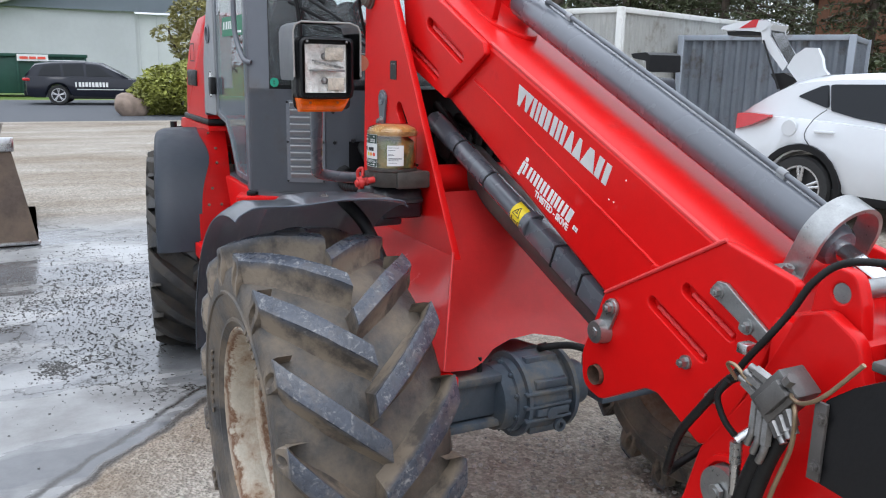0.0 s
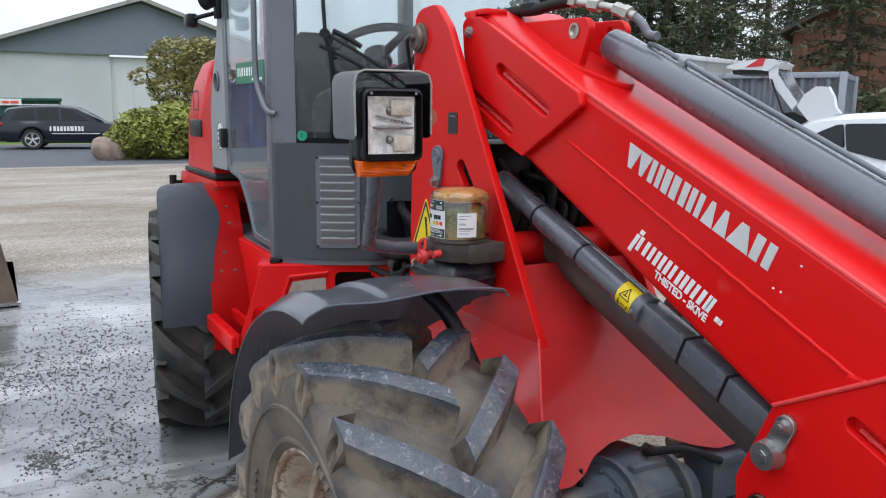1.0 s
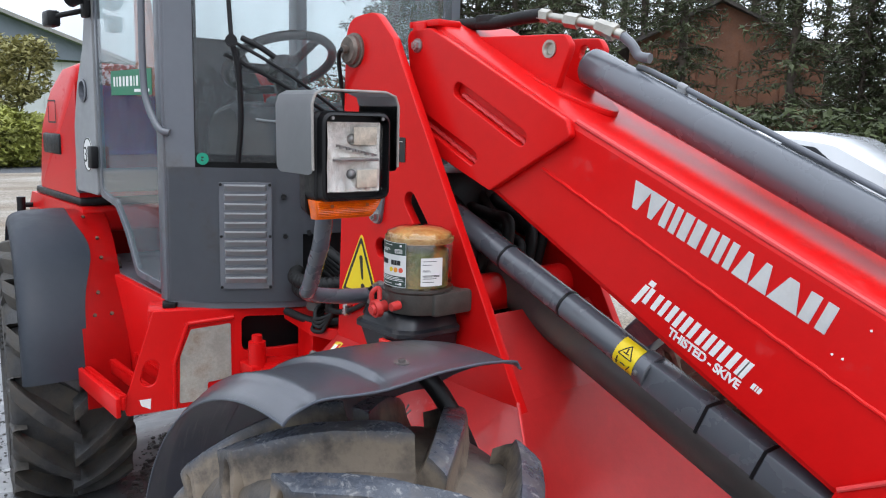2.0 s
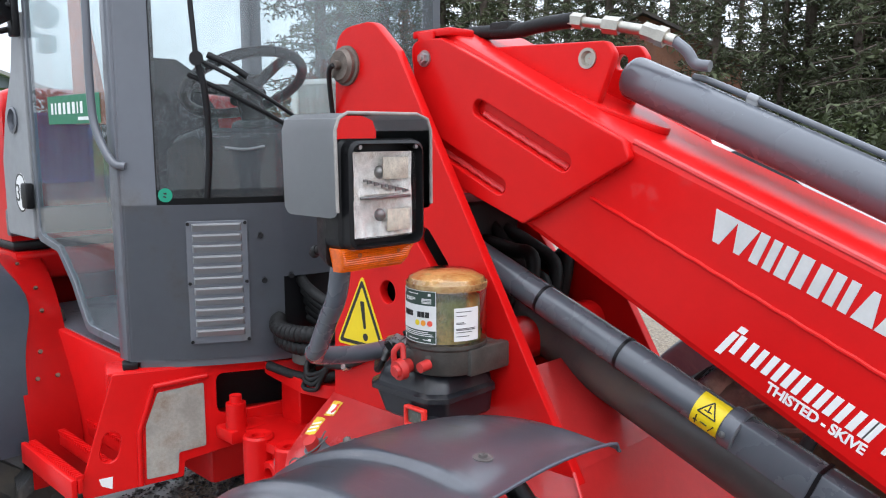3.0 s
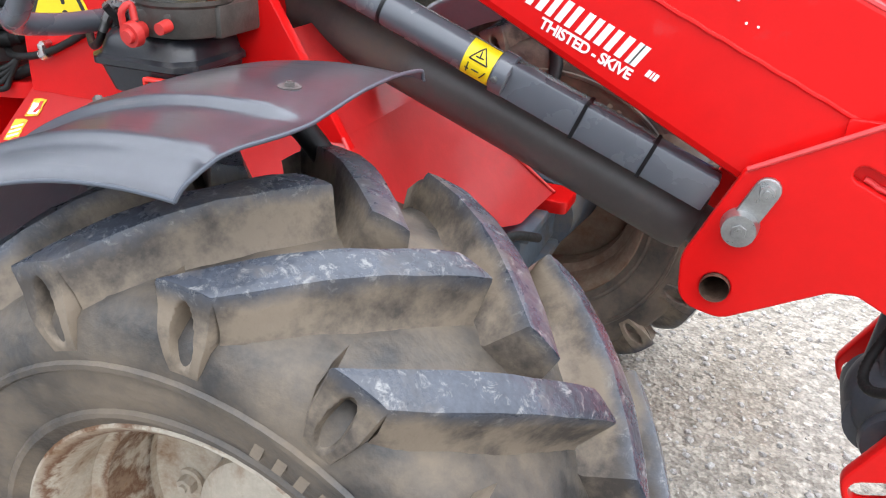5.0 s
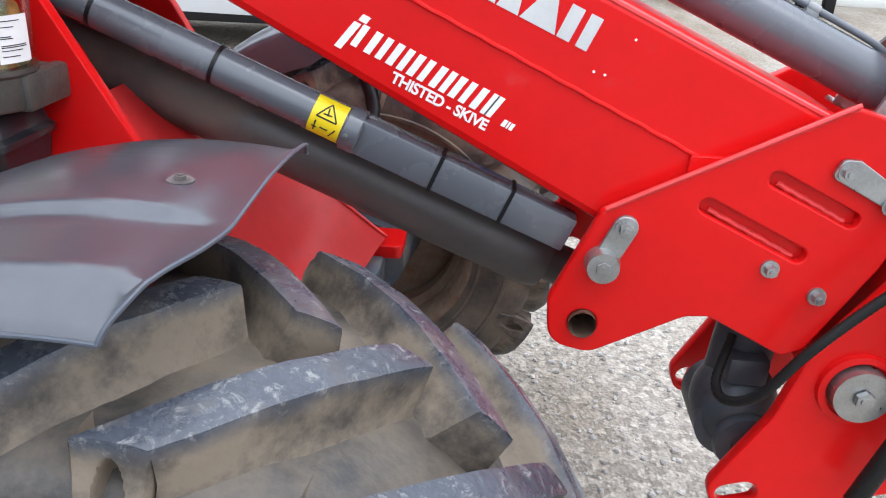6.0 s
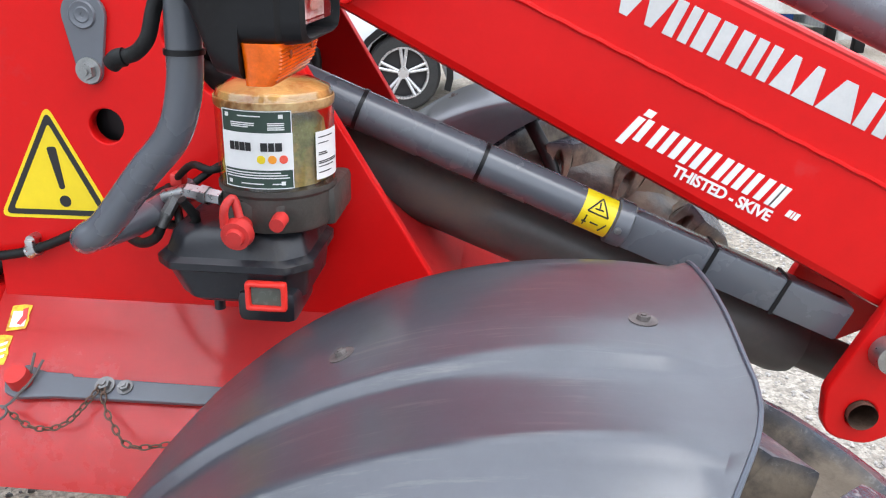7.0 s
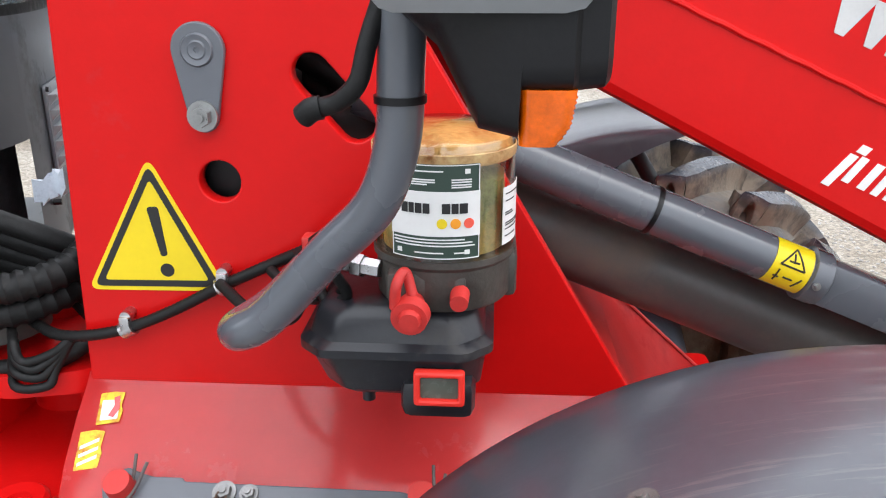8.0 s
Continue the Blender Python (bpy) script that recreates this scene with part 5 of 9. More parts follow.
bezel_hole = [f for f in bm.faces if all(abs(v.co.x + 2.296) < 1e-5 for v in f.verts)]
bmesh.ops.inset_region(bm, faces=bezel_hole, thickness=0.012)
bmesh.ops.translate(bm, verts=list({v for f in bezel_hole for v in f.verts}), vec=(-0.032, 0, 0))
lamp = part("headlamp", bm, BLACK, loader, "black headlamp under a grey sheet metal hood on a bent tube")
bm = bmesh.new()
for y in (0.734, 0.853):
    add_tube(bm, (-2.300, y, 1.5585), (-2.2948, y, 1.5585), 0.0034, seg=10)
pieces("bezel_screw", bm, FITTING, lamp)
bm = bmesh.new()
loft(bm, [lamp_sec(-2.308, 0.7305, 0.8555, 1.4125, 1.5515, 0.010), lamp_sec(-2.301, 0.7305, 0.8555, 1.4125, 1.5515, 0.010)])
part("lens", bm, LENS, lamp, "clear glass lamp lens", smooth=False)
bm = bmesh.new()
N = 36
grid = []
for i in range(N + 1):
    row = []
    for j in range(N + 1):
        u, v = i / N * 2 - 1, j / N * 2 - 1
        dep = 0.011 * max(0, 1 - u * u) * max(0, 1 - ((abs(v) - 0.5) / 0.5) ** 2) + 0.0022 * (abs(math.sin(9 * u)) if -0.15 < v < 0.15 or v < -0.6 else abs(math.sin(4.2 * u + 2.5 * v)))
        row.append(bm.verts.new((-2.3095 - dep, 0.793 + u * 0.0620, 1.482 + v * 0.0690)))
    grid.append(row)
for i in range(N):
    for j in range(N):
        bm.faces.new((grid[i][j], grid[i + 1][j], grid[i + 1][j + 1], grid[i][j + 1]))
part("reflector", bm, REFLECTOR, lamp, "faceted bright reflector")
bm = bmesh.new()
for z in (1.447, 1.517):
    add_sphere(bm, (-2.322, 0.793, z), 0.011, u=12, v=8)
for k in range(13):
    h = 0.0055 if k % 2 else 0.0035
    add_box(bm, (-2.3125, 0.752 + 0.0075 * k, 1.506 - 0.0016 * k - h), (-2.3095, 0.7575 + 0.0075 * k, 1.506 - 0.0016 * k + 0.001))
add_box(bm, (-2.3125, 0.744, 1.474), (-2.3095, 0.853, 1.479), 0.001)
pieces("bulb_shield", bm, FITTING, lamp)
bm = bmesh.new()
for z, y0, y1 in ((1.524, 0.792, 0.848), (1.438, 0.800, 0.850)):
    add_box(bm, (-2.3115, y0, z - 0.018), (-2.3093, y1, z + 0.018), 0.001)
pieces("beam_baffle", bm, mat("pale_amber_baffle", (0.60, 0.53, 0.43), 0.3, var=0.25, scale=50), lamp)
bm = bmesh.new()
def lens_sec(z, x0, x1, y0, y1, r):
    return [(p[0], p[1], z) for p in rounded([(x0, y0), (x1, y0), (x1, y1), (x0, y1)], r, 4)]
amber_rows = []
for k in range(23):
    f = k / 22
    g = 0.0012 if k % 2 and 2 < k < 20 else 0.0
    s = min(1.0, 0.45 + 1.6 * f) if f < 0.35 else 1.0
    amber_rows.append(lens_sec(1.357 + 0.040 * f, -2.3565, -2.336 + 0.012 * s + g + 0.006 * f, 0.718 - 0.008 * f, 0.852 + 0.020 * f, 0.008))
loft(bm, amber_rows)
part("indicator", bm, AMBER, lamp, "orange indicator lens with two screws")
bm = bmesh.new()
for y in (0.748, 0.832):
    add_tube(bm, (-2.334, y, 1.384), (-2.3185, y, 1.384), 0.0040, seg=10)
pieces("lens_screw", bm, mat("dark_amber_screw", (0.30, 0.06, 0.004), 0.4), lamp)
# hood: a bent sheet round three sides
bm = bmesh.new()
prof = [(0.699, 1.447), (0.697, 1.585), (0.704, 1.603), (0.722, 1.612), (0.87, 1.612), (0.894, 1.604), (0.902, 1.585), (0.902, 1.45)]
rows = []
for x, cut in ((-2.457, 0.012), (-2.449, 0.003), (-2.440, 0.0), (-2.405, 0.0), (-2.330, 0.0), (-2.318, 0.003), (-2.312, 0.010)):
    rows.append([bm.verts.new((x, y, z + (cut if i in (0, 7) else 0))) for i, (y, z) in enumerate(prof)])
for a0, b0 in zip(rows, rows[1:]):
    for k in range(len(prof) - 1):
        bm.faces.new((a0[k], a0[k + 1], b0[k + 1], b0[k]))
bmesh.ops.solidify(bm, geom=bm.faces[:], thickness=0.005)
part("lamp_hood", bm, GREY_MET, lamp, "grey sheet metal lamp hood")
# a paler pipe paints the light line along the hood's front edge
bm = bmesh.new()
add_pipe(bm, [Vector((-2.3115, y, z + (0.010 if i in (0, 7) else 0))) for i, (y, z) in enumerate(prof)], 0.0030, 8, 1)
part("hood_edge", bm, PALE_EDGE, lamp, "pale front edge of the hood, its light line painted in")
bm = bmesh.new()
add_pipe(bm, [(-2.445, 0.81, 1.47), (-2.448, 0.81, 1.40), (-2.452, 0.81, 1.34), (-2.472, 0.815, 1.285), (-2.518, 0.83, 1.235), (-2.580, 0.85, 1.165), (-2.612, 0.862, 1.142), (-2.628, 0.90, 1.128), (-2.618, 1.0, 1.115), (-2.605, 1.157, 1.115)], 0.0192, 20, 8)
part("lamp_tube", bm, GREY_CYL, lamp, "grey bent carrier tube")
bm = bmesh.new()
add_pipe(bm, [(-2.455, 0.81, 1.47), (-2.472, 0.80, 1.42), (-2.480, 0.795, 1.39), (-2.496, 0.80, 1.374), (-2.512, 0.805, 1.368)], 0.008)
add_pipe(bm, [(-2.512, 0.805, 1.368), (-2.520, 0.805, 1.366), (-2.528, 0.808, 1.36)], 0.010)
pieces("lamp_cable", bm, RUBBER_HOSE, lamp)
bm = bmesh.new()
add_tube(bm, (-2.449, 0.81, 1.372), (-2.449, 0.81, 1.378), 0.0215, seg=24)
pieces("tube_tie", bm, BLACK, lamp)
# round side reflector behind the lamp
bm = bmesh.new()
add_tube(bm, (-2.40, 0.93, 1.50), (-2.375, 0.93, 1.50), 0.026, 0.024, 24)
part("side_marker", bm, mat("dull_orange_marker", (0.35, 0.10, 0.05), 0.3), lamp)

# fittings on the mast
tri_o = rounded([(-2.818, 1.243), (-2.923, 1.056), (-2.728, 1.058)], 0.010)
tri_i = rounded([(-2.8185, 1.232), (-2.913, 1.062), (-2.738, 1.064)], 0.007)
tri_c = rounded([(-2.819, 1.213), (-2.898, 1.071), (-2.753, 1.073)], 0.004)
plate("warning_triangle", tri_o, 1.1556, 1.157, YELLOW, loader, (), 0.0002, "yellow and black warning triangle sticker")
plate("triangle_border", tri_i, 1.1550, 1.1558, BLACK_STK, loader, [tri_c], 0.0001)
plate("exclamation_mark", rounded([(-2.828, 1.175), (-2.812, 1.176), (-2.806, 1.108), (-2.815, 1.106)], 0.005), 1.1550, 1.1558, BLACK_STK, loader, (), 0.0001)
plate("exclamation_dot", circle2(-2.809, 1.087, 0.0095), 1.1550, 1.1558, BLACK_STK, loader, (), 0.0001)
def teardrop(cx, cz, r, ex, ez, q, seg=16):
    """Outline round a large and a small circle."""
    dx, dz = ex - cx, ez - cz
    ln = math.hypot(dx, dz)
    t, a1 = math.atan2(dz, dx), math.acos((r - q) / ln)
    big = [(cx + r * math.cos(v), cz + r * math.sin(v)) for v in [t + a1 + (2 * math.pi - 2 * a1) * k / seg for k in range(seg + 1)]]
    small = [(ex + q * math.cos(v), ez + q * math.sin(v)) for v in [t - a1 + 2 * a1 * k / seg for k in range(seg + 1)]]
    return big + small


plate("pin_keeper", teardrop(-2.736, 1.377, 0.0335, -2.736, 1.294, 0.0185), 1.148, 1.157, GREY, loader, (), 0.002, "grey teardrop pin keeper plate")
bm = bmesh.new()
add_bolt(bm, (-2.736, 1.148, 1.297), (0, -1, 0), 0.0125, 0.016)
part("keeper_bolt", bm, ZINC, loader)
bm = bmesh.new()
lathe(bm, [(0.003, -0.004), (0.0035, 0.0015), (0.007, 0.002), (0.010, 0.0032), (0.012, 0.0018), (0.015, 0.0022), (0.0185, 0.0034), (0.0205, 0.0012), (0.021, -0.002)], Matrix.Translation((-2.736, 1.148, 1.377)) @ Matrix.Rotation(radians(90), 4, "X"), 28)
part("keeper_stud", bm, GREY, loader)
plate("rating_plate", rounded([(-2.675, 1.448), (-2.675, 1.512), (-2.622, 1.512), (-2.622, 1.448)], 0.002), 1.1545, 1.157, BLACK_STK, loader, (), 0.0003, "small black rating plate")
bars("plate_print", [0.034], 0.0016, 0.0, Matrix.Translation((-2.665, 1.1543, 1.50)) @ XZ, SILVER_STK, loader, 0.0003)
bm = bmesh.new()
KP = Matrix.Translation((-2.862, 1.157, 1.742)) @ Matrix.Rotation(radians(90), 4, "X")
lathe(bm, [(0.047, 0), (0.047, 0.006), (0.041, 0.008), (0.041, 0.018), (0.036, 0.022), (0.034, 0.026), (0.001, 0.026)], KP, 32)
add_tube(bm, (-2.862, 1.131, 1.742), (-2.862, 1.118, 1.742), 0.011, seg=12)
part("pivot_cap", bm, mat("dirty_pin_steel", (0.16, 0.13, 0.11), 0.5, metal=0.6, var=0.3, scale=30, bump=0.1), loader, "greasy pivot pin cap with a lubrication line")
bm = bmesh.new()
add_pipe(bm, [(-2.862, 1.115, 1.742), (-2.885, 1.12, 1.725), (-2.905, 1.14, 1.66), (-2.93, 1.17, 1.58), (-2.95, 1.2, 1.50)], 0.006)
part("lubrication_line", bm, RUBBER_HOSE, loader)
# cable harness across the mast
bm = bmesh.new()
add_pipe(bm, dense([(-3.04, 1.20, 0.985), (-2.985, 1.16, 0.985), (-2.93, 1.143, 0.992), (-2.868, 1.142, 1.006), (-2.80, 1.142, 1.035), (-2.73, 1.142, 1.072), (-2.66, 1.142, 1.105), (-2.60, 1.13, 1.135)], 150), 0.0078, 12, 1, 0.05)
part("cable_harness", bm, RUBBER_HOSE, loader, "ribbed black cable conduit clamped to the mast")
bm = bmesh.new()
for x, z in ((-2.868, 1.006), (-2.728, 1.073)):
    add_tube(bm, (x - 0.008, 1.142, z - 0.004), (x + 0.008, 1.142, z + 0.004), 0.0125, seg=16)
    add_tube(bm, (x, 1.157, z + 0.018), (x, 1.136, z + 0.018), 0.008, seg=10)
    add_box(bm, (x - 0.007, 1.130, z - 0.002), (x + 0.007, 1.150, z + 0.020), 0.002)
pieces("conduit_clip", bm, STEEL, loader)
bm = bmesh.new()
add_pipe(bm, [(-2.62, 1.12, 1.13), (-2.585, 1.06, 1.12), (-2.565, 1.03, 1.10), (-2.54, 1.02, 1.115), (-2.55, 1.0, 1.15)], 0.0065)
add_pipe(bm, [(-2.61, 1.12, 1.14), (-2.56, 1.07, 1.18), (-2.52, 1.05, 1.18), (-2.48, 1.10, 1.19)], 0.0055)
add_pipe(bm, [(-2.66, 1.13, 1.10), (-2.61, 1.08, 1.085), (-2.56, 1.05, 1.10), (-2.545, 1.03, 1.12)], 0.007)
pieces("pump_hose", bm, RUBBER_HOSE, loader)
bm = bmesh.new()
add_box(bm, (-2.612, 1.105, 1.135), (-2.592, 1.13, 1.155), 0.004)
part("red_clip", bm, REDCAP, loader)

# transport bar with its pins and chain on the skirt
def on_skirt(x, f, lift=0.0):
    """A point on the skirt's slope: f from 0 at its upper edge to 1 at its lower one."""
    n = Vector((0, -0.53, 0.85))
    return Vector((x, 1.115 - 0.085 * f, 0.880 - 0.052 * f)) + n * lift
SKM = Matrix(((1, 0, 0, 0), (0, 0.853, -0.522, 0), (0, 0.522, 0.853, 0), (0, 0, 0, 1)))
o = on_skirt(-2.845, 1.05, 0.006)
bar_pts = [(-0.028, 0.0), (-0.02, 0.022), (0.0, 0.030), (0.022, 0.022), (0.035, 0.019), (0.075, 0.019), (0.078, 0.014), (0.36, 0.012), (0.42, 0.0), (0.36, -0.018), (0.06, -0.022), (0.0, -0.028), (-0.02, -0.020)]
sheet("transport_bar", [rounded(bar_pts, 0.008)], 0.010, Matrix.Translation(o) @ SKM, GREY, loader, 0.002, "grey transport lock bar held by pins and a chain")
bm = bmesh.new()
n = Vector((0, -0.53, 0.85)).normalized()
for x in (0.0, 0.39):
    c = o + Vector((x, 0, 0))
    add_tube(bm, c, c + n * 0.030, 0.019, 0.017, 24)
pieces("bar_pin", bm, REDCAP, loader, "red-headed locking pins")
bm = bmesh.new()
for x in (0.0, 0.39):
    c = o + Vector((x, 0, 0)) + n * 0.012
    add_pipe(bm, [c + Vector((0.012, 0.03, 0.03)), c + Vector((0.014, 0, 0.0)), c + Vector((0.006, -0.028, -0.018)), c + Vector((-0.008, -0.042, -0.028))], 0.0022, 8)
    add_pipe(bm, [c + Vector((0.028, 0.024, 0.022)), c + Vector((0.020, -0.002, 0)), c + Vector((0.004, -0.03, -0.02))], 0.0022, 8)
    ring = [c + Vector((-0.01 + 0.012 * math.cos(t), -0.048 + 0.010 * math.sin(t), -0.032 + 0.006 * math.sin(t))) for t in [2 * math.pi * k / 14 for k in range(15)]]
    add_pipe(bm, ring, 0.002, 8, 1)
pieces("spring_clip", bm, RUST_GREY, loader)
bm = bmesh.new()
c = o + Vector((0.135, 0, 0)) + n * 0.005
add_bolt(bm, c, n, 0.010, 0.012)
add_bolt(bm, c + Vector((0.032, 0, 0)), n, 0.008, 0.010)
pieces("bar_bolt", bm, FITTING, loader)
bm = bmesh.new()
def chain(pts, links):
    path = dense(pts, links + 1)
    for i, (p, q) in enumerate(zip(path, path[1:])):
        dd = (q - p).normalized()
        sd = dd.cross(Vector((0, -0.5, 0.85)) if i % 2 else Vector((0, 0.85, 0.5))).normalized()
        mid, hl = (p + q) / 2, (q - p).length * 0.62
        loop = []
        for k in range(13):
            t = 2 * math.pi * k / 12
            loop.append(mid + dd * hl * math.cos(t) + sd * 0.0042 * math.sin(t))
        add_pipe(bm, loop, 0.0014, 6, 1)
chain([o + Vector((-0.005, -0.044, -0.022)), o + Vector((0.045, -0.062, -0.038)) , o + Vector((0.09, -0.058, -0.034)), o + Vector((0.115, -0.03, -0.012)), c + n * 0.01], 15)
chain([c + n * 0.01, o + Vector((0.145, -0.03, -0.014)), o + Vector((0.17, -0.055, -0.032)), o + Vector((0.20, -0.075, -0.05)), o + Vector((0.26, -0.07, -0.045)), o + Vector((0.375, -0.045, -0.02))], 20)
part("chain", bm, RUST, loader, "small rusty chain")
for f, h, lab in ((1.122, 0.024, "torn yellow safety sticker with a bare red patch"), (1.073, 0.028, "torn yellow hatched safety sticker")):
    TS = Matrix(((1, 0, 0, -2.903 - 0.25 * (1.11 - f)), (0, 0.8, -0.6, f), (0, 0.6, 0.8, 0.8755 + 0.745 * (f - 1.10)), (0, 0, 0, 1))) @ Matrix.Rotation(radians(7), 4, "Z")
    stk = sheet("torn_sticker", [rounded([(-0.017, -h), (-0.004, -h * 0.97), (0.015, -h * 0.92), (0.018, -h * 0.2), (0.015, h * 0.1), (0.018, h * 0.9), (0.004, h), (-0.016, h * 0.95)], 0.002)], 0.001, TS, YELLOW_WORN, loader, 0.0002, lab)
    if f > 1.1:
        blocks("sticker_field", [[(-0.012, -h * 0.75), (0.012, -h * 0.72), (0.013, h * 0.45), (-0.012, h * 0.5)]], TS @ Matrix.Translation((0, 0, 0.0008)), WHITE_STK, stk)
        blocks("bare_patch", [[(-0.001, -h * 0.5), (0.006, -h * 0.62), (0.014, -h * 0.1), (0.012, h * 0.7), (0.004, h * 0.6), (0.006, h * 0.1)]], TS @ Matrix.Translation((0, 0, 0.0016)), RED_DUSTY_LIT, stk)
    else:
        blocks("hatch_bar", [[(-0.013, -h * 0.8 + h * 0.42 * k), (0.012, -h * 0.45 + h * 0.42 * k), (0.012, -h * 0.27 + h * 0.42 * k), (-0.013, -h * 0.62 + h * 0.42 * k)] for k in range(3)], TS @ Matrix.Translation((0, 0, 0.0008)), WHITE_STK, stk)

# front fenders
def fender(y_in, y_out, label):
    bm = bmesh.new()
    fr = [(0.0, 0.586), (0.002, 0.590), (0.010, 0.597), (0.035, 0.6105), (0.043, 0.6140), (0.049, 0.6195), (0.056, 0.6215), (0.066, 0.6205), (0.10, 0.6185), (0.14, 0.6180), (0.158, 0.6185),
          (0.164, 0.6200), (0.171, 0.6285), (0.177, 0.6305), (0.188, 0.6302), (0.215, 0.633), (0.26, 0.633), (0.33, 0.630), (0.39, 0.624), (0.424, 0.617), (0.430, 0.612), (0.433, 0.600), (0.435, 0.570), (0.436, 0.520)]
    plain = [0.586, 0.590, 0.597, 0.6105, 0.6135, 0.6155, 0.6170, 0.6185, 0.6205, 0.6220, 0.6230, 0.6235, 0.6240, 0.6245, 0.6255, 0.628, 0.631, 0.630, 0.624, 0.617, 0.612, 0.600, 0.570, 0.520]
    rows = []
    NT = 40
    for i in range(NT + 1):
        th = 9.4 if i == 0 else 7.6 - 95 * (i - 1) / NT
        row = []
        for (f, r), flat in zip(fr, plain):
            s = (y_in - y_out) / 0.428
            t = th - 4.6 * max(0, 1 - f / 0.15) ** 1.8 * max(0.0, 1 - i / 6)
            # the front edge is plain and turned up; the pressed ridges begin behind it
            rr = flat + 0.011 * min(1.0, f / 0.02) if i == 0 else flat if i == 1 else (flat + r) / 2 if i == 2 else r
            # the inner flange grows deeper towards the back
            if f > 0.428:
                rr = 0.616 - (0.616 - r) * min(1.0, max(0.04, (8.0 - th) / 24))
            row.append(bm.verts.new((FX + rr * math.sin(radians(t)), y_out + f * s, AXLE_Z + rr * math.cos(radians(t)))))
        rows.append(row)
    for a0, b0 in zip(rows, rows[1:]):
        for k in range(len(fr) - 1):
            bm.faces.new((a0[k], a0[k + 1], b0[k + 1], b0[k]))
    rim_line = [v.co.copy() for v in rows[0]]
    side_line = [r[0].co.copy() for r in rows]
    bmesh.ops.solidify(bm, geom=bm.faces[:], thickness=0.006)
    f = part("front_fender", bm, FENDER, loader, label)
    bm = bmesh.new()
    add_pipe(bm, rim_line, 0.0024, 8, 2)
    part("rolled_edge", bm, FENDER_REAR, f)
    bm = bmesh.new()
    add_pipe(bm, side_line, 0.0022, 8, 1)
    part("rolled_edge", bm, FENDER_REAR, f)
    bm = bmesh.new()
    for th in (2.2, -24.3):
        c = Vector((FX + 0.6335 * math.sin(radians(th)), y_out + 0.233 * (y_in - y_out) / 0.428, AXLE_Z + 0.6335 * math.cos(radians(th))))
        nn = Vector((math.sin(radians(th)), 0, math.cos(radians(th))))
        add_tube(bm, c - nn * 0.004, c + nn * 0.0005, 0.0135, seg=24)
        add_bolt(bm, c - nn * 0.001, nn, 0.006, 0.006)
    pieces("fender_bolt", bm, RUST_GREY, f, "rusty fender screws with washers")
    bm = bmesh.new()
    add_pipe(bm, [(-2.02, y_in + 0.06 * (1 if y_in < YC else -1), 0.80), (-1.99, y_in - 0.01 * (1 if y_in < YC else -1), 0.93), (-2.05, y_in - 0.05 * (1 if y_in < YC else -1), 1.06), (-2.12, y_in - 0.10 * (1 if y_in < YC else -1), 1.135)], 0.018)
    part("fender_stay", bm, BLACK, f)
    return f
fender(0.864, 0.436, "black plastic front fender, scuffed, with pressed ridges")
fender(2 * YC - 0.864, 2 * YC - 0.436, "black plastic front fender, scuffed, with pressed ridges")


# ---- cab and rear of the loader ----
CAB_AXIS, CAB_SIDE, CAB_MID = Vector((0.9962, -0.0872, 0)), Vector((0.0872, 0.9962, 0)), Vector((-3.208, YC, 0))


def plan_front(n=24):
    """The curved plan of the cab's front, from its right corner to its left one; the rear of the machine is steered a little."""
    half = [Vector((x, y, 0)) for x, y in ((-3.462, 0.850), (-3.400, 0.925), (-3.338, 1.012), (-3.285, 1.105), (-3.242, 1.20), (-3.215, 1.30))]
    other = []
    for p in half[::-1]:
        q = p - CAB_MID
        other.append(CAB_MID + CAB_AXIS * q.dot(CAB_AXIS) - CAB_SIDE * q.dot(CAB_SIDE))
    return dense(half + [CAB_MID.copy()] + other, n)


def ribbon(name, pts, z0, z1, thick, material, parent, label="", lean=0.0):
    bm = bmesh.new()
    rows = []
    for p in pts:
        rows.append([bm.verts.new((p.x, p.y, z0)), bm.verts.new((p.x - lean, p.y, z1))])
    for a0, b0 in zip(rows, rows[1:]):
        bm.faces.new((a0[0], b0[0], b0[1], a0[1]))
    bmesh.ops.solidify(bm, geom=bm.faces[:], thickness=thick)
    return part(name, bm, material, parent, label)


FP = plan_front(41)
lo_i = max(i for i, p in enumerate(FP) if p.y < 1.22)
hi_i = min(i for i, p in enumerate(FP) if p.y > 1.535)
ribbon("cab_front_panel", FP[:lo_i + 1], 0.958, 1.392, 0.02, GREY, loader, "grey cab front panel with a louvred vent")
ribbon("cab_front_panel", FP[lo_i:hi_i + 1], 1.180, 1.392, 0.02, GREY, loader, "grey cab front panel over the hose opening")
ribbon("cab_front_panel", FP[hi_i:], 0.958, 1.392, 0.02, GREY, loader, "grey cab front panel with a louvred vent")
# an added black box stands for the dark inside the hose opening
bm = bmesh.new()
add_box(bm, (-3.46, 1.19, 0.96), (-3.245, 1.57, 1.24), 0.01)
part("hose_recess", bm, BLACK, loader, "black box added to darken the hose opening")
ribbon("windscreen", FP[3:-3], 1.41, 2.30, 0.006, GLASS, loader, "curved cab windscreen")
ribbon("windscreen_seal", FP[3:-3], 1.392, 1.434, 0.014, BLACK, loader)
bm = bmesh.new()
for pts in (FP[:4], FP[-4:]):
    rows = []
    for z in (0.955, 1.39, 2.32):
        outer = [(p.x, p.y) for p in pts]
        ring = outer + [(pts[-1].x - 0.05, pts[-1].y), (pts[0].x - 0.05, pts[0].y)]
        rows.append([(x, y, z) for x, y in ring])
    loft(bm, rows)
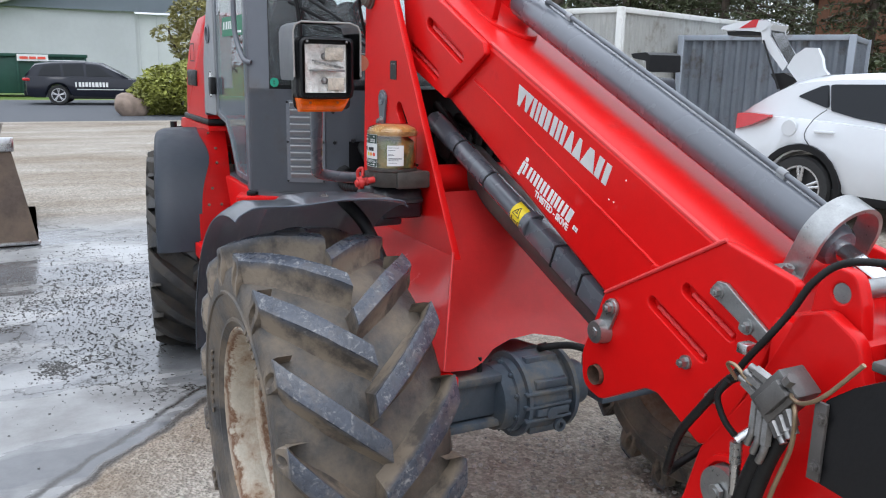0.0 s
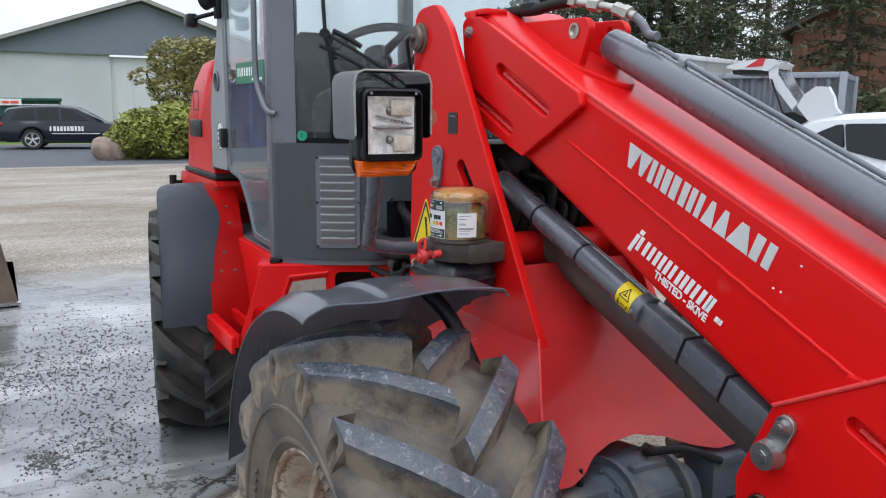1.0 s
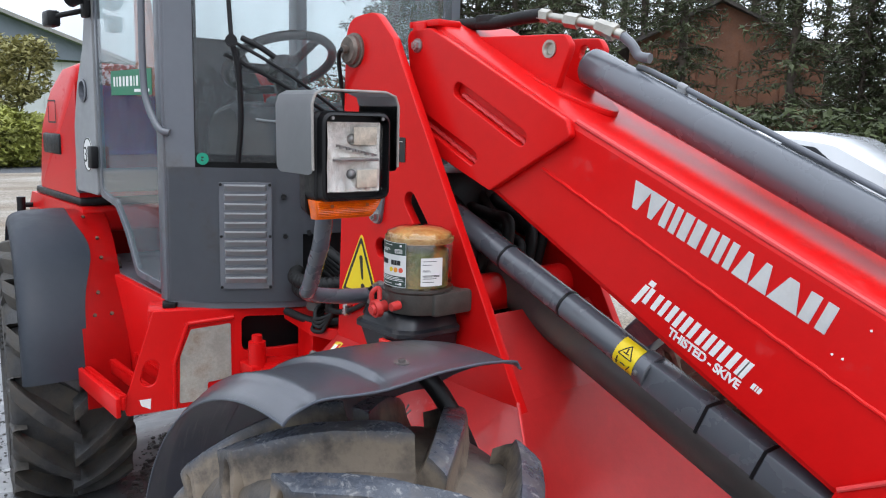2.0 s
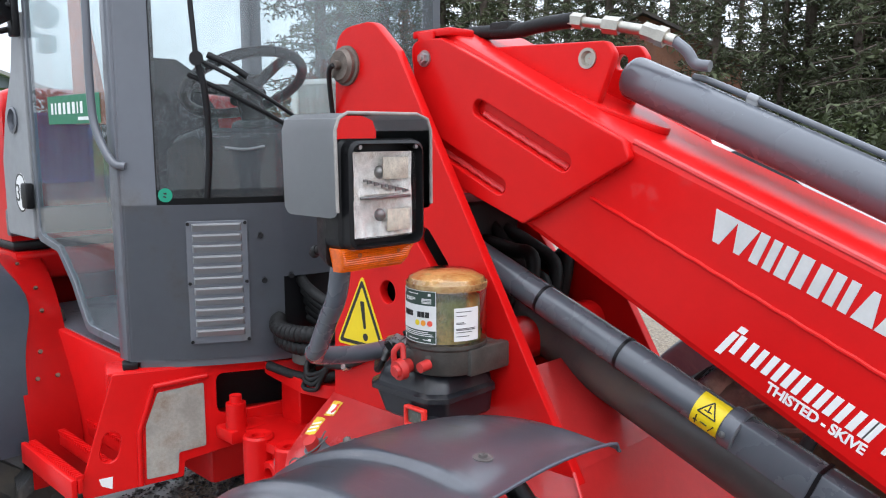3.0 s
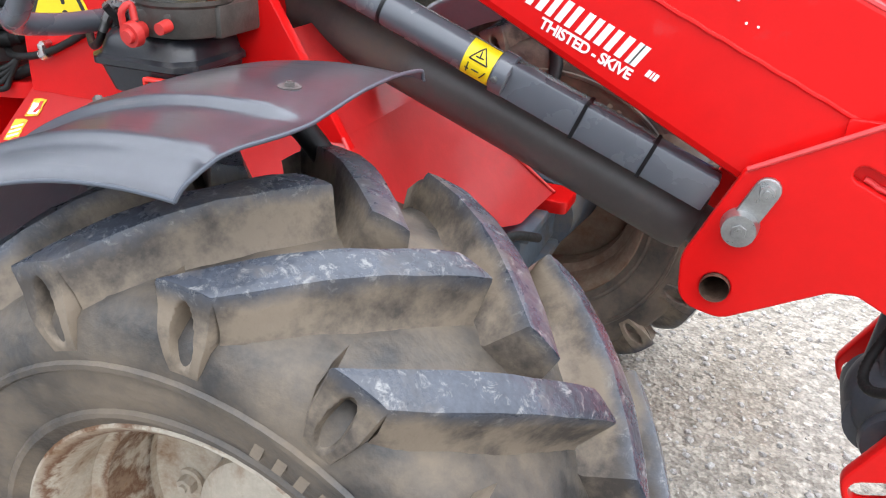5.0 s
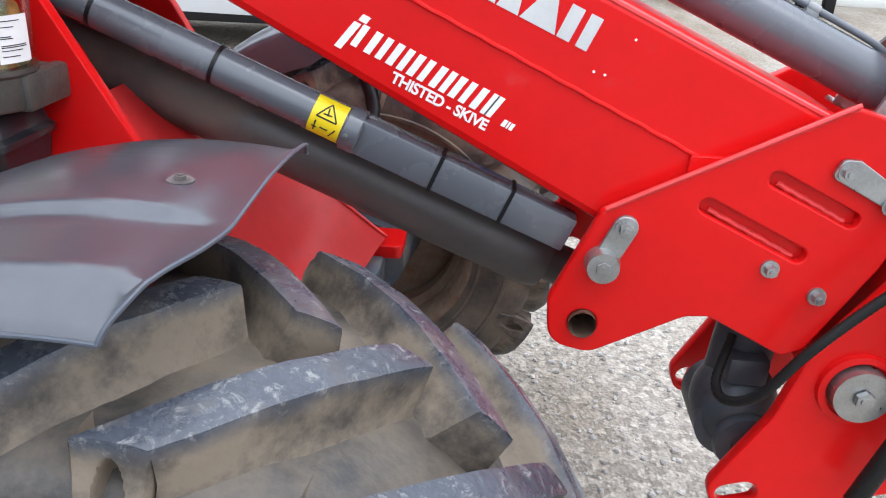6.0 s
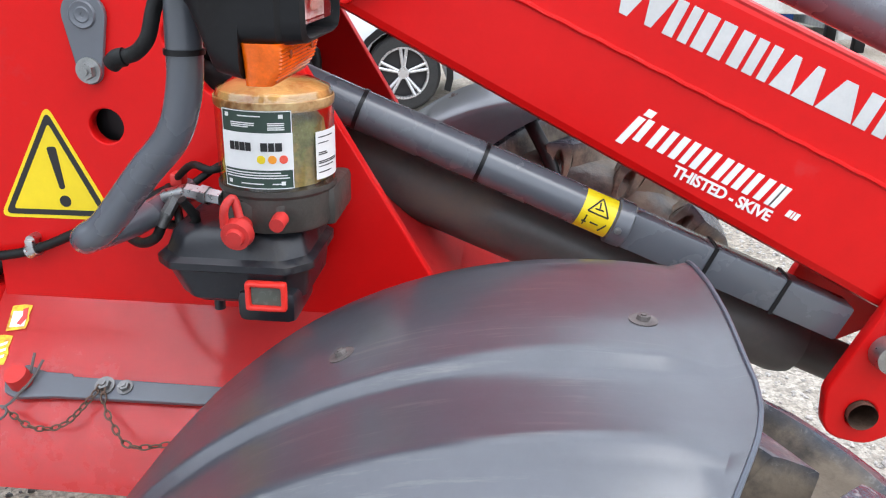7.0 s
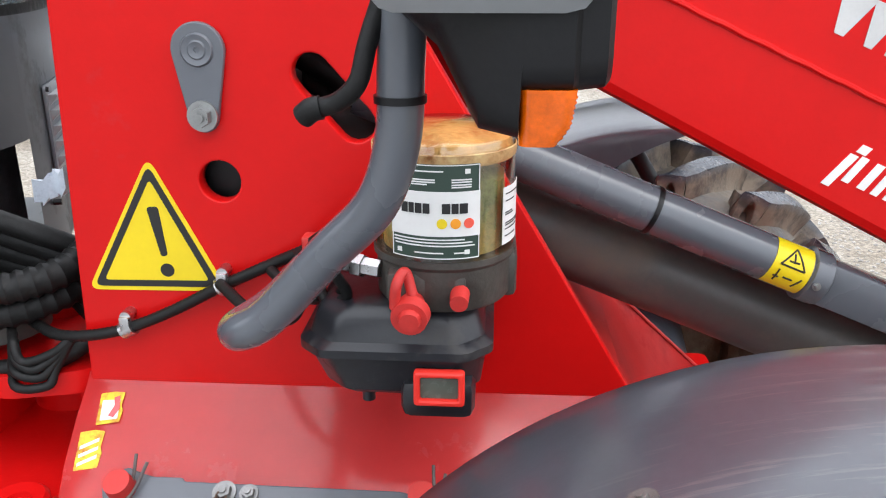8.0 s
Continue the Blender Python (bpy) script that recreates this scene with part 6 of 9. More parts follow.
pieces("cab_pillar", bm, GREY, loader, "grey front cab pillars")
bm = bmesh.new()
add_box(bm, (-3.516, 0.842, 0.958), (-3.464, 0.870, 2.31), 0.004)
part("door_post", bm, GREY, loader)
# window border strip beside the pillar and lower panel border line
bm = bmesh.new()
p = FP[3]
add_box(bm, (p.x - 0.012, p.y, 1.40), (p.x + 0.002, p.y + 0.012, 2.3))
part("window_strip", bm, BLACK, loader)
# louvres
def front_at(y):
    for p, q in zip(FP, FP[1:]):
        if p.y <= y <= q.y:
            f = (y - p.y) / (q.y - p.y)
            return p.lerp(q, f), (q - p).normalized()
    return FP[0], Vector((0, 1, 0))
lp, lt = front_at(1.048)
ln = Vector((lt.y, -lt.x, 0))
LOU = Matrix(((lt.x, 0, ln.x, lp.x), (lt.y, 0, ln.y, lp.y), (0, 1, 0, 1.175), (0, 0, 0, 1)))
q = front_at(1.708)
fn = Vector((q[1].y, -q[1].x, 0))
LOU_FAR = Matrix(((q[1].x, 0, fn.x, q[0].x), (q[1].y, 0, fn.y, q[0].y), (0, 1, 0, 1.170), (0, 0, 0, 1)))
far_vent = sheet("vent_panel", [rounded([(-0.082, -0.090), (0.082, -0.090), (0.082, 0.090), (-0.082, 0.090)], 0.008)], 0.006, LOU_FAR @ Matrix.Translation((0, 0, 0.003)), GREY, loader, 0.001, "short louvred grey vent panel")
for k in range(5):
    bm = bmesh.new()
    loft(bm, [[LOU_FAR @ Vector((x, -0.068 + 0.0296 * k + h, 0.006 + (dd - 0.004) * sc)) for h, dd in ((0.0, 0.004), (0.017, 0.019), (0.021, 0.018), (0.021, 0.004))] for x, sc in ((-0.066, 0.2), (-0.062, 1.0), (0.062, 1.0), (0.066, 0.2))])
    part("slat", bm, GREY_MET, far_vent)
bm = bmesh.new()
for x in (-0.076, 0.076):
    for z in (-0.083, 0.083):
        add_tube(bm, LOU_FAR @ Vector((x, z, 0.005)), LOU_FAR @ Vector((x, z, 0.011)), 0.005, seg=10)
add_tube(bm, LOU_FAR @ Vector((-0.112, -0.125, -0.02)), LOU_FAR @ Vector((-0.112, -0.125, 0.010)), 0.006, seg=10)
pieces("panel_screw", bm, BLACK, far_vent)
vent = sheet("vent_panel", [rounded([(-0.082, -0.172), (0.082, -0.172), (0.082, 0.172), (-0.082, 0.172)], 0.008)], 0.006, LOU @ Matrix.Translation((0, 0, 0.003)), GREY, loader, 0.001, "louvred grey vent panel")
for k in range(11):
    bm = bmesh.new()
    z = -0.148 + 0.0296 * k
    prof = [(0.0, 0.004), (0.017, 0.019), (0.021, 0.018), (0.021, 0.004)]
    rows = []
    for x, s in ((-0.066, 0.2), (-0.062, 1.0), (0.062, 1.0), (0.066, 0.2)):
        rows.append([LOU @ Vector((x, z - 0.004 + h, 0.006 + (d - 0.004) * s)) for h, d in prof])
    loft(bm, rows)
    part("slat", bm, GREY_MET, vent)
bm = bmesh.new()
for x in (-0.076, 0.076):
    for z in (-0.165, 0.0, 0.165):
        add_tube(bm, LOU @ Vector((x, z, 0.005)), LOU @ Vector((x, z, 0.011)), 0.005, seg=10)
for x, z in ((0.118, 0.128), (0.124, 0.0), (0.20, 0.01)):
    add_tube(bm, LOU @ Vector((x, z, -0.03)), LOU @ Vector((x, z, 0.014)), 0.0075, seg=10)
pieces("panel_screw", bm, BLACK, vent)
dp, dt = front_at(0.940)
dn = Vector((dt.y, -dt.x, 0))
DM = Matrix(((dt.x, 0, dn.x, dp.x), (dt.y, 0, dn.y, dp.y), (0, 1, 0, 1.419), (0, 0, 0, 1)))
sheet("inspection_sticker", [circle2(0, 0, 0.019, 24)], 0.001, DM @ Matrix.Translation((0.0, 0, 0.004)), TEAL_STK, loader, 0.0001, "round teal inspection sticker")
blocks("sticker_print", [[(-0.004, 0.002), (0.004, 0.002), (0.004, 0.007), (-0.004, 0.007)], [(-0.006, -0.004), (0.001, -0.008), (0.004, -0.005), (-0.003, -0.001)]], DM @ Matrix.Translation((0.0, 0, 0.0052)), BLACK_STK, loader)
# opening at the panel's lower inner corner, with hoses
bm = bmesh.new()
for k in range(5):
    add_pipe(bm, [(-3.30 + 0.01 * k, 1.30, 1.17 - 0.03 * k), (-3.16, 1.24 + 0.02 * k, 1.15 - 0.035 * k), (-3.05, 1.26 + 0.015 * k, 1.10 - 0.03 * k), (-2.98, 1.30, 1.06 - 0.03 * k), (-2.90, 1.36, 1.05 - 0.03 * k)], 0.016, 12)
pieces("joint_hose", bm, RUBBER_HOSE, loader, "bundle of black hoses at the steering joint")
bm = bmesh.new()
add_pipe(bm, dense([(-3.28, 1.22, 1.06), (-3.18, 1.15, 1.05), (-3.07, 1.15, 1.05), (-2.99, 1.20, 1.06), (-2.97, 1.28, 1.08)], 50), 0.022, 14, 1, 0.08)
add_pipe(bm, dense([(-3.30, 1.24, 1.02), (-3.18, 1.165, 1.012), (-3.07, 1.165, 1.01), (-3.0, 1.22, 1.02), (-2.97, 1.30, 1.04)], 50), 0.022, 14, 1, 0.08)
add_pipe(bm, [(-3.22, 1.14, 0.935), (-3.1, 1.15, 0.93), (-3.0, 1.16, 0.94), (-2.95, 1.2, 0.96)], 0.013)
pieces("corrugated_sleeve", bm, RUBBER_HOSE, loader, "corrugated black cable sleeves")
bm = bmesh.new()
add_tube(bm, (-3.12, 1.24, 0.955), (-3.12, 1.24, 1.02), 0.075, 0.07, 28)
part("joint_motor", bm, DARK, loader)
bm = bmesh.new()
for k in range(4):
    add_pipe(bm, [(-3.06, 1.18, 0.985 - 0.012 * k), (-3.035, 1.14 - 0.005 * k, 0.98 - 0.02 * k), (-3.02 + 0.01 * k, 1.13, 0.955 - 0.012 * k), (-2.98, 1.14, 0.965 - 0.008 * k), (-2.955, 1.15, 0.985)], 0.0065)
pieces("connector_loop", bm, RUBBER_HOSE, loader)
# steering joint castings
bm = bmesh.new()
lid = rounded([(-3.32, 1.17), (-3.05, 1.13), (-2.93, 1.16), (-2.93, 1.62), (-3.05, 1.65), (-3.32, 1.61)], 0.06, 5)
loft(bm, [[(x, y, z) for x, y in lid] for z in (0.895, 0.93)])
add_tube(bm, (-3.10, YC, 0.50), (-3.10, YC, 0.96), 0.07, seg=32)
add_box(bm, (-3.26, 1.20, 0.74), (-3.16, 1.58, 0.895), 0.01)
add_box(bm, (-2.99, 1.20, 0.60), (-2.93, 1.58, 0.90), 0.01)
cast = rounded([(-3.33, 1.13), (-3.20, 1.07), (-3.06, 1.08), (-2.98, 1.12), (-2.95, 1.20), (-2.95, 1.60), (-3.30, 1.60)], 0.035, 5)
for z0, z1, g in ((0.560, 0.600, 0.03), (0.600, 0.735, 0.0), (0.735, 0.760, -0.02)):
    loft(bm, [[(x, y + g, z0) for x, y in cast], [(x, y + g, z1) for x, y in cast]])
for x, y in ((-3.16, 1.06), (-3.03, 1.075)):
    lathe(bm, [(0.018, 0.64), (0.018, 0.768), (0.036, 0.772), (0.042, 0.766), (0.042, 0.62), (0.018, 0.62)], Matrix.Translation((x, y, 0)), 24)
lathe(bm, [(0.020, -0.02), (0.020, 0.035), (0.034, 0.036), (0.038, 0.030), (0.038, -0.02)], Matrix.Translation((-3.10, 1.085, 0.675)) @ Matrix.Rotation(radians(90), 4, "X"), 24)
part("steering_joint", bm, RED, loader, "red cast steering joint")
bm = bmesh.new()
for k in range(5):
    t = 0.5 * k
    loft(bm, [[(-3.085 + 0.009 * k, 1.33 + 0.015 * math.sin(t) + dy, 1.118 + 0.005 * k + 0.008 * math.cos(2.3 * k) + dz) for dy, dz in ((0, 0), (0.02, 0.004), (0.024, 0.03), (0.002, 0.036))],
              [(-3.075 + 0.009 * k, 1.335 + 0.015 * math.sin(t + 0.5) + dy, 1.122 + 0.005 * k + 0.007 * math.sin(1.7 * k) + dz) for dy, dz in ((0, 0), (0.022, 0.002), (0.02, 0.032), (0.0, 0.034))]])
part("cable_wrap", bm, mat("pale_plastic_wrap", (0.62, 0.68, 0.76), 0.3, var=0.1, scale=40), loader, "crumpled pale plastic wrap on the cables")
bm = bmesh.new()
for (x, y, z) in ((-3.272, 1.06, 0.775),):
    add_tube(bm, (x, y, z - 0.05), (x, y, z + 0.06), 0.030, 0.028, 24)
    add_tube(bm, (x, y, z + 0.035), (x, y, z + 0.082), 0.019, 0.017, 20)
    add_box(bm, (x - 0.06, y - 0.035, z - 0.05), (x + 0.03, y + 0.09, z - 0.012), 0.008)
pieces("steering_pin", bm, RED, loader, "red steering cylinder pins")
bm = bmesh.new()
add_tube(bm, (-3.07, 1.07, 0.71), (-3.005, 1.11, 0.73), 0.036, seg=24)
part("steering_cylinder", bm, GREY_CYL, loader)

# rear frame bulkhead below the cab
BM = Matrix(((0.365, 0, 0.931, -3.478), (0.931, 0, -0.365, 0.735), (0, 1, 0, 0), (0, 0, 0, 1)))
bo = rounded([(0.062, 0.935), (0.66, 0.935), (0.66, 0.70), (0.50, 0.70), (0.40, 0.69), (0.24, 0.66), (0.235, 0.615), (-0.028, 0.592), (-0.035, 0.63)], [0.01, 0, 0, 0.01, 0.02, 0.01, 0.01, 0.012, 0.012])
bh = [rounded([(0.335, 0.785), (0.54, 0.80), (0.54, 0.90), (0.335, 0.905)], 0.025), slot2(0.042, 0.712, 0.052, 0.752, 0.024)]
sheet("bulkhead", [bo, *bh], 0.016, BM, RED, loader, 0.003, "red bulkhead plate under the cab with openings")
sheet("pale_cover", [rounded([(0.175, 0.87), (0.30, 0.885), (0.30, 0.70), (0.225, 0.69), (0.22, 0.63), (0.135, 0.625), (0.14, 0.78)], 0.006)], 0.006, BM @ Matrix.Translation((0, 0, 0.010)), PALE, loader, 0.001, "bare pale plate set in the bulkhead")
bm = bmesh.new()
for (a0, b0) in (((0.165, 0.89), (0.31, 0.905)), ((0.165, 0.89), (0.122, 0.76)), ((0.122, 0.76), (0.12, 0.61))):
    add_tube(bm, BM @ Vector((*a0, 0.012)), BM @ Vector((*b0, 0.012)), 0.008, seg=10)
pieces("bulkhead_bead", bm, RED, loader)
# black plates added as the shade behind the bulkhead's openings
bm = bmesh.new()
add_box(bm, (0.30, 0.76, -0.14), (0.60, 0.93, -0.12), 0, BM)
add_box(bm, (-0.02, 0.60, -0.5), (0.0, 0.92, -0.45), 0, BM)
pieces("engine_bay_panel", bm, BLACK, loader)
sheet("torn_white_sticker", [[(0.018, 0.625), (0.045, 0.612), (0.048, 0.648), (0.012, 0.645)]], 0.001, BM @ Matrix.Translation((0, 0, 0.0088)), WHITE_STK, loader, 0.0001)
bm = bmesh.new()
add_box(bm, (0.0, -0.0, -0.13), (0.62, 0.012, 0.0), 0.003, BM @ Matrix.Translation((0.05, 0.925, 0)))
add_box(bm, (0.045, 0.875, -0.14), (0.16, 0.935, -0.008), 0.006, BM)
pieces("cab_support", bm, RED, loader)
bm = bmesh.new()
add_box(bm, (0.09, 0.936, -0.06), (0.13, 0.956, -0.015), 0.004, BM)
add_box(bm, (0.5, 0.936, -0.06), (0.54, 0.956, -0.015), 0.004, BM)
pieces("rubber_mount", bm, BLACK, loader)
# steps between the bulkhead and the rear fender
for k, (dy, dz) in enumerate(((0.0, 0.0), (0.085, 0.012), (0.17, 0.024))):
    bm = bmesh.new()
    x0, x1, y0, z0 = -3.83, -3.455, 0.685 + dy, 0.655 + dz
    add_box(bm, (x0, y0, z0 - 0.03), (x1, y0 + 0.012, z0 + 0.01), 0.002)
    n = 26
    for i in range(n):
        xx = x0 + (x1 - x0) * (i + 0.5) / n
        add_box(bm, (xx - 0.0045, y0 - 0.004, z0 + 0.008), (xx + 0.0045, y0 + 0.016, z0 + 0.019))
    part("step_bar", bm, RED, loader, "red serrated step bar")
bm = bmesh.new()
add_box(bm, (-3.86, 0.668, 0.60), (-3.46, 0.684, 0.665), 0.004)
pieces("step_frame", bm, RED, loader)
# rear fenders: grey outer strip, red inner part
def rear_fender(s):
    def yy(y, x=RX):
        return y - 0.167 * (x - RX) if s > 0 else 2 * YC - y
    bm = bmesh.new()
    fr = [(0.598, 0.565), (0.600, 0.585), (0.607, 0.602), (0.624, 0.614), (0.650, 0.621), (0.70, 0.626), (0.80, 0.626), (0.815, 0.626)]
    rows = []
    NT = 36
    for i in range(NT + 1):
        th = 82 - 148 * i / NT
        rows.append([bm.verts.new((RX + r * math.sin(radians(th)), yy(y + (0.050 * math.exp(-((th - 36) / 15) ** 2) if y > 0.79 else 0), RX + r * math.sin(radians(th))), AXLE_Z + r * math.cos(radians(th)))) for y, r in fr])
    for a0, b0 in zip(rows, rows[1:]):
        for k in range(len(fr) - 1):
            bm.faces.new((a0[k], a0[k + 1], b0[k + 1], b0[k]))
    bmesh.ops.solidify(bm, geom=bm.faces[:], thickness=0.005)
    f = part("rear_fender", bm, FENDER_REAR, loader, "grey plastic rear fender edge on a red fender")
    bm = bmesh.new()
    rows = []
    for i in range(NT + 1):
        th = 92 - 158 * i / NT
        rr = 0.62 + (0.03 if th > 60 else 0) * (th - 60) / 30
        rows.append([bm.verts.new((RX + rr * math.sin(radians(th)), yy(y, RX + rr * math.sin(radians(th))), AXLE_Z + rr * math.cos(radians(th)))) for y in (0.802, 0.82, 0.86, 0.96)])
    for a0, b0 in zip(rows, rows[1:]):
        for k in range(3):
            bm.faces.new((a0[k], a0[k + 1], b0[k + 1], b0[k]))
    bmesh.ops.solidify(bm, geom=bm.faces[:], thickness=0.012)
    part("fender_body", bm, RED, f, "red steel fender body")
    bm = bmesh.new()
    for th, y in ((14, 0.87), (30, 0.90), (40, 0.90), (54, 0.87), (62, 0.85), (62, 0.91), (74, 0.86), (74, 0.91)):
        c = Vector((RX + 0.622 * math.sin(radians(th)), yy(y, RX + 0.622 * math.sin(radians(th))), AXLE_Z + 0.622 * math.cos(radians(th))))
        add_tube(bm, c, c + Vector((math.sin(radians(th)), 0, math.cos(radians(th)))) * 0.006, 0.007, seg=10)
    pieces("fender_rivet", bm, RUST, f)
rear_fender(1)
rear_fender(-1)
bm = bmesh.new()
add_box(bm, (-4.85, 1.10, 0.50), (-3.50, 1.68, 0.66), 0.02)
add_box(bm, (-5.75, 1.00, 0.45), (-4.85, 1.78, 1.15), 0.03)
add_box(bm, (-4.95, 0.86, 0.60), (-3.52, 0.93, 0.95), 0.01)
pieces("rear_frame", bm, RED, loader)
bm = bmesh.new()
add_tube(bm, (RX, 0.62, AXLE_Z), (RX, 2 * YC - 0.62, AXLE_Z), 0.09, seg=24)
part("rear_axle", bm, AXLE, loader)

# door with its glass, posts and handle
CY = 0.862
door_o = rounded([(-4.17, 1.235), (-4.17, 2.28), (-3.520, 2.28), (-3.520, 0.975), (-3.80, 0.985), (-3.90, 1.12), (-4.00, 1.21)], [0.03, 0.03, 0.03, 0.03, 0.05, 0.05, 0.05])
door_i = rounded([(-4.148, 1.258), (-4.148, 2.25), (-3.545, 2.25), (-3.545, 1.00), (-3.785, 1.008), (-3.882, 1.138), (-3.99, 1.23)], [0.03, 0.03, 0.03, 0.03, 0.05, 0.05, 0.05])
door = plate("cab_door", door_o, CY, CY + 0.018, GREY, loader, [door_i], 0.002, "glazed cab door with stickers and a grab handle")
plate("door_glass", door_i, CY + 0.004, CY + 0.010, GLASS, door, (), 0.0004, "clear door glass")
plate("hinge_panel", rounded([(-4.46, 1.235), (-4.46, 1.50), (-4.40, 1.66), (-4.31, 1.80), (-4.255, 1.98), (-4.185, 1.98), (-4.185, 1.235)], [0.03, 0.1, 0.05, 0.05, 0.02, 0.01, 0.02]), CY - 0.004, CY + 0.03, GREY_MET, loader, [circle2(-4.315, 1.635, 0.036)], 0.004, "grey hinge panel behind the door")
bm = bmesh.new()
lathe(bm, [(0.044, 0.0), (0.047, 0.006), (0.037, 0.008), (0.034, -0.01), (0.001, -0.012)], Matrix.Translation((-4.315, CY - 0.004, 1.635)) @ Matrix.Rotation(radians(90), 4, "X"), 28)
part("door_lock_ring", bm, GREY, loader)
sheet("speed_sticker", [slot2(-4.29, 1.375, -4.29, 1.40, 0.055, 14)], 0.001, Matrix.Translation((0, CY - 0.0046, 0)) @ XZ, WHITE_STK, loader, 0.0001, "white speed limit sticker with a black rim")
sheet("speed_rim", [slot2(-4.29, 1.375, -4.29, 1.40, 0.054, 14), slot2(-4.29, 1.375, -4.29, 1.40, 0.048, 14)], 0.001, Matrix.Translation((0, CY - 0.0052, 0)) @ XZ, BLACK_STK, loader, 0.0001)
words("speed_number", "30", 0.085, Matrix.Translation((-4.338, CY - 0.0056, 1.358)) @ XZ, BLACK_STK, loader)
bm = bmesh.new()
add_box(bm, (-4.215, CY - 0.03, 1.34), (-4.165, CY - 0.002, 1.425), 0.006)
part("door_catch", bm, BLACK, door)
sheet("auction_sticker", [[(-4.00, 1.615), (-3.60, 1.615), (-3.60, 1.70), (-4.00, 1.70)]], 0.001, Matrix.Translation((0, CY + 0.002, 0)) @ XZ, GREEN_STK, door, 0.0001, "green advertising sticker with white mark bars")
bars("sticker_mark", [0.016, -0.012, 0.012, -0.012, 0.022, -0.012, 0.018, -0.012, 0.022, -0.012, 0.02, -0.012, 0.008, -0.012, 0.018], 0.034, 0.004, Matrix.Translation((-3.97, CY + 0.0010, 1.645)) @ XZ, WHITE_STK, door, 0.0006)
bars("sticker_line", [0.14], 0.010, 0, Matrix.Translation((-3.76, CY + 0.0010, 1.625)) @ XZ, WHITE_STK, door, 0.0006)
bm = bmesh.new()
add_pipe(bm, [(-3.53, CY - 0.01, 2.02), (-3.53, CY - 0.045, 1.99), (-3.53, CY - 0.05, 1.86), (-3.53, CY - 0.05, 1.66), (-3.51, CY - 0.045, 1.58), (-3.465, CY - 0.03, 1.51), (-3.445, CY - 0.005, 1.498)], 0.011, 14)
part("grab_handle", bm, GREY, loader, "grey bent grab handle")
bm = bmesh.new()
add_box(bm, (-3.525, CY - 0.012, 0.955), (-3.455, CY + 0.05, 2.32), 0.012)
part("cab_post", bm, GREY, loader, "grey cab corner post")
bm = bmesh.new()
add_box(bm, (-4.50, CY, 1.98), (-4.42, CY + 0.06, 2.32), 0.01)
part("cab_post", bm, GREY, loader, "grey cab corner post")
bm = bmesh.new()
add_box(bm, (-4.50, 2 * YC - CY - 0.06, 0.95), (-4.42, 2 * YC - CY, 2.32), 0.01)
part("cab_post", bm, GREY, loader, "grey cab corner post")
bm = bmesh.new()
add_box(bm, (-4.50, CY, 1.22), (-4.46, 2 * YC - CY, 1.32), 0.01)
part("cab_crossbar", bm, GREY, loader, "grey rear crossbar of the cab")
bm = bmesh.new()
ro = [(p.x + 0.06, p.y) for p in FP] + [(-4.55, 2 * YC - CY + 0.02), (-4.55, CY - 0.02)]
loft(bm, [[(x, y, 2.30) for x, y in ro], [(x, y, 2.36) for x, y in ro], [(x * 0.96 - 0.15, YC + (y - YC) * 0.9, 2.44) for x, y in ro]])
part("cab_roof", bm, GREY_MET, loader)
for nm, x0, y0, x1, y1 in (("rear_window", -4.485, CY + 0.06, -4.48, 2 * YC - CY - 0.06), ):
    bm = bmesh.new()
    add_box(bm, (x0, y0, 1.32), (x1, y1, 2.30))
    part(nm, bm, GLASS, loader)
bm = bmesh.new()
loft(bm, [[(-3.40, 1.955, z), (-4.45, 1.912, z), (-4.45, 1.906, z), (-3.40, 1.949, z)] for z in (1.22, 2.30)])
part("left_window", bm, GLASS, loader)
bm = bmesh.new()
fl = [(p.x - 0.012, p.y) for p in FP[1:-1]] + [(-4.46, 2 * YC - CY - 0.03), (-4.46, CY + 0.03)]
loft(bm, [[(x, y, 0.935) for x, y in fl], [(x, y, 0.955) for x, y in fl]])
part("cab_floor", bm, GREY, loader)
# made black and tall on purpose, to darken the view through the windscreen
bm = bmesh.new()
add_box(bm, (-4.45, 2 * YC - CY - 0.03, 0.955), (-3.5, 2 * YC - CY, 1.50), 0.01)
part("left_door_panel", bm, BLACK, loader, "black inner panel of the far cab door, raised to darken the cab")
bm = bmesh.new()
add_box(bm, (-4.25, 1.66, 0.955), (-3.62, 1.86, 1.42), 0.04)
part("side_console", bm, BLACK, loader, "black control console in the cab")
# mirrors and work lamp on the door's rear edge
bm = bmesh.new()
add_pipe(bm, [(-4.23, CY - 0.01, 1.93), (-4.26, CY - 0.08, 1.91), (-4.29, CY - 0.11, 1.90)], 0.010)
add_box(bm, (-4.35, CY - 0.135, 1.865), (-4.27, CY - 0.085, 1.925), 0.012)
add_pipe(bm, [(-4.19, CY - 0.01, 2.0), (-4.19, CY - 0.05, 1.99), (-4.185, CY - 0.06, 1.95)], 0.012)
add_tube(bm, (-4.20, CY - 0.075, 1.975), (-4.17, CY - 0.05, 1.985), 0.045, 0.04, 24)
add_box(bm, (-4.225, CY - 0.03, 1.90), (-4.175, CY - 0.005, 2.05), 0.006)
pieces("mirror_bracket", bm, BLACK, loader, "black mirror joint and lamp bracket")
# wiper, steering wheel, seat and inside of the cab
def on_screen(y, z, out=0.0):
    p, t = front_at(y)
    n = Vector((t.y, -t.x, 0))
    return Vector((p.x, p.y, z)) + n * out
bm = bmesh.new()
piv = on_screen(1.02, 1.78, 0.035)
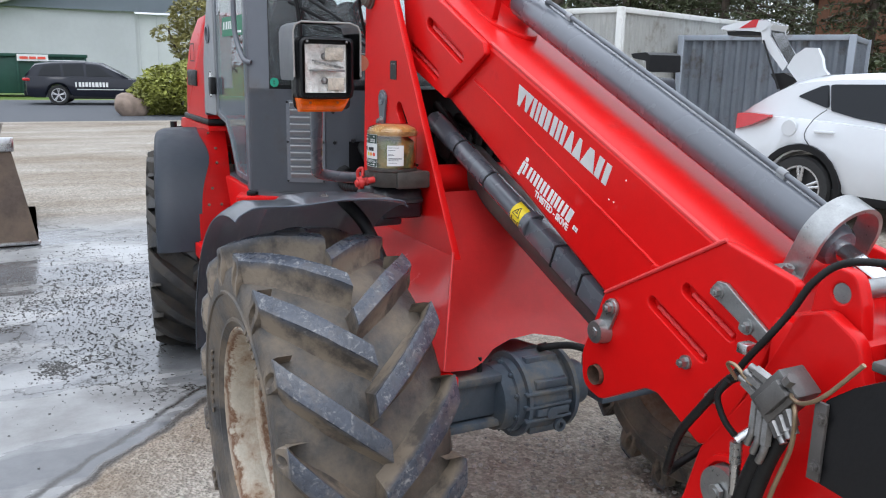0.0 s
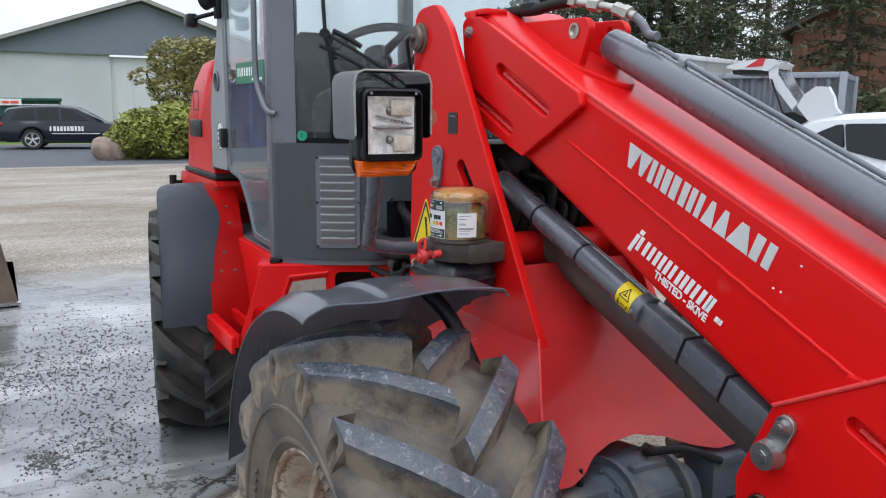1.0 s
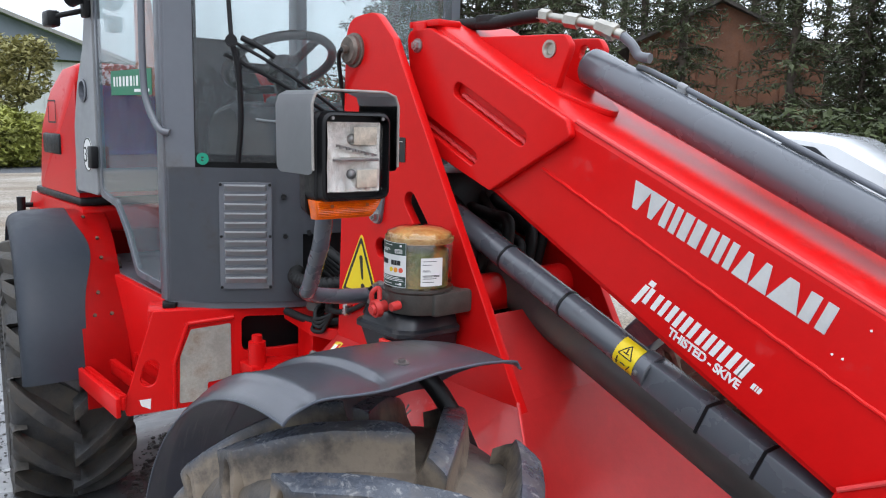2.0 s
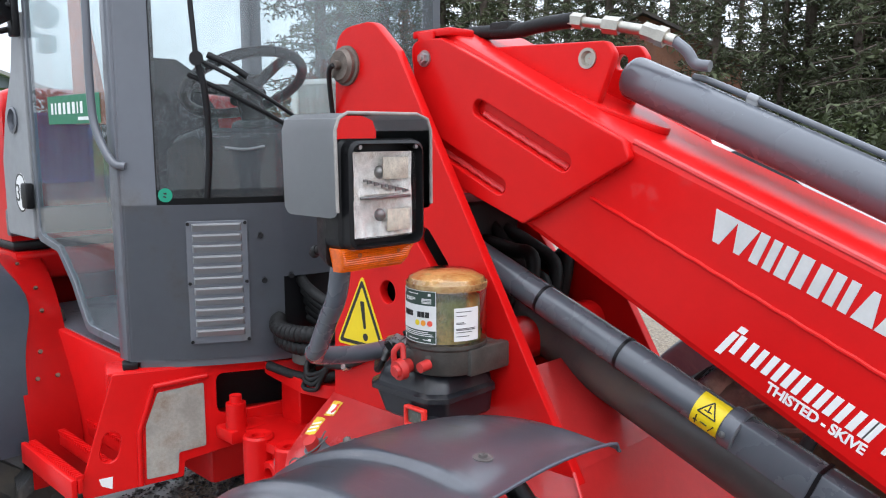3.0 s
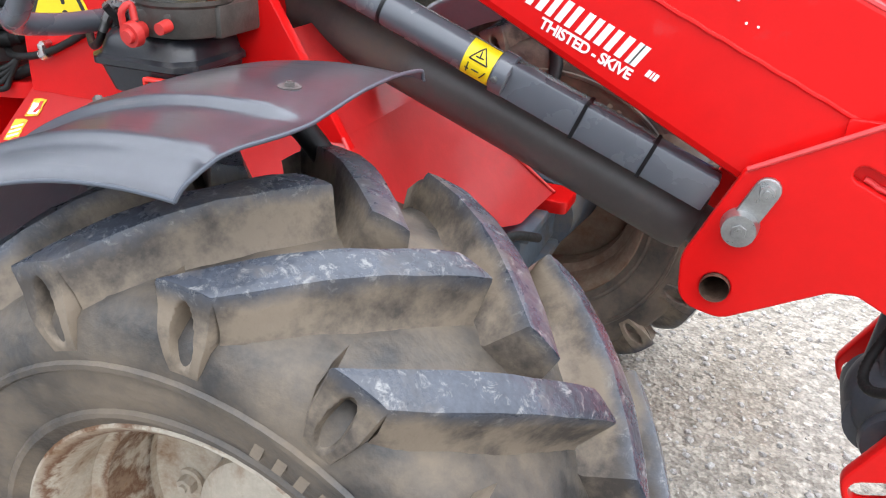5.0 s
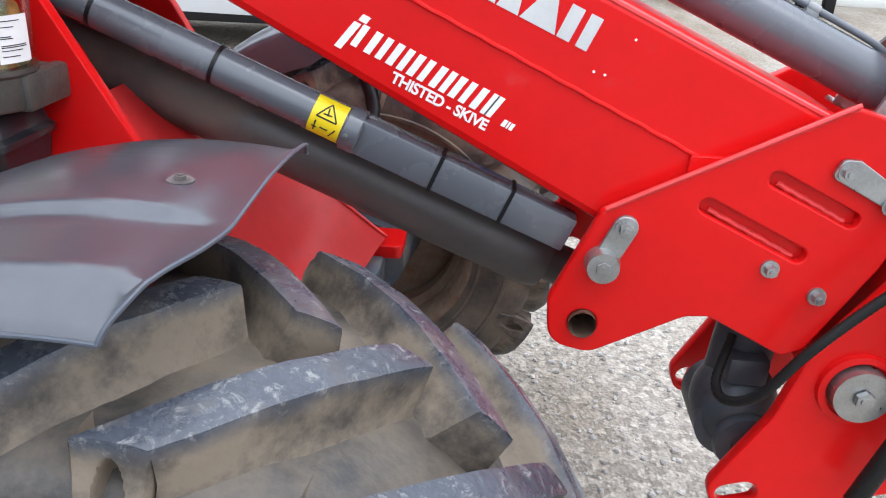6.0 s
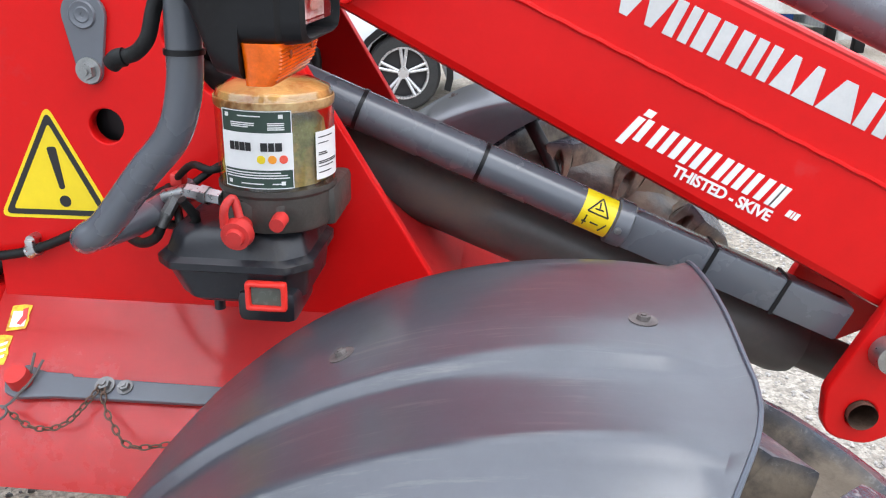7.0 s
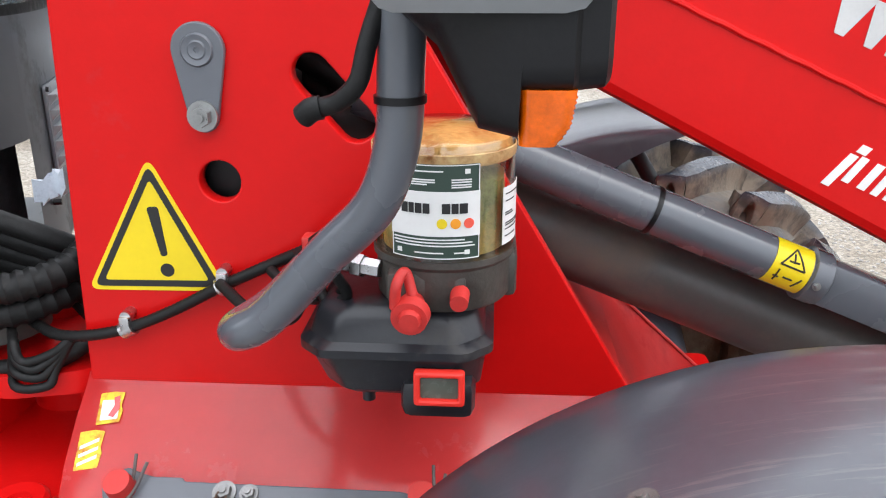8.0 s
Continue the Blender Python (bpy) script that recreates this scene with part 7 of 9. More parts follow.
add_pipe(bm, [on_screen(1.01, 2.1, 0.02), on_screen(1.012, 1.95, 0.025), piv], 0.007)
add_tube(bm, piv - Vector((0.02, -0.01, 0)), piv + Vector((0.02, -0.01, 0)), 0.018, seg=16)
add_pipe(bm, [piv, on_screen(1.035, 1.70, 0.03), on_screen(1.04, 1.55, 0.02), on_screen(1.03, 1.41, 0.015)], 0.009)
add_pipe(bm, [piv, on_screen(1.10, 1.73, 0.045), on_screen(1.20, 1.66, 0.045), on_screen(1.33, 1.56, 0.04)], 0.0055)
add_pipe(bm, [on_screen(1.00, 1.74, 0.02), on_screen(1.10, 1.685, 0.02), on_screen(1.22, 1.61, 0.018), on_screen(1.36, 1.52, 0.015)], 0.0065)
add_pipe(bm, [on_screen(1.045, 1.79, 0.035), on_screen(1.09, 1.765, 0.04), on_screen(1.13, 1.735, 0.04)], 0.009)
part("wiper", bm, BLACK, loader, "black windscreen wiper arms")
bm = bmesh.new()
SWM = Matrix.Translation((-3.66, 1.36, 1.745)) @ Matrix.Rotation(radians(-28), 4, "Y")
ring = [SWM @ Vector((0.195 * math.cos(t), 0.195 * math.sin(t), 0)) for t in [2 * math.pi * k / 36 for k in range(37)]]
add_pipe(bm, ring, 0.017, 12, 1)
for t in (20, 140, 260):
    add_tube(bm, SWM @ Vector((0, 0, -0.03)), SWM @ Vector((0.19 * math.cos(radians(t)), 0.19 * math.sin(radians(t)), 0)), 0.022, 0.014, 10)
add_tube(bm, SWM @ Vector((0, 0, -0.05)), SWM @ Vector((0, 0, 0.01)), 0.06, 0.05, 20)
add_tube(bm, (-3.44, 1.40, 1.15), SWM @ Vector((0, 0, -0.04)), 0.045, 0.04, 16)
part("steering_wheel", bm, BLACK, loader, "black steering wheel on its column")
bm = bmesh.new()
dash = [(-0.075, 1.30), (-0.060, 1.55), (-0.075, 1.585), (-0.12, 1.60), (-0.26, 1.575), (-0.30, 1.545), (-0.30, 1.30)]
loft(bm, [[(front_at(y)[0].x + dx * k, y, 1.30 + (z - 1.30) * k) for dx, z in dash] for y, k in ((1.05, 0.93), (1.07, 1.0), (1.14, 1.0), (1.22, 1.0), (1.34, 1.0), (1.42, 1.04), (1.52, 1.04), (1.60, 0.98), (1.63, 0.9))])
add_box(bm, (-3.56, 1.24, 1.56), (-3.36, 1.40, 1.625), 0.02)
dash_part = part("dashboard", bm, mat("dusty_dark_dash", (0.030, 0.032, 0.036), 0.6, var=0.2, scale=9, bump=0.1, bscale=90), loader, "dusty dark dashboard behind the windscreen")
bm = bmesh.new()
for y0, y1 in ((1.10, 1.20), (1.26, 1.36)):
    add_pipe(bm, [front_at(y0)[0] + Vector((-0.057, 0, 1.545)), front_at((y0 + y1) / 2)[0] + Vector((-0.056, 0, 1.540)), front_at(y1)[0] + Vector((-0.057, 0, 1.548))], 0.004, 8)
pieces("dash_trim", bm, GREY_MET, dash_part)
bm = bmesh.new()
for secs in ([(-4.28, 1.15, 0.22, 0.10), (-4.30, 1.40, 0.24, 0.12), (-4.34, 1.68, 0.22, 0.10), (-4.38, 1.83, 0.16, 0.08), (-4.40, 1.88, 0.10, 0.05)],):
    loft(bm, [[(x + dd * a0, YC + w * b0, z) for a0, b0 in ((0.5, -1), (0.5, 1), (0.2, 1.05), (-0.5, 0.9), (-0.5, -0.9), (0.2, -1.05))] for x, z, w, dd in secs])
add_box(bm, (-4.30, 1.16, 1.10), (-3.85, 1.62, 1.24), 0.05)
part("operator_seat", bm, SEAT, loader, "dark fabric operator's seat")
bm = bmesh.new()
prof = [(-4.36, 1.62), (-4.36, 2.2), (-4.30, 2.2), (-4.10, 1.62)]
loft(bm, [[(x, y, z) for x, z in prof] for y in (1.08, 1.10)])
part("guard_panel", bm, ORANGE_PANEL, loader)

# engine hood behind the cab
bm = bmesh.new()
hp = rounded([(-4.48, 1.20), (-4.48, 1.76), (-4.70, 1.745), (-4.90, 1.66), (-5.05, 1.50), (-5.12, 1.20)], [0, 0.06, 0.05, 0.08, 0.08, 0.02], 6)
rows = []
for y, s in ((0.872, 0.90), (0.885, 0.965), (0.925, 1.0), (2 * YC - 0.925, 1.0), (2 * YC - 0.885, 0.965), (2 * YC - 0.872, 0.90)):
    rows.append([(-4.48 + (x + 4.48) * (0.5 + 0.5 * s), y, 1.20 + (z - 1.20) * s) for x, z in hp])
loft(bm, rows)
hood = part("engine_hood", bm, RED, loader, "rounded red engine hood")
bm = bmesh.new()
add_box(bm, (-4.98, 0.862, 1.365), (-4.72, 0.90, 1.455), 0.010)
part("hood_grip", bm, BLACK, hood, "black recessed hood grip")
sheet("hood_pictogram", [[(-4.90, 1.50), (-4.78, 1.50), (-4.78, 1.60), (-4.90, 1.60)], [(-4.893, 1.507), (-4.787, 1.507), (-4.787, 1.593), (-4.893, 1.593)]], 0.001, Matrix.Translation((0, 0.8715, 0)) @ XZ, BLACK_STK, hood, 0.0001)
bm = bmesh.new()
add_box(bm, (-5.16, 0.865, 1.165), (-4.45, 2 * YC - 0.865, 1.20), 0.012)
part("hood_gasket", bm, BLACK, loader)
bm = bmesh.new()
loft(bm, [[(x, y, z) for x, z in rounded([(-5.30, 1.06), (-4.40, 1.06), (-4.40, 1.165), (-5.22, 1.165)], 0.02, 3)] for y in (0.86, 2 * YC - 0.86)])
part("rear_bumper", bm, RED, loader)
bm = bmesh.new()
add_tube(bm, (-5.22, 0.86, 1.10), (-5.22, 0.80, 1.10), 0.012, seg=12)
add_tube(bm, (-5.22, 0.81, 1.07), (-5.22, 0.81, 1.14), 0.02, seg=12)
part("bumper_stud", bm, BLACK, loader)

# ---- tool carrier at the boom's tip ----
bm = bmesh.new()
car_side = rounded([(-1.115, 0.745), (-1.01, 0.90), (-0.92, 1.085), (-0.865, 1.105), (-0.80, 1.07), (-0.775, 0.99), (-0.79, 0.80), (-0.80, 0.52), (-1.10, 0.42), (-1.215, 0.40), (-1.235, 0.46), (-1.15, 0.62)],
                   [0.03, 0.03, 0.03, 0.03, 0.04, 0.04, 0.03, 0.05, 0.05, 0.04, 0.04, 0.08], 5)
for y0 in (1.172, 2 * YC - 1.172 - 0.03):
    plate("carrier_plate", car_side, y0, y0 + 0.03, RED, loader, [slot2(-1.195, 0.445, -1.165, 0.455, 0.022)], 0.005, "red tool carrier cheek plate")
bm.free()
bm = bmesh.new()
add_box(bm, (-1.00, 1.195, 0.55), (-0.80, 2 * YC - 1.195, 1.06), 0.02)
part("carrier_block", bm, RED, loader, "red welded carrier block")
ear = rounded([(-0.935, 1.00), (-0.918, 1.13), (-0.895, 1.172), (-0.845, 1.172), (-0.826, 1.12), (-0.81, 1.00)], [0, 0.03, 0.035, 0.035, 0.03, 0], 5)
for y0 in (1.208, 2 * YC - 1.238):
    plate("carrier_ear", ear, y0, y0 + 0.03, RED, loader, [circle2(-0.869, 1.130, 0.018)], 0.004)
bm = bmesh.new()
add_tube(bm, (-0.869, 1.212, 1.130), (-0.869, 1.56, 1.130), 0.0175, seg=24)
add_tube(bm, (-1.026, 1.175, 0.698), (-1.026, 1.140, 0.698), 0.050, 0.048, 36)
add_bolt(bm, (-1.026, 1.140, 0.698), (0, -1, 0), 0.016, 0.012, False)
pieces("carrier_pin", bm, ZINC, loader, "large zinc-plated pin heads")
bm = bmesh.new()
lathe(bm, [(0.053, 0), (0.068, 0), (0.066, 0.012), (0.055, 0.014)], Matrix.Translation((-1.026, 1.173, 0.698)) @ Matrix.Rotation(radians(90), 4, "X"), 36)
add_box(bm, (-0.80, 1.235, 1.02), (-0.66, 2 * YC - 1.235, 1.13), 0.03)
pieces("carrier_boss", bm, RED, loader)
bm = bmesh.new()
bx = [(-0.765, 1.002), (-0.72, 1.04), (-0.66, 1.075), (-0.60, 1.08), (-0.58, 0.90), (-0.65, 0.86), (-0.775, 0.868)]
loft(bm, [[(x, y, z) for x, z in rounded(bx, 0.02, 3)] for y in (1.06, 2 * YC - 1.06)])
part("carrier_cover", bm, BLACK, loader, "black rubber cover on the tool carrier")
bm = bmesh.new()
for z in (0.975, 0.895):
    add_bolt(bm, (-0.762, 1.052, z), (0, -1, 0), 0.007, 0.008)
add_box(bm, (-0.777, 1.052, 0.87), (-0.755, 1.060, 1.0), 0.002)
pieces("cover_strip", bm, DARK, loader)
bm = bmesh.new()
add_box(bm, (-0.72, 1.09, 1.062), (-0.63, 1.16, 1.078), 0.004)
add_bolt(bm, (-0.685, 1.12, 1.078), (0, 0, 1), 0.011, 0.010)
pieces("cover_clamp", bm, DARK, loader)
# hydraulic block with its lines
VB = Matrix.Translation((-0.874, 1.10, 0.962)) @ Matrix.Rotation(radians(38), 4, "Y") @ Matrix.Diagonal((0.8, 0.8, 0.8, 1))
bm = bmesh.new()
add_box(bm, (-0.035, -0.035, -0.05), (0.035, 0.04, 0.06), 0.004, VB)
add_box(bm, (-0.018, -0.05, -0.03), (0.022, -0.03, 0.05), 0.003, VB)
add_tube(bm, VB @ Vector((0.0, -0.04, 0.06)), VB @ Vector((0.0, -0.04, 0.08)), 0.010, seg=6)
part("valve_block", bm, mat("valve_metal", (0.13, 0.125, 0.12), 0.45, metal=0.5, var=0.2, scale=30, bump=0.1), loader, "steel hydraulic valve block with fittings")
for i in range(3):
    for s in (-1, 1):
        bm = bmesh.new()
        p = VB @ Vector((s * 0.035, -0.02, -0.04 + 0.025 * i))
        q = VB @ Vector((s * 0.068, -0.024, -0.045 + 0.022 * i))
        add_tube(bm, p, q, 0.011, seg=6)
        add_tube(bm, q, q + (q - p) * 0.45, 0.007, seg=10)
        part("valve_fitting", bm, FITTING, loader, "small plated pipe fitting")
for i in range(3):
    bm = bmesh.new()
    p = VB @ Vector((-0.02 + 0.022 * i, -0.02, -0.05))
    add_tube(bm, p, p + Vector((0.004, -0.006, -0.045)), 0.010, seg=6)
    add_pipe(bm, [p + Vector((0.004, -0.006, -0.045)), p + Vector((0.002, -0.008, -0.06)), p + Vector((-0.006, -0.006, -0.08))], 0.007)
    part("valve_fitting", bm, FITTING, loader, "small plated pipe fitting")
bm = bmesh.new()
add_pipe(bm, [(-0.975, 1.10, 0.955), (-0.98, 1.08, 0.985), (-0.955, 1.075, 0.99), (-0.92, 1.08, 0.962)], 0.0035)
add_pipe(bm, [(-0.845, 1.085, 0.985), (-0.828, 1.065, 0.982), (-0.80, 1.055, 0.985), (-0.757, 1.045, 1.015), (-0.70, 1.045, 1.085)], 0.0036)
add_pipe(bm, [(-0.842, 1.085, 0.968), (-0.826, 1.075, 0.945), (-0.832, 1.08, 0.885), (-0.868, 1.09, 0.78), (-0.89, 1.10, 0.68)], 0.0042)
pieces("brake_pipe", bm, mat("tarnished_pipe", (0.30, 0.22, 0.14), 0.4, metal=0.7, var=0.2, scale=30), loader, "thin bent tarnished pipe")
bm = bmesh.new()
add_pipe(bm, dense([(-0.70, 1.18, 1.20), (-0.782, 1.175, 1.205), (-0.85, 1.172, 1.188), (-0.885, 1.155, 1.150), (-0.912, 1.145, 1.095), (-0.94, 1.13, 1.043), (-0.978, 1.125, 0.988), (-1.01, 1.125, 0.938)], 110), 0.0066, 12, 1, 0.07)
add_pipe(bm, dense([(-0.985, 1.11, 0.955), (-1.02, 1.12, 0.925), (-1.083, 1.13, 0.848), (-1.14, 1.138, 0.768), (-1.185, 1.16, 0.675), (-1.225, 1.20, 0.632), (-1.235, 1.25, 0.64), (-1.20, 1.32, 0.70)], 120), 0.0092, 12, 1, 0.06)
add_pipe(bm, [(-0.985, 1.09, 0.95), (-1.0, 1.085, 0.915), (-0.985, 1.09, 0.875), (-0.965, 1.10, 0.85)], 0.006)
add_pipe(bm, [(-0.885, 1.10, 0.90), (-0.90, 1.10, 0.85), (-0.93, 1.105, 0.77), (-0.965, 1.11, 0.64), (-1.0, 1.12, 0.5)], 0.018)
add_pipe(bm, [(-0.865, 1.10, 0.89), (-0.885, 1.095, 0.83), (-0.915, 1.10, 0.72), (-0.94, 1.11, 0.55)], 0.013)
pieces("carrier_hose", bm, RUBBER_HOSE, loader, "black hydraulic hoses")
bm = bmesh.new()
add_tube(bm, (-0.957, 1.10, 0.80), (-0.960, 1.10, 0.84), 0.012, seg=6)
add_tube(bm, (-0.954, 1.10, 0.74), (-0.957, 1.10, 0.80), 0.010, seg=12)
add_tube(bm, (-0.960, 1.10, 0.84), (-0.945, 1.13, 0.865), 0.011, seg=10)
add_box(bm, (-1.01, 1.13, 0.99), (-0.985, 1.16, 1.01), 0.003)
pieces("hose_coupling", bm, STEEL, loader)
# tilt cylinder foot and lever seen under the head
bm = bmesh.new()
add_tube(bm, (-1.13, YC, 0.95), (-1.16, YC, 0.55), 0.06, seg=28)
add_tube(bm, (-1.16, YC - 0.07, 0.50), (-1.16, YC + 0.07, 0.50), 0.075, seg=32)
add_sphere(bm, (-1.155, YC - 0.02, 0.53), 0.085, (1.0, 1.1, 1.1), 24, 16)
lathe(bm, [(0.030, 0.0), (0.058, 0.0), (0.062, 0.01), (0.058, 0.026), (0.030, 0.026)], Matrix.Translation((-1.15, YC - 0.11, 0.50)) @ Matrix.Rotation(radians(90), 4, "X"), 28)
add_tube(bm, (-1.15, YC - 0.13, 0.50), (-1.15, YC - 0.05, 0.50), 0.028, seg=24)
add_box(bm, (-1.20, YC - 0.09, 0.60), (-1.12, YC - 0.03, 0.66), 0.012)
part("tilt_cylinder", bm, CAST, loader, "dark blue cast tilt cylinder foot")
plate("tilt_lever", rounded([(-1.15, 0.76), (-1.07, 0.76), (-1.08, 0.53), (-1.11, 0.37), (-1.16, 0.35), (-1.195, 0.39), (-1.18, 0.47), (-1.155, 0.56)], [0.01, 0.01, 0.03, 0.03, 0.03, 0.03, 0.03, 0.04]), 1.60, 1.62, RED, loader, [circle2(-1.145, 0.402, 0.026)], 0.003, "red lever with a round eye")


# ---- ground ----
def ground_mat():
    m = bpy.data.materials.new("wet_gravel_yard")
    m.use_nodes = True
    n, l = m.node_tree.nodes, m.node_tree.links
    b = n["Principled BSDF"]
    tc = n.new("ShaderNodeTexCoord")

    def noise_n(scale, detail=6.0, rough=0.6):
        t = n.new("ShaderNodeTexNoise")
        t.inputs["Scale"].default_value, t.inputs["Detail"].default_value, t.inputs["Roughness"].default_value = scale, detail, rough
        l.new(tc.outputs["Object"], t.inputs["Vector"])
        return t

    def drawn_n(scale, stretch, detail=6.0, rough=0.6):
        """Noise drawn out along y, as wheels and water run."""
        mp = n.new("ShaderNodeMapping")
        mp.inputs["Scale"].default_value = stretch
        l.new(tc.outputs["Object"], mp.inputs["Vector"])
        t = noise_n(scale, detail, rough)
        l.new(mp.outputs[0], t.inputs["Vector"])
        return t

    def ramp(sock, p0, p1, c0=(0, 0, 0), c1=(1, 1, 1)):
        r = n.new("ShaderNodeValToRGB")
        r.color_ramp.elements[0].position, r.color_ramp.elements[1].position = p0, p1
        r.color_ramp.elements[0].color, r.color_ramp.elements[1].color = (*c0, 1), (*c1, 1)
        l.new(sock, r.inputs[0])
        return r

    def mix(f, a0, b0, mode="MIX"):
        x = n.new("ShaderNodeMixRGB")
        x.blend_type = mode
        for i, s in enumerate((f, a0, b0)):
            if isinstance(s, (float, int)):
                x.inputs[i].default_value = s
            elif isinstance(s, tuple):
                x.inputs[i].default_value = (*s, 1)
            else:
                l.new(s, x.inputs[i])
        return x.outputs[0]

    sep = n.new("ShaderNodeSeparateXYZ")
    l.new(tc.outputs["Object"], sep.inputs[0])
    # dry gravel
    g = ramp(drawn_n(0.9, (1.0, 0.30, 1.0), 7, 0.62).outputs["Fac"], 0.36, 0.64, (0.215, 0.170, 0.120), (0.385, 0.350, 0.300))
    fine = ramp(noise_n(70, 4).outputs["Fac"], 0.3, 0.7, (0.62, 0.62, 0.62), (1.25, 1.25, 1.25))
    gravel = mix(1.0, g.outputs[0], fine.outputs[0], "MULTIPLY")
    pebble = n.new("ShaderNodeTexVoronoi")
    pebble.inputs["Scale"].default_value = 48.0
    l.new(tc.outputs["Object"], pebble.inputs["Vector"])
    pv = n.new("ShaderNodeSeparateColor")
    l.new(pebble.outputs["Color"], pv.inputs[0])
    speck = ramp(pv.outputs[0], 0.0, 1.0, (0.68, 0.67, 0.66), (1.28, 1.29, 1.30))
    gravel = mix(1.0, gravel, speck.outputs[0], "MULTIPLY")
    # wet concrete patch: a region of the plan with a ragged edge
    wob = noise_n(0.55, 7)
    wx = n.new("ShaderNodeMath")
    wx.operation = "MULTIPLY_ADD"
    wx.inputs[1].default_value, wx.inputs[2].default_value = 0.7, -0.35
    wy = mix(0.16, wob.outputs["Fac"], noise_n(4.5, 6, 0.65).outputs["Fac"])
    l.new(wy, wx.inputs[0])

    def edge(sock, k, at, soft):
        a0 = n.new("ShaderNodeMath")
        a0.operation = "MULTIPLY_ADD"
        a0.inputs[1].default_value, a0.inputs[2].default_value = k, -k * at
        l.new(sock, a0.inputs[0])
        a1 = n.new("ShaderNodeMath")
        a1.operation = "ADD"
        l.new(a0.outputs[0], a1.inputs[0])
        l.new(wx.outputs[0], a1.inputs[1])
        a2 = n.new("ShaderNodeMapRange")
        a2.inputs["From Min"].default_value, a2.inputs["From Max"].default_value = -soft, soft
        l.new(a1.outputs[0], a2.inputs["Value"])
        return a2.outputs[0]

    slant = n.new("ShaderNodeMath")
    slant.operation = "MULTIPLY_ADD"
    slant.inputs[1].default_value = 1.14
    l.new(sep.outputs["Y"], slant.inputs[0])
    l.new(sep.outputs["X"], slant.inputs[2])
    e1 = edge(slant.outputs[0], -1.0, -3.0, 0.22)
    seam = ramp(e1, 0.40, 0.46, (0, 0, 0), (1, 1, 1))
    seam2 = ramp(e1, 0.50, 0.57, (1, 1, 1), (0, 0, 0))
    e1b = edge(slant.outputs[0], -1.0, -2.84, 0.05)
    e2 = edge(sep.outputs["X"], 1.0, -8.3, 0.5)
    e3 = edge(sep.outputs["Y"], -1.0, 1.9, 0.35)
    wet = mix(1.0, mix(1.0, e1b, e2, "MULTIPLY"), e3, "MULTIPLY")
    conc = ramp(noise_n(0.9, 8, 0.65).outputs["Fac"], 0.35, 0.68, (0.11, 0.107, 0.104), (0.34, 0.345, 0.35))
    # crisp pools between paler, drier slabs of concrete
    pool_n = drawn_n(1.0, (1.5, 0.55, 1.0), 7, 0.5)
    tone = ramp(pool_n.outputs["Fac"], 0.47, 0.52, (1.30, 1.30, 1.28), (0.60, 0.61, 0.63))
    slab = mix(1.0, conc.outputs[0], tone.outputs[0], "MULTIPLY")
    # brown mud along the slab's edge
    e4 = edge(slant.outputs[0], -1.0, -2.75, 0.65)
    mud = mix(1.0, ramp(e4, 0.15, 0.75).outputs[0], ramp(noise_n(2.2, 7).outputs["Fac"], 0.35, 0.6).outputs[0], "MULTIPLY")
    mud = mix(1.0, mud, mix(1.0, e2, e3, "MULTIPLY"), "MULTIPLY")
    gravel = mix(mud, gravel, (0.19, 0.135, 0.085))
    col = mix(wet, gravel, slab)
    vor = n.new("ShaderNodeTexVoronoi")
    vor.feature = "DISTANCE_TO_EDGE"
    vor.inputs["Scale"].default_value = 0.85
    vw = n.new("ShaderNodeVectorMath")
    vw.operation = "ADD"
    l.new(tc.outputs["Object"], vw.inputs[0])
    l.new(noise_n(3.0, 5).outputs["Color"], vw.inputs[1])
    l.new(vw.outputs[0], vor.inputs["Vector"])
    crack = ramp(vor.outputs["Distance"], 0.004, 0.014, (1, 1, 1), (0, 0, 0))
    ck = mix(1.0, crack.outputs[0], wet, "MULTIPLY")
    col = mix(ck, col, (0.045, 0.042, 0.038))
    sm = mix(1.0, mix(1.0, seam.outputs[0], seam2.outputs[0], "MULTIPLY"), mix(1.0, e2, e3, "MULTIPLY"), "MULTIPLY")
    col = mix(sm, col, (0.05, 0.045, 0.04))
    shore = ramp(pool_n.outputs["Fac"], 0.476, 0.486)
    shore2 = ramp(pool_n.outputs["Fac"], 0.486, 0.498, (1, 1, 1), (0, 0, 0))
    sh = mix(1.0, mix(1.0, shore.outputs[0], shore2.outputs[0], "MULTIPLY"), wet, "MULTIPLY")
    col = mix(mix(1.0, sh, (0.2, 0.2, 0.2), "MULTIPLY"), col, (0.075, 0.072, 0.068))
    rim1 = ramp(e1b, 0.12, 0.40)
    rim2 = ramp(e1b, 0.60, 0.88, (1, 1, 1), (0, 0, 0))
    rim = mix(1.0, mix(1.0, rim1.outputs[0], rim2.outputs[0], "MULTIPLY"), mix(1.0, e2, e3, "MULTIPLY"), "MULTIPLY")
    col = mix(rim, col, (0.06, 0.052, 0.044))
    # asphalt road far off
    r1 = edge(sep.outputs["X"], -3.0, -22.6, 0.4)
    r2 = edge(sep.outputs["X"], 3.0, -35.0, 0.4)
    road = mix(1.0, r1, r2, "MULTIPLY")
    col = mix(road, col, (0.085, 0.09, 0.10))
    grass = edge(sep.outputs["X"], -3.0, -35.2, 0.5)
    gcol = ramp(noise_n(3.0).outputs["Fac"], 0.3, 0.7, (0.06, 0.11, 0.012), (0.12, 0.19, 0.025))
    col = mix(grass, col, gcol.outputs[0])
    l.new(col, b.inputs["Base Color"])
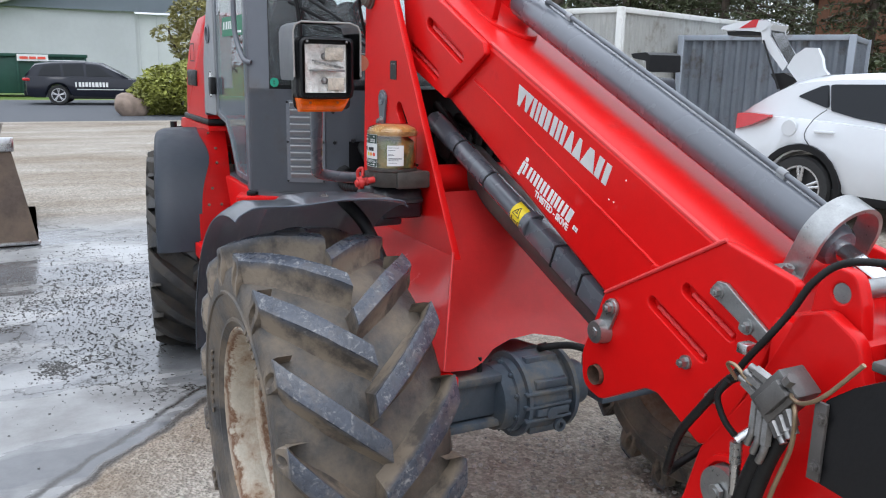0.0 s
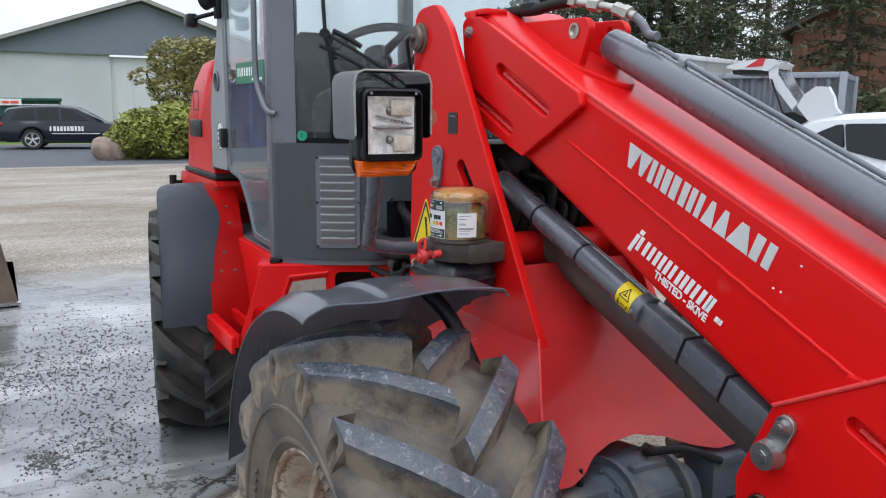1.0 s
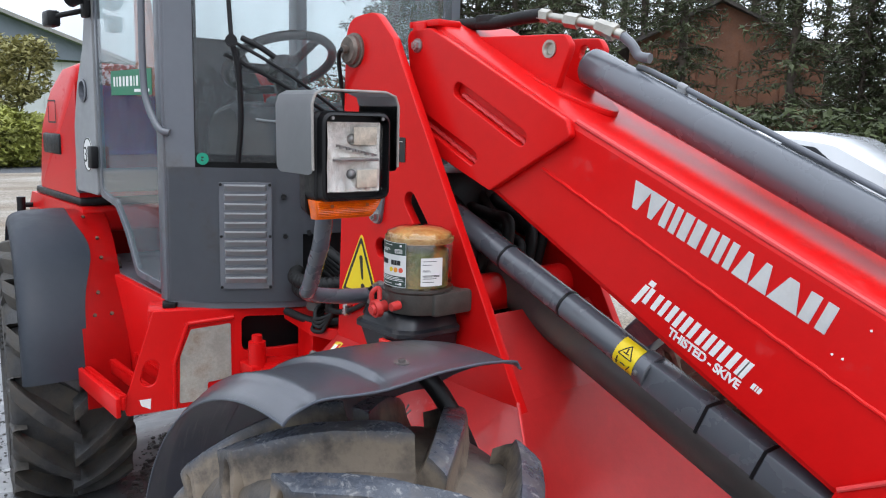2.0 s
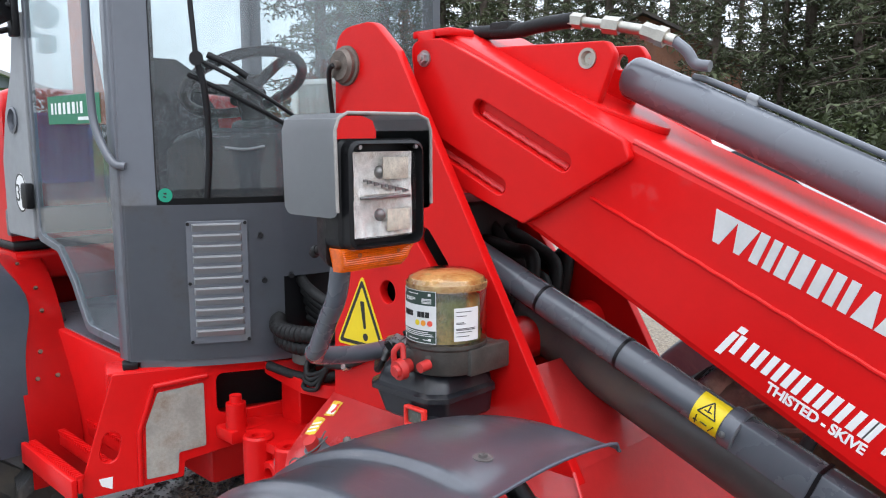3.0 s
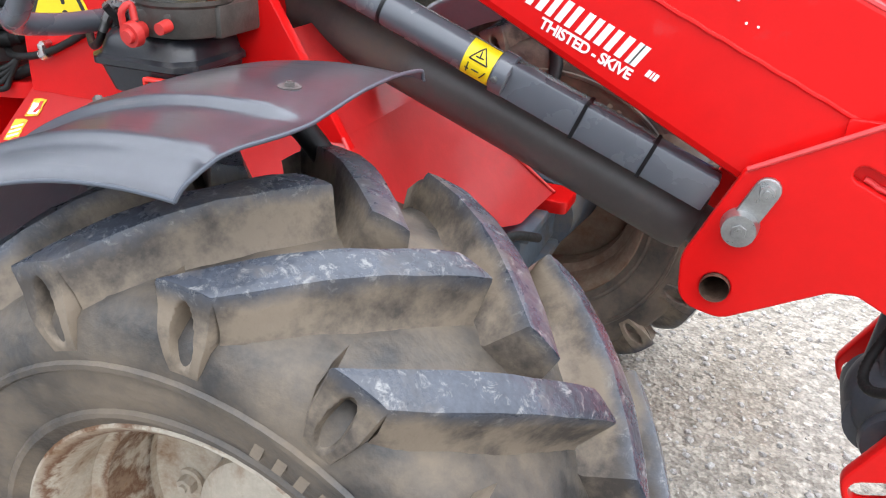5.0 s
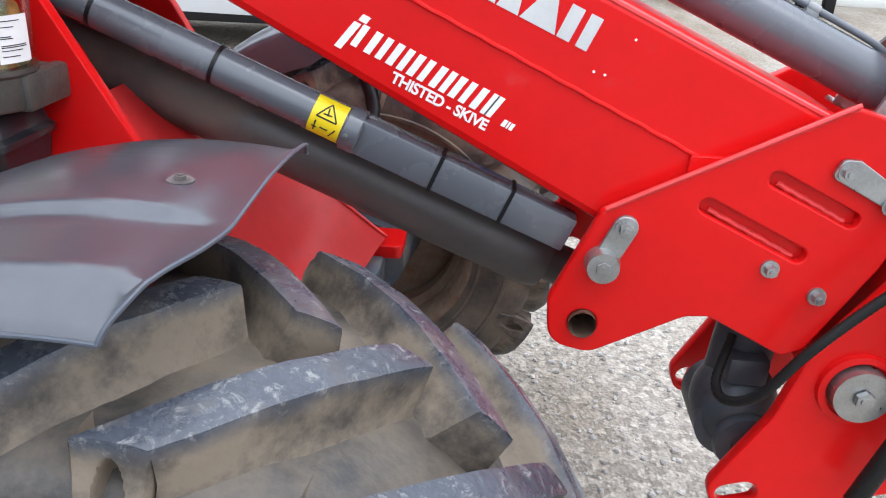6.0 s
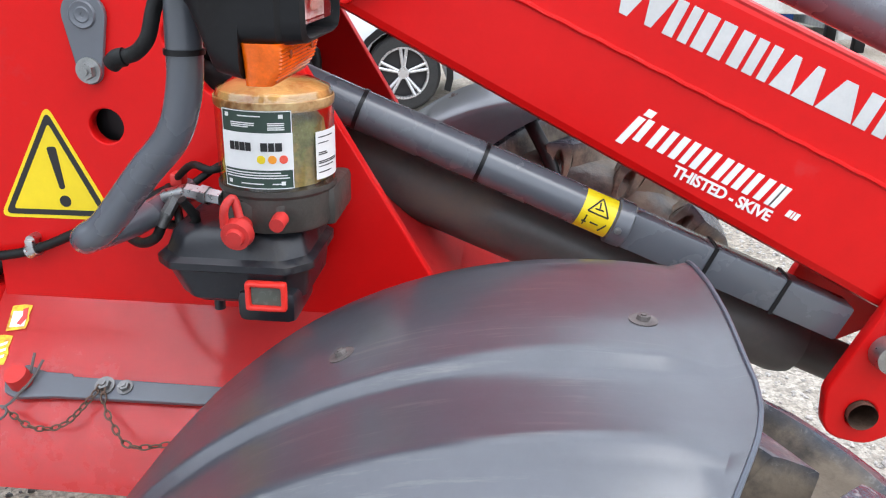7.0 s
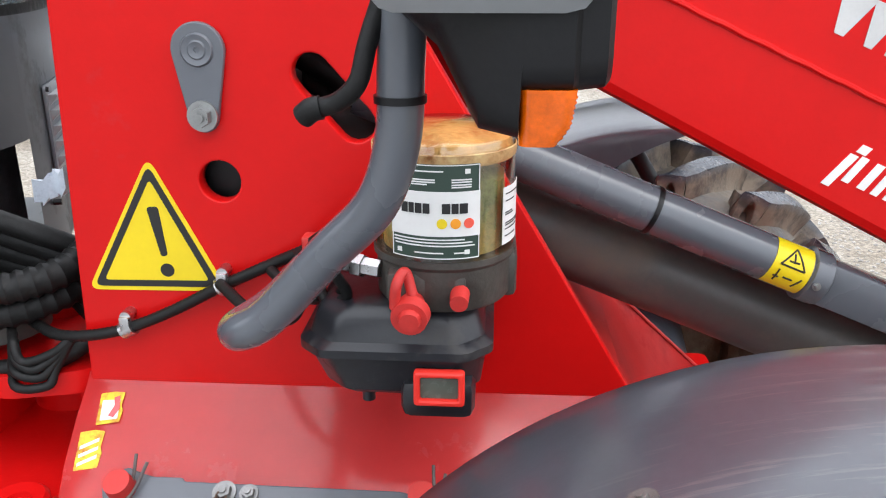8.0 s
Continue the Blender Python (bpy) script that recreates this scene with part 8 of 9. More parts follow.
    pud = ramp(pool_n.outputs["Fac"], 0.42, 0.51, (0.35, 0.35, 0.35), (1, 1, 1))
    rr = mix(1.0, pud.outputs[0], wet, "MULTIPLY")
    ro = n.new("ShaderNodeMapRange")
    ro.inputs["To Min"].default_value, ro.inputs["To Max"].default_value = 0.85, 0.12
    l.new(rr, ro.inputs["Value"])
    l.new(ro.outputs[0], b.inputs["Roughness"])
    bp = n.new("ShaderNodeBump")
    bp.inputs["Distance"].default_value = 0.02
    st = n.new("ShaderNodeMapRange")
    st.inputs["To Min"].default_value, st.inputs["To Max"].default_value = 0.6, 0.05
    l.new(wet, st.inputs["Value"])
    l.new(st.outputs[0], bp.inputs["Strength"])
    grain = n.new("ShaderNodeTexVoronoi")
    grain.inputs["Scale"].default_value = 75.0
    l.new(tc.outputs["Object"], grain.inputs["Vector"])
    hh = mix(0.6, mix(0.35, noise_n(55, 5).outputs["Fac"], noise_n(8, 4).outputs["Fac"]), grain.outputs["Distance"])
    l.new(hh, bp.inputs["Height"])
    l.new(bp.outputs[0], b.inputs["Normal"])
    return m


GROUND = ground_mat()
bm = bmesh.new()
xs = [-900, -300, -120, -60, -36, -24, -16, -12] + [-10 + 0.5 * i for i in range(37)] + [10, 14, 20, 40, 120, 400, 900]
ys = [-900, -300, -100, -40, -15, -8] + [-5 + 0.5 * i for i in range(45)] + [20, 25, 40, 80, 200, 500, 900]
gv = [[bm.verts.new((x, y, 0.02 * (noise.noise(Vector((x * 0.35, y * 0.35, 0.0))) - 0.25) if abs(x + 3) < 12 and abs(y - 3) < 12 else 0.0)) for y in ys] for x in xs]
for i in range(len(xs) - 1):
    for j in range(len(ys) - 1):
        bm.faces.new((gv[i][j], gv[i + 1][j], gv[i + 1][j + 1], gv[i][j + 1]))
ground = tagged(part("ground", bm, GROUND), "wet gravel and cracked concrete yard", "ground", kind="structure")


def ground_z(x, y):
    return 0.02 * (noise.noise(Vector((x * 0.35, y * 0.35, 0.0))) - 0.25)


# loose stones
STONE = mat("gravel_stones", (0.36, 0.34, 0.315), 0.85, var=0.45, scale=25, bump=0.3, bscale=120)
STONE_DARK = mat("dark_wet_chippings", (0.075, 0.072, 0.068), 0.45, var=0.4, scale=40)


def stones(name, spots, smin, smax, material, label, rng):
    """Rounded pebbles: jittered icosahedra half sunk in the ground."""
    g = (1 + 5 ** 0.5) / 2
    base = [Vector(c).normalized() for c in ((-1, g, 0), (1, g, 0), (-1, -g, 0), (1, -g, 0), (0, -1, g), (0, 1, g), (0, -1, -g), (0, 1, -g), (g, 0, -1), (g, 0, 1), (-g, 0, -1), (-g, 0, 1))]
    tri = [(0, 11, 5), (0, 5, 1), (0, 1, 7), (0, 7, 10), (0, 10, 11), (1, 5, 9), (5, 11, 4), (11, 10, 2), (10, 7, 6), (7, 1, 8),
           (3, 9, 4), (3, 4, 2), (3, 2, 6), (3, 6, 8), (3, 8, 9), (4, 9, 5), (2, 4, 11), (6, 2, 10), (8, 6, 7), (9, 8, 1)]
    verts, faces = [], []
    for x, y in spots:
        s = smin + (smax - smin) * rng.random() ** 4
        a0 = rng.uniform(0, 6.28)
        ca, sa, fl, ln = math.cos(a0), math.sin(a0), rng.uniform(0.45, 0.8), rng.uniform(0.6, 1.0)
        k = len(verts)
        z = ground_z(x, y) + s * 0.15
        for v in base:
            j = rng.uniform(0.8, 1.2) * s
            px, py = v.x * j, v.y * j * ln
            verts.append((x + px * ca - py * sa, y + px * sa + py * ca, z + v.z * j * fl))
        faces += [tuple(k + q for q in f) for f in tri]
    me = bpy.data.meshes.new(name)
    me.from_pydata(verts, [], faces)
    return tagged(link(name, me, material, smooth=False), label, "gravel", kind="stuff")


rng = random.Random(11)
spots = [(rng.uniform(-2.6, 0.6), rng.uniform(1.4, 5.0)) for _ in range(15000)] + [(rng.uniform(-4.5, 3.0), rng.uniform(4.5, 10)) for _ in range(4000)]
stones("loose_gravel", spots, 0.0025, 0.015, STONE, "loose pale gravel stones on the yard", rng)
spots = [(rng.gauss(-5.5, 0.75), rng.gauss(0.33, 0.30)) for _ in range(3400)] + [(rng.gauss(-5.5, 0.22), rng.gauss(-0.08, 0.16)) for _ in range(700)] + [(rng.gauss(-4.21, 0.07), rng.gauss(0.04, 0.045)) for _ in range(420)]
spots += [(rng.gauss(-4.3, 0.20), rng.gauss(0.24, 0.10)) for _ in range(330)] + [(rng.gauss(-3.9, 0.25), rng.gauss(0.42, 0.13)) for _ in range(220)] + [(rng.uniform(-7.5, -3.4), rng.uniform(-0.8, 0.9)) for _ in range(350)]
spots = [(x, y) for x, y in spots if y < 0.95 - 0.0 * x and x < -2.9]
stones("dark_chippings", spots, 0.003, 0.010, STONE_DARK, "dark loose chippings on wet concrete", rng)
spots = [(rng.gauss(-3.1, 0.18), rng.uniform(0.75, 1.7)) for _ in range(1300)]
spots += [(x, y) for x, y in ((rng.uniform(-5.3, -3.4), rng.uniform(0.9, 2.4)) for _ in range(6500)) if 1.2 * (x + 4.65) + (y - 1.3) > 0.12 * math.sin(9 * y)]
stones("dark_earth_crumbs", spots, 0.005, 0.02, STONE_DARK, "dark soil crumbs under the machine", rng)

# ---- bucket at the yard's edge ----
BUCKET = mat("worn_bucket_steel", (0.10, 0.075, 0.06), 0.6, metal=0.3, var=0.3, scale=5, bump=0.2, bscale=30, dirt=(0.20, 0.15, 0.11), dirt_amt=0.4, dirt_scale=3)
bucket = thing("loader_bucket", (-7.4, -0.8, 0), "worn brown steel loader bucket standing on wet concrete", "bucket")
bm = bmesh.new()
side = rounded([(0.02, 0.0), (-0.14, 0.86), (-0.26, 0.86), (-0.95, 0.62), (-1.0, 0.05)], [0.01, 0.02, 0.02, 0.1, 0.05])
me = flat_mesh([[(y, z) for y, z in side]], 0.02, 0.003)
me.transform(Matrix.Translation((-7.4, 0, 0)) @ Matrix(((0, 0, 1, 0), (1, 0, 0, 0), (0, 1, 0, 0), (0, 0, 0, 1))))
link("side_cheek", me, BUCKET, bucket)
bm.free()
bm = bmesh.new()
rows = []
for y, z in ((0.02, 0.01), (-0.5, 0.01), (-0.85, 0.08), (-0.98, 0.3), (-0.93, 0.6), (-0.6, 0.78), (-0.2, 0.87)):
    rows.append([bm.verts.new((-7.41, y, z)), bm.verts.new((-9.3, y, z))])
for a0, b0 in zip(rows, rows[1:]):
    bm.faces.new((a0[0], a0[1], b0[1], b0[0]))
bmesh.ops.solidify(bm, geom=bm.faces[:], thickness=0.018)
part("bucket_shell", bm, BUCKET, bucket)
bm = bmesh.new()
add_box(bm, (-7.44, -0.24, 0.77), (-7.36, -0.10, 0.88), 0.01)
add_box(bm, (-7.43, -0.9, 0.0), (-7.36, 0.035, 0.025), 0.004)
pieces("cutting_edge", bm, STEEL, bucket)

# ---- far side: building, green container, estate car, shrubs ----
WALL = mat("pale_grey_wall", (0.50, 0.51, 0.53), 0.85, var=0.06, scale=0.5, bump=0.05, bscale=3)
CLAD = mat("blue_grey_cladding", (0.16, 0.185, 0.22), 0.7, var=0.05, scale=0.6)
ROOF = mat("weathered_roof_sheet", (0.30, 0.29, 0.275), 0.85, var=0.12, scale=0.8, bump=0.1, bscale=6)
hall = thing("hall", (-60, 6, 0), "grey industrial hall with blue-grey gable cladding", "building")
bm = bmesh.new()
add_box(bm, (-70, -10.0, 0), (-52.0, 6.2, 4.35))
part("wall", bm, WALL, hall, "pale plastered wall")
bm = bmesh.new()
add_box(bm, (-70, 6.2, 0), (-52.15, 15.5, 4.25))
part("wall", bm, mat("light_grey_gate_wall", (0.58, 0.59, 0.60), 0.8, var=0.05, scale=0.7), hall)
bm = bmesh.new()
gable = [(-8.8, 4.30), (8.0, 7.45), (24.8, 4.30)]
loft(bm, [[(x, 8.0 + (y - 8.0) * 1.0, z) for y, z in ((-1.2, 4.35), (-1.2, 4.36), (8.0, 7.35), (17.2, 4.36), (17.2, 4.35))] for x in (-51.95, -51.75)])
part("gable", bm, CLAD, hall, "blue-grey gable cladding")
bm = bmesh.new()
rows = []
for x in (-51.2, -72.0):
    rows.append([(x, -3.4, 3.75), (x, 8.0, 7.65), (x, 19.4, 3.75), (x, 19.4, 3.55), (x, 8.0, 7.43), (x, -3.4, 3.55)])
loft(bm, rows)
part("roof", bm, ROOF, hall, "weathered grey pitched roof")
bm = bmesh.new()
for k in range(9):
    x = -52.02
    add_box(bm, (x - 0.02, 6.4 + k * 1.0, 0.2), (x, 6.43 + k * 1.0, 4.2))
part("wall_joint", bm, WALL, hall)

green = thing("green_container", (-38, 0, 0), "dark green skip container with a white sign", "container")
GREENC = mat("dark_green_steel", (0.012, 0.06, 0.042), 0.55, var=0.15, scale=2)
bm = bmesh.new()
add_box(bm, (-40.2, -4.5, 0.15), (-38, 2.5, 1.7), 0.03)
for k in range(9):
    add_box(bm, (-38.0, -4.4 + k * 0.85, 0.2), (-37.92, -4.3 + k * 0.85, 1.68), 0.01)
add_box(bm, (-38.02, -4.5, 1.62), (-37.9, 2.55, 1.75), 0.02)
part("body", bm, GREENC, green)
bm = bmesh.new()
add_box(bm, (-37.90, -0.1, 1.45), (-37.88, 1.05, 1.72))
part("sign", bm, WHITE_STK, green, "white sign")
bars("sign_print", [0.3, 0.25, 0.3], 0.10, 0.05, Matrix.Translation((-37.86, 0.0, 1.53)) @ Matrix(((0, 0, 1, 0), (1, 0, 0, 0), (0, 1, 0, 0), (0, 0, 0, 1))), CORAL_DOT, green, 0.002)

CAR_TYRE = mat("car_tyre", (0.02, 0.02, 0.02), 0.7, var=0.1, scale=20)
CAR_GLASS = mat("dark_car_glass", (0.012, 0.014, 0.017), 0.08, var=0.02, scale=1, spec=0.3)
ALLOY = mat("alloy_wheel", (0.62, 0.62, 0.63), 0.3, metal=0.8, var=0.05, scale=10)
WHEEL_DARK = mat("wheel_dark_infill", (0.02, 0.02, 0.022), 0.5)


def car_body(spec, paint, name, label, m):
    """A car round its rear axle's ground point: x forwards, y to its left. The lower body and the cabin are lofts; wheels stand in arches."""
    car = thing(name, m.translation, label, "car")
    W = spec["width"] / 2
    low, belt, roof = spec["low"], spec["belt"], spec["roof"]
    bm = bmesh.new()
    x0, x1 = belt[0][0], belt[-1][0]
    xs2 = sorted({x0 + (x1 - x0) * i / 44 for i in range(45)})
    secs = []
    for x in xs2:
        zb, zt = interp(low, x), interp(belt, x)
        f = min(1.0, (x - x0) / 0.35 + 0.55, (x1 - x) / 0.5 + 0.45)
        w = W * (1 - (1 - f) ** 2)
        arch = 0.0
        for cx in (0.0, spec["base"]):
            d = abs(x - cx)
            if d < spec["arch"]:
                arch = max(arch, math.sqrt(spec["arch"] ** 2 - d * d) + spec["wr"])
        zs = max(zb, arch)
        zm = zs + (zt - zs) * 0.6
        half = [(w * 0.93, zs), (w, max(zs, zs + (zt - zs) * 0.25)), (w * 0.995, zm), (w * 0.93, zt - 0.02), (w * 0.80, zt)]
        secs.append([m @ Vector((x, -y, z)) for y, z in half] + [m @ Vector((x, y, z)) for y, z in half[::-1]])
    loft(bm, secs)
    part("body", bm, paint, car)
    bm = bmesh.new()
    rx0, rx1 = roof[0][0], roof[-1][0]
    secs = []
    for i in range(31):
        x = rx0 + (rx1 - rx0) * i / 30
        zt, zb = interp(roof, x), interp(belt, x) - 0.03
        zt = max(zt, zb + 0.01)
        h = zt - zb
        wt = W * 0.90 - 0.30 * h
        half = [(W * 0.90, zb), (W * 0.90 - 0.10 * h, zb + h * 0.5), (wt + 0.05, zb + h * 0.88), (wt - 0.06, zt)]
        secs.append([m @ Vector((x, -y, z)) for y, z in half] + [m @ Vector((x, y, z)) for y, z in half[::-1]])
    loft(bm, secs)
    part("cabin", bm, paint, car)
    for s in (-1, 1):
        for win in spec["windows"]:
            bm = bmesh.new()
            ring = []
            for x, f in rounded(win, 0.04, 3):
                zb, zt = interp(belt, x) - 0.03, interp(roof, x)
                h = zt - zb
                z = zb + h * f
                y = W * 0.90 - 0.10 * h * min(1, f / 0.5) if f < 0.5 else W * 0.90 - 0.10 * h + (W * 0.90 - 0.30 * h + 0.05 - (W * 0.90 - 0.10 * h)) * (f - 0.5) / 0.38
                ring.append(m @ Vector((x, s * (y + 0.016), z)))
            bm.faces.new([bm.verts.new(p) for p in ring])
            bmesh.ops.solidify(bm, geom=bm.faces[:], thickness=0.004)
            part("side_window", bm, CAR_GLASS, car)
    for cx in (0.0, spec["base"]):
        for s in (-1, 1):
            c = m @ Vector((cx, s * (W - 0.11), spec["wr"]))
            out = (m.to_3x3() @ Vector((0, s, 0))).normalized()
            fm = tube_frame(c, out, (0, 0, 1))
            bm = bmesh.new()
            R = spec["wr"]
            lathe(bm, [(R * 0.68, -0.10), (R * 0.93, -0.10), (R, -0.07), (R, 0.07), (R * 0.93, 0.10), (R * 0.70, 0.10), (R * 0.68, 0.06)], fm, 36)
            wl2 = part("car_wheel", bm, CAR_TYRE, car)
            bm = bmesh.new()
            lathe(bm, [(R * 0.70, 0.05), (R * 0.69, 0.092), (R * 0.64, 0.092), (R * 0.62, 0.05)], fm, 36)
            add_tube(bm, fm @ Vector((0, 0, 0.03)), fm @ Vector((0, 0, 0.085)), R * 0.15, seg=20)
            for k in range(5):
                for dlt in (-7, 7):
                    t = radians(72 * k + dlt)
                    p, q = fm @ Vector((R * 0.10 * math.cos(t), R * 0.10 * math.sin(t), 0.07)), fm @ Vector((R * 0.66 * math.cos(t), R * 0.66 * math.sin(t), 0.082))
                    add_tube(bm, p, q, R * 0.042, R * 0.05, 8)
            part("alloy_rim", bm, ALLOY, wl2)
            # a dark disc stands for the shade behind the spokes
            bm = bmesh.new()
            add_tube(bm, fm @ Vector((0, 0, -0.02)), fm @ Vector((0, 0, 0.02)), R * 0.64, seg=28)
            part("brake_disc", bm, WHEEL_DARK, wl2)
    bm = bmesh.new()
    for s in (-1, 1):
        add_box(bm, (0.0 + spec["arch"] * 0.8, s * W * 0.93 - 0.02, interp(low, spec["base"] / 2) - 0.02), (spec["base"] - spec["arch"] * 0.8, s * W * 0.93 + 0.02, interp(low, spec["base"] / 2) + 0.10), 0.01, m)
    add_box(bm, (x0 - 0.02, -W * 0.8, 0.28), (x0 + 0.15, W * 0.8, 0.5), 0.03, m)
    pieces("sill_trim", bm, BLACK, car)
    return car


estate = {"width": 1.84, "base": 2.83, "wr": 0.335, "arch": 0.37,
          "low": [(-1.05, 0.35), (-0.8, 0.25), (3.4, 0.22), (3.75, 0.32)],
          "belt": [(-1.08, 0.86), (-0.95, 0.96), (0.5, 0.96), (2.0, 0.93), (2.9, 0.86), (3.55, 0.72), (3.82, 0.55)],
          "roof": [(-1.02, 0.98), (-0.72, 1.38), (-0.2, 1.455), (0.8, 1.48), (1.35, 1.43), (1.95, 1.12), (2.25, 0.93)],
          "windows": [[(-0.62, 0.12), (-0.45, 0.74), (0.08, 0.80), (0.12, 0.12)], [(0.2, 0.12), (0.16, 0.80), (0.80, 0.82), (0.84, 0.12)], [(0.92, 0.12), (0.90, 0.82), (1.28, 0.78), (1.78, 0.2)]]}
BLACK_CAR = mat("dark_blue_black_car_paint", (0.010, 0.012, 0.020), 0.22, var=0.03, scale=2, coat=0.25, spec=0.35)
em = Matrix.Translation((-32.0, 1.25, 0)) @ Matrix.Rotation(radians(80), 4, "Z")
wagon = car_body(estate, BLACK_CAR, "estate_car", "dark estate car with white door mark parked by the road", em)
bars("door_mark", [0.05, -0.03, 0.08, 0.07, 0.08, 0.07, 0.08, 0.10, 0.07, 0.08, 0.07], 0.16, 0.03, em @ Matrix.Translation((0.55, -0.93, 0.62)) @ XZ, WHITE_STK, wagon, 0.004)
bars("door_line", [1.5], 0.03, 0.03, em @ Matrix.Translation((0.6, -0.93, 0.52)) @ XZ, SILVER_STK, wagon, 0.004)
bm = bmesh.new()
add_box(bm, (-0.6, -0.70, 1.47), (0.9, -0.66, 1.50), 0.01, em)
part("roof_rail", bm, ALLOY, wagon)
bm = bmesh.new()
for s in (-1, 1):
    add_box(bm, (-1.09, s * 0.75 - 0.17, 0.80), (-0.86, s * 0.75 + 0.17, 0.90), 0.03, em)
pieces("tail_light", bm, mat("red_tail_light", (0.45, 0.01, 0.012), 0.15, coat=0.5), wagon)


LEAF = mat("bush_leaves", (0.25, 0.265, 0.055), 0.6, var=0.55, scale=1.6)
LEAF2 = mat("autumn_shrub_leaves", (0.27, 0.25, 0.09), 0.6, var=0.4, scale=1.5)
NEEDLE = mat("dark_conifer_needles", (0.068, 0.080, 0.036), 0.75, var=0.5, scale=0.7)
BARK = mat("grey_brown_bark", (0.085, 0.065, 0.05), 0.9, var=0.3, scale=4, bump=0.5, bscale=14)


def leaf_cloud(rng, blobs, count, size, flat=0.5):
    """Small folded leaves scattered through ellipsoids, thicker near their skins."""
    verts, faces = [], []
    tot = sum(b[3] * b[4] * b[5] for b in blobs)
    for b in blobs:
        for _ in range(int(count * b[3] * b[4] * b[5] / tot)):
            v = Vector((rng.gauss(0, 1), rng.gauss(0, 1), rng.gauss(0, 1))).normalized()
            r = rng.uniform(0.45, 1.0) ** 0.5 * (1 + 0.18 * noise.noise(v * 2.3 + Vector((b[0], b[1], b[2]))))
            p = Vector((b[0] + v.x * b[3] * r, b[1] + v.y * b[4] * r, b[2] + v.z * b[5] * r))
            s = size * rng.uniform(0.6, 1.4)
            a0 = Vector((rng.gauss(0, 1), rng.gauss(0, 1), rng.gauss(0, flat))).normalized() * s
            c0 = Vector((rng.gauss(0, 1), rng.gauss(0, 1), rng.gauss(0, flat))).normalized() * s * 0.55
            k = len(verts)
            verts += [p - a0, p + c0, p + a0, p - c0]
            faces += [(k, k + 1, k + 2), (k, k + 2, k + 3)]
    me = bpy.data.meshes.new("crown")
    me.from_pydata(verts, [], faces)
    return me


rng = random.Random(3)
bush = thing("bush", (-25, 4.3, 0), "dense green bush beside a boulder at the road", "bush")
link("crown", leaf_cloud(rng, [(-25.2, 4.3, 0.72, 1.3, 1.45, 0.80), (-25.2, 3.4, 0.5, 0.8, 0.75, 0.55), (-25.2, 5.3, 0.7, 1.0, 1.1, 0.8), (-25.4, 4.7, 1.1, 0.9, 0.9, 0.55)], 16000, 0.075), LEAF, bush, smooth=False)
bm = bmesh.new()
for k in range(7):
    t = 0.9 * k
    add_pipe(bm, [(-25.3 + 0.15 * math.cos(t), 4.4 + 0.25 * math.sin(t), 0), (-25.3 + 0.4 * math.cos(t), 4.4 + 0.5 * math.sin(t), 0.5), (-25.3 + 0.7 * math.cos(t), 4.4 + 0.9 * math.sin(t), 1.1)], 0.03, 6)
pieces("stem", bm, BARK, bush)
shrub = thing("shrub", (-26.2, 5.1, 0), "tall thin shrub with yellowing leaves", "shrub")
blobs = [(-26.3, 4.9, 2.9, 0.7, 0.8, 0.65), (-26.3, 4.1, 2.35, 0.4, 0.55, 0.3), (-26.3, 5.6, 2.6, 0.7, 0.75, 0.9), (-26.3, 5.0, 2.0, 0.7, 1.0, 0.5), (-26.3, 5.9, 3.1, 0.5, 0.6, 0.5)]
link("crown", leaf_cloud(rng, blobs, 6500, 0.075), LEAF2, shrub, smooth=False)
bm = bmesh.new()
for b in blobs:
    add_pipe(bm, [(-26.3, 5.0, 0), (-26.3, 5.0 + (b[1] - 5.0) * 0.4, 1.0), (b[0], b[1], b[2]), (b[0], b[1] + 0.1, b[2] + b[5] * 0.8)], 0.03, 6)
pieces("branch", bm, BARK, shrub)
bm = bmesh.new()
bmesh.ops.create_icosphere(bm, subdivisions=3, radius=0.5, matrix=Matrix.LocRotScale((-24.9, 2.75, 0.22), None, (0.8, 0.95, 0.75)))
for v in bm.verts:
    v.co += v.normal * 0.16 * noise.noise(v.co * 2.2)
tagged(part("boulder", bm, mat("brown_granite", (0.25, 0.19, 0.15), 0.85, var=0.25, scale=5, bump=0.4, bscale=12)), "rounded brown boulder at the road edge", "boulder")

# ---- containers, white car, conifers and barn behind the loader ----
WHITE_CONT = mat("off_white_steel", (0.66, 0.66, 0.63), 0.6, var=0.06, scale=1.5, dirt=(0.40, 0.37, 0.32), dirt_amt=0.12, dirt_scale=2)
GREY_CONT = mat("pale_blue_grey_steel", (0.27, 0.30, 0.34), 0.55, var=0.08, scale=1.5, dirt=(0.16, 0.14, 0.12), dirt_amt=0.15, dirt_scale=2)


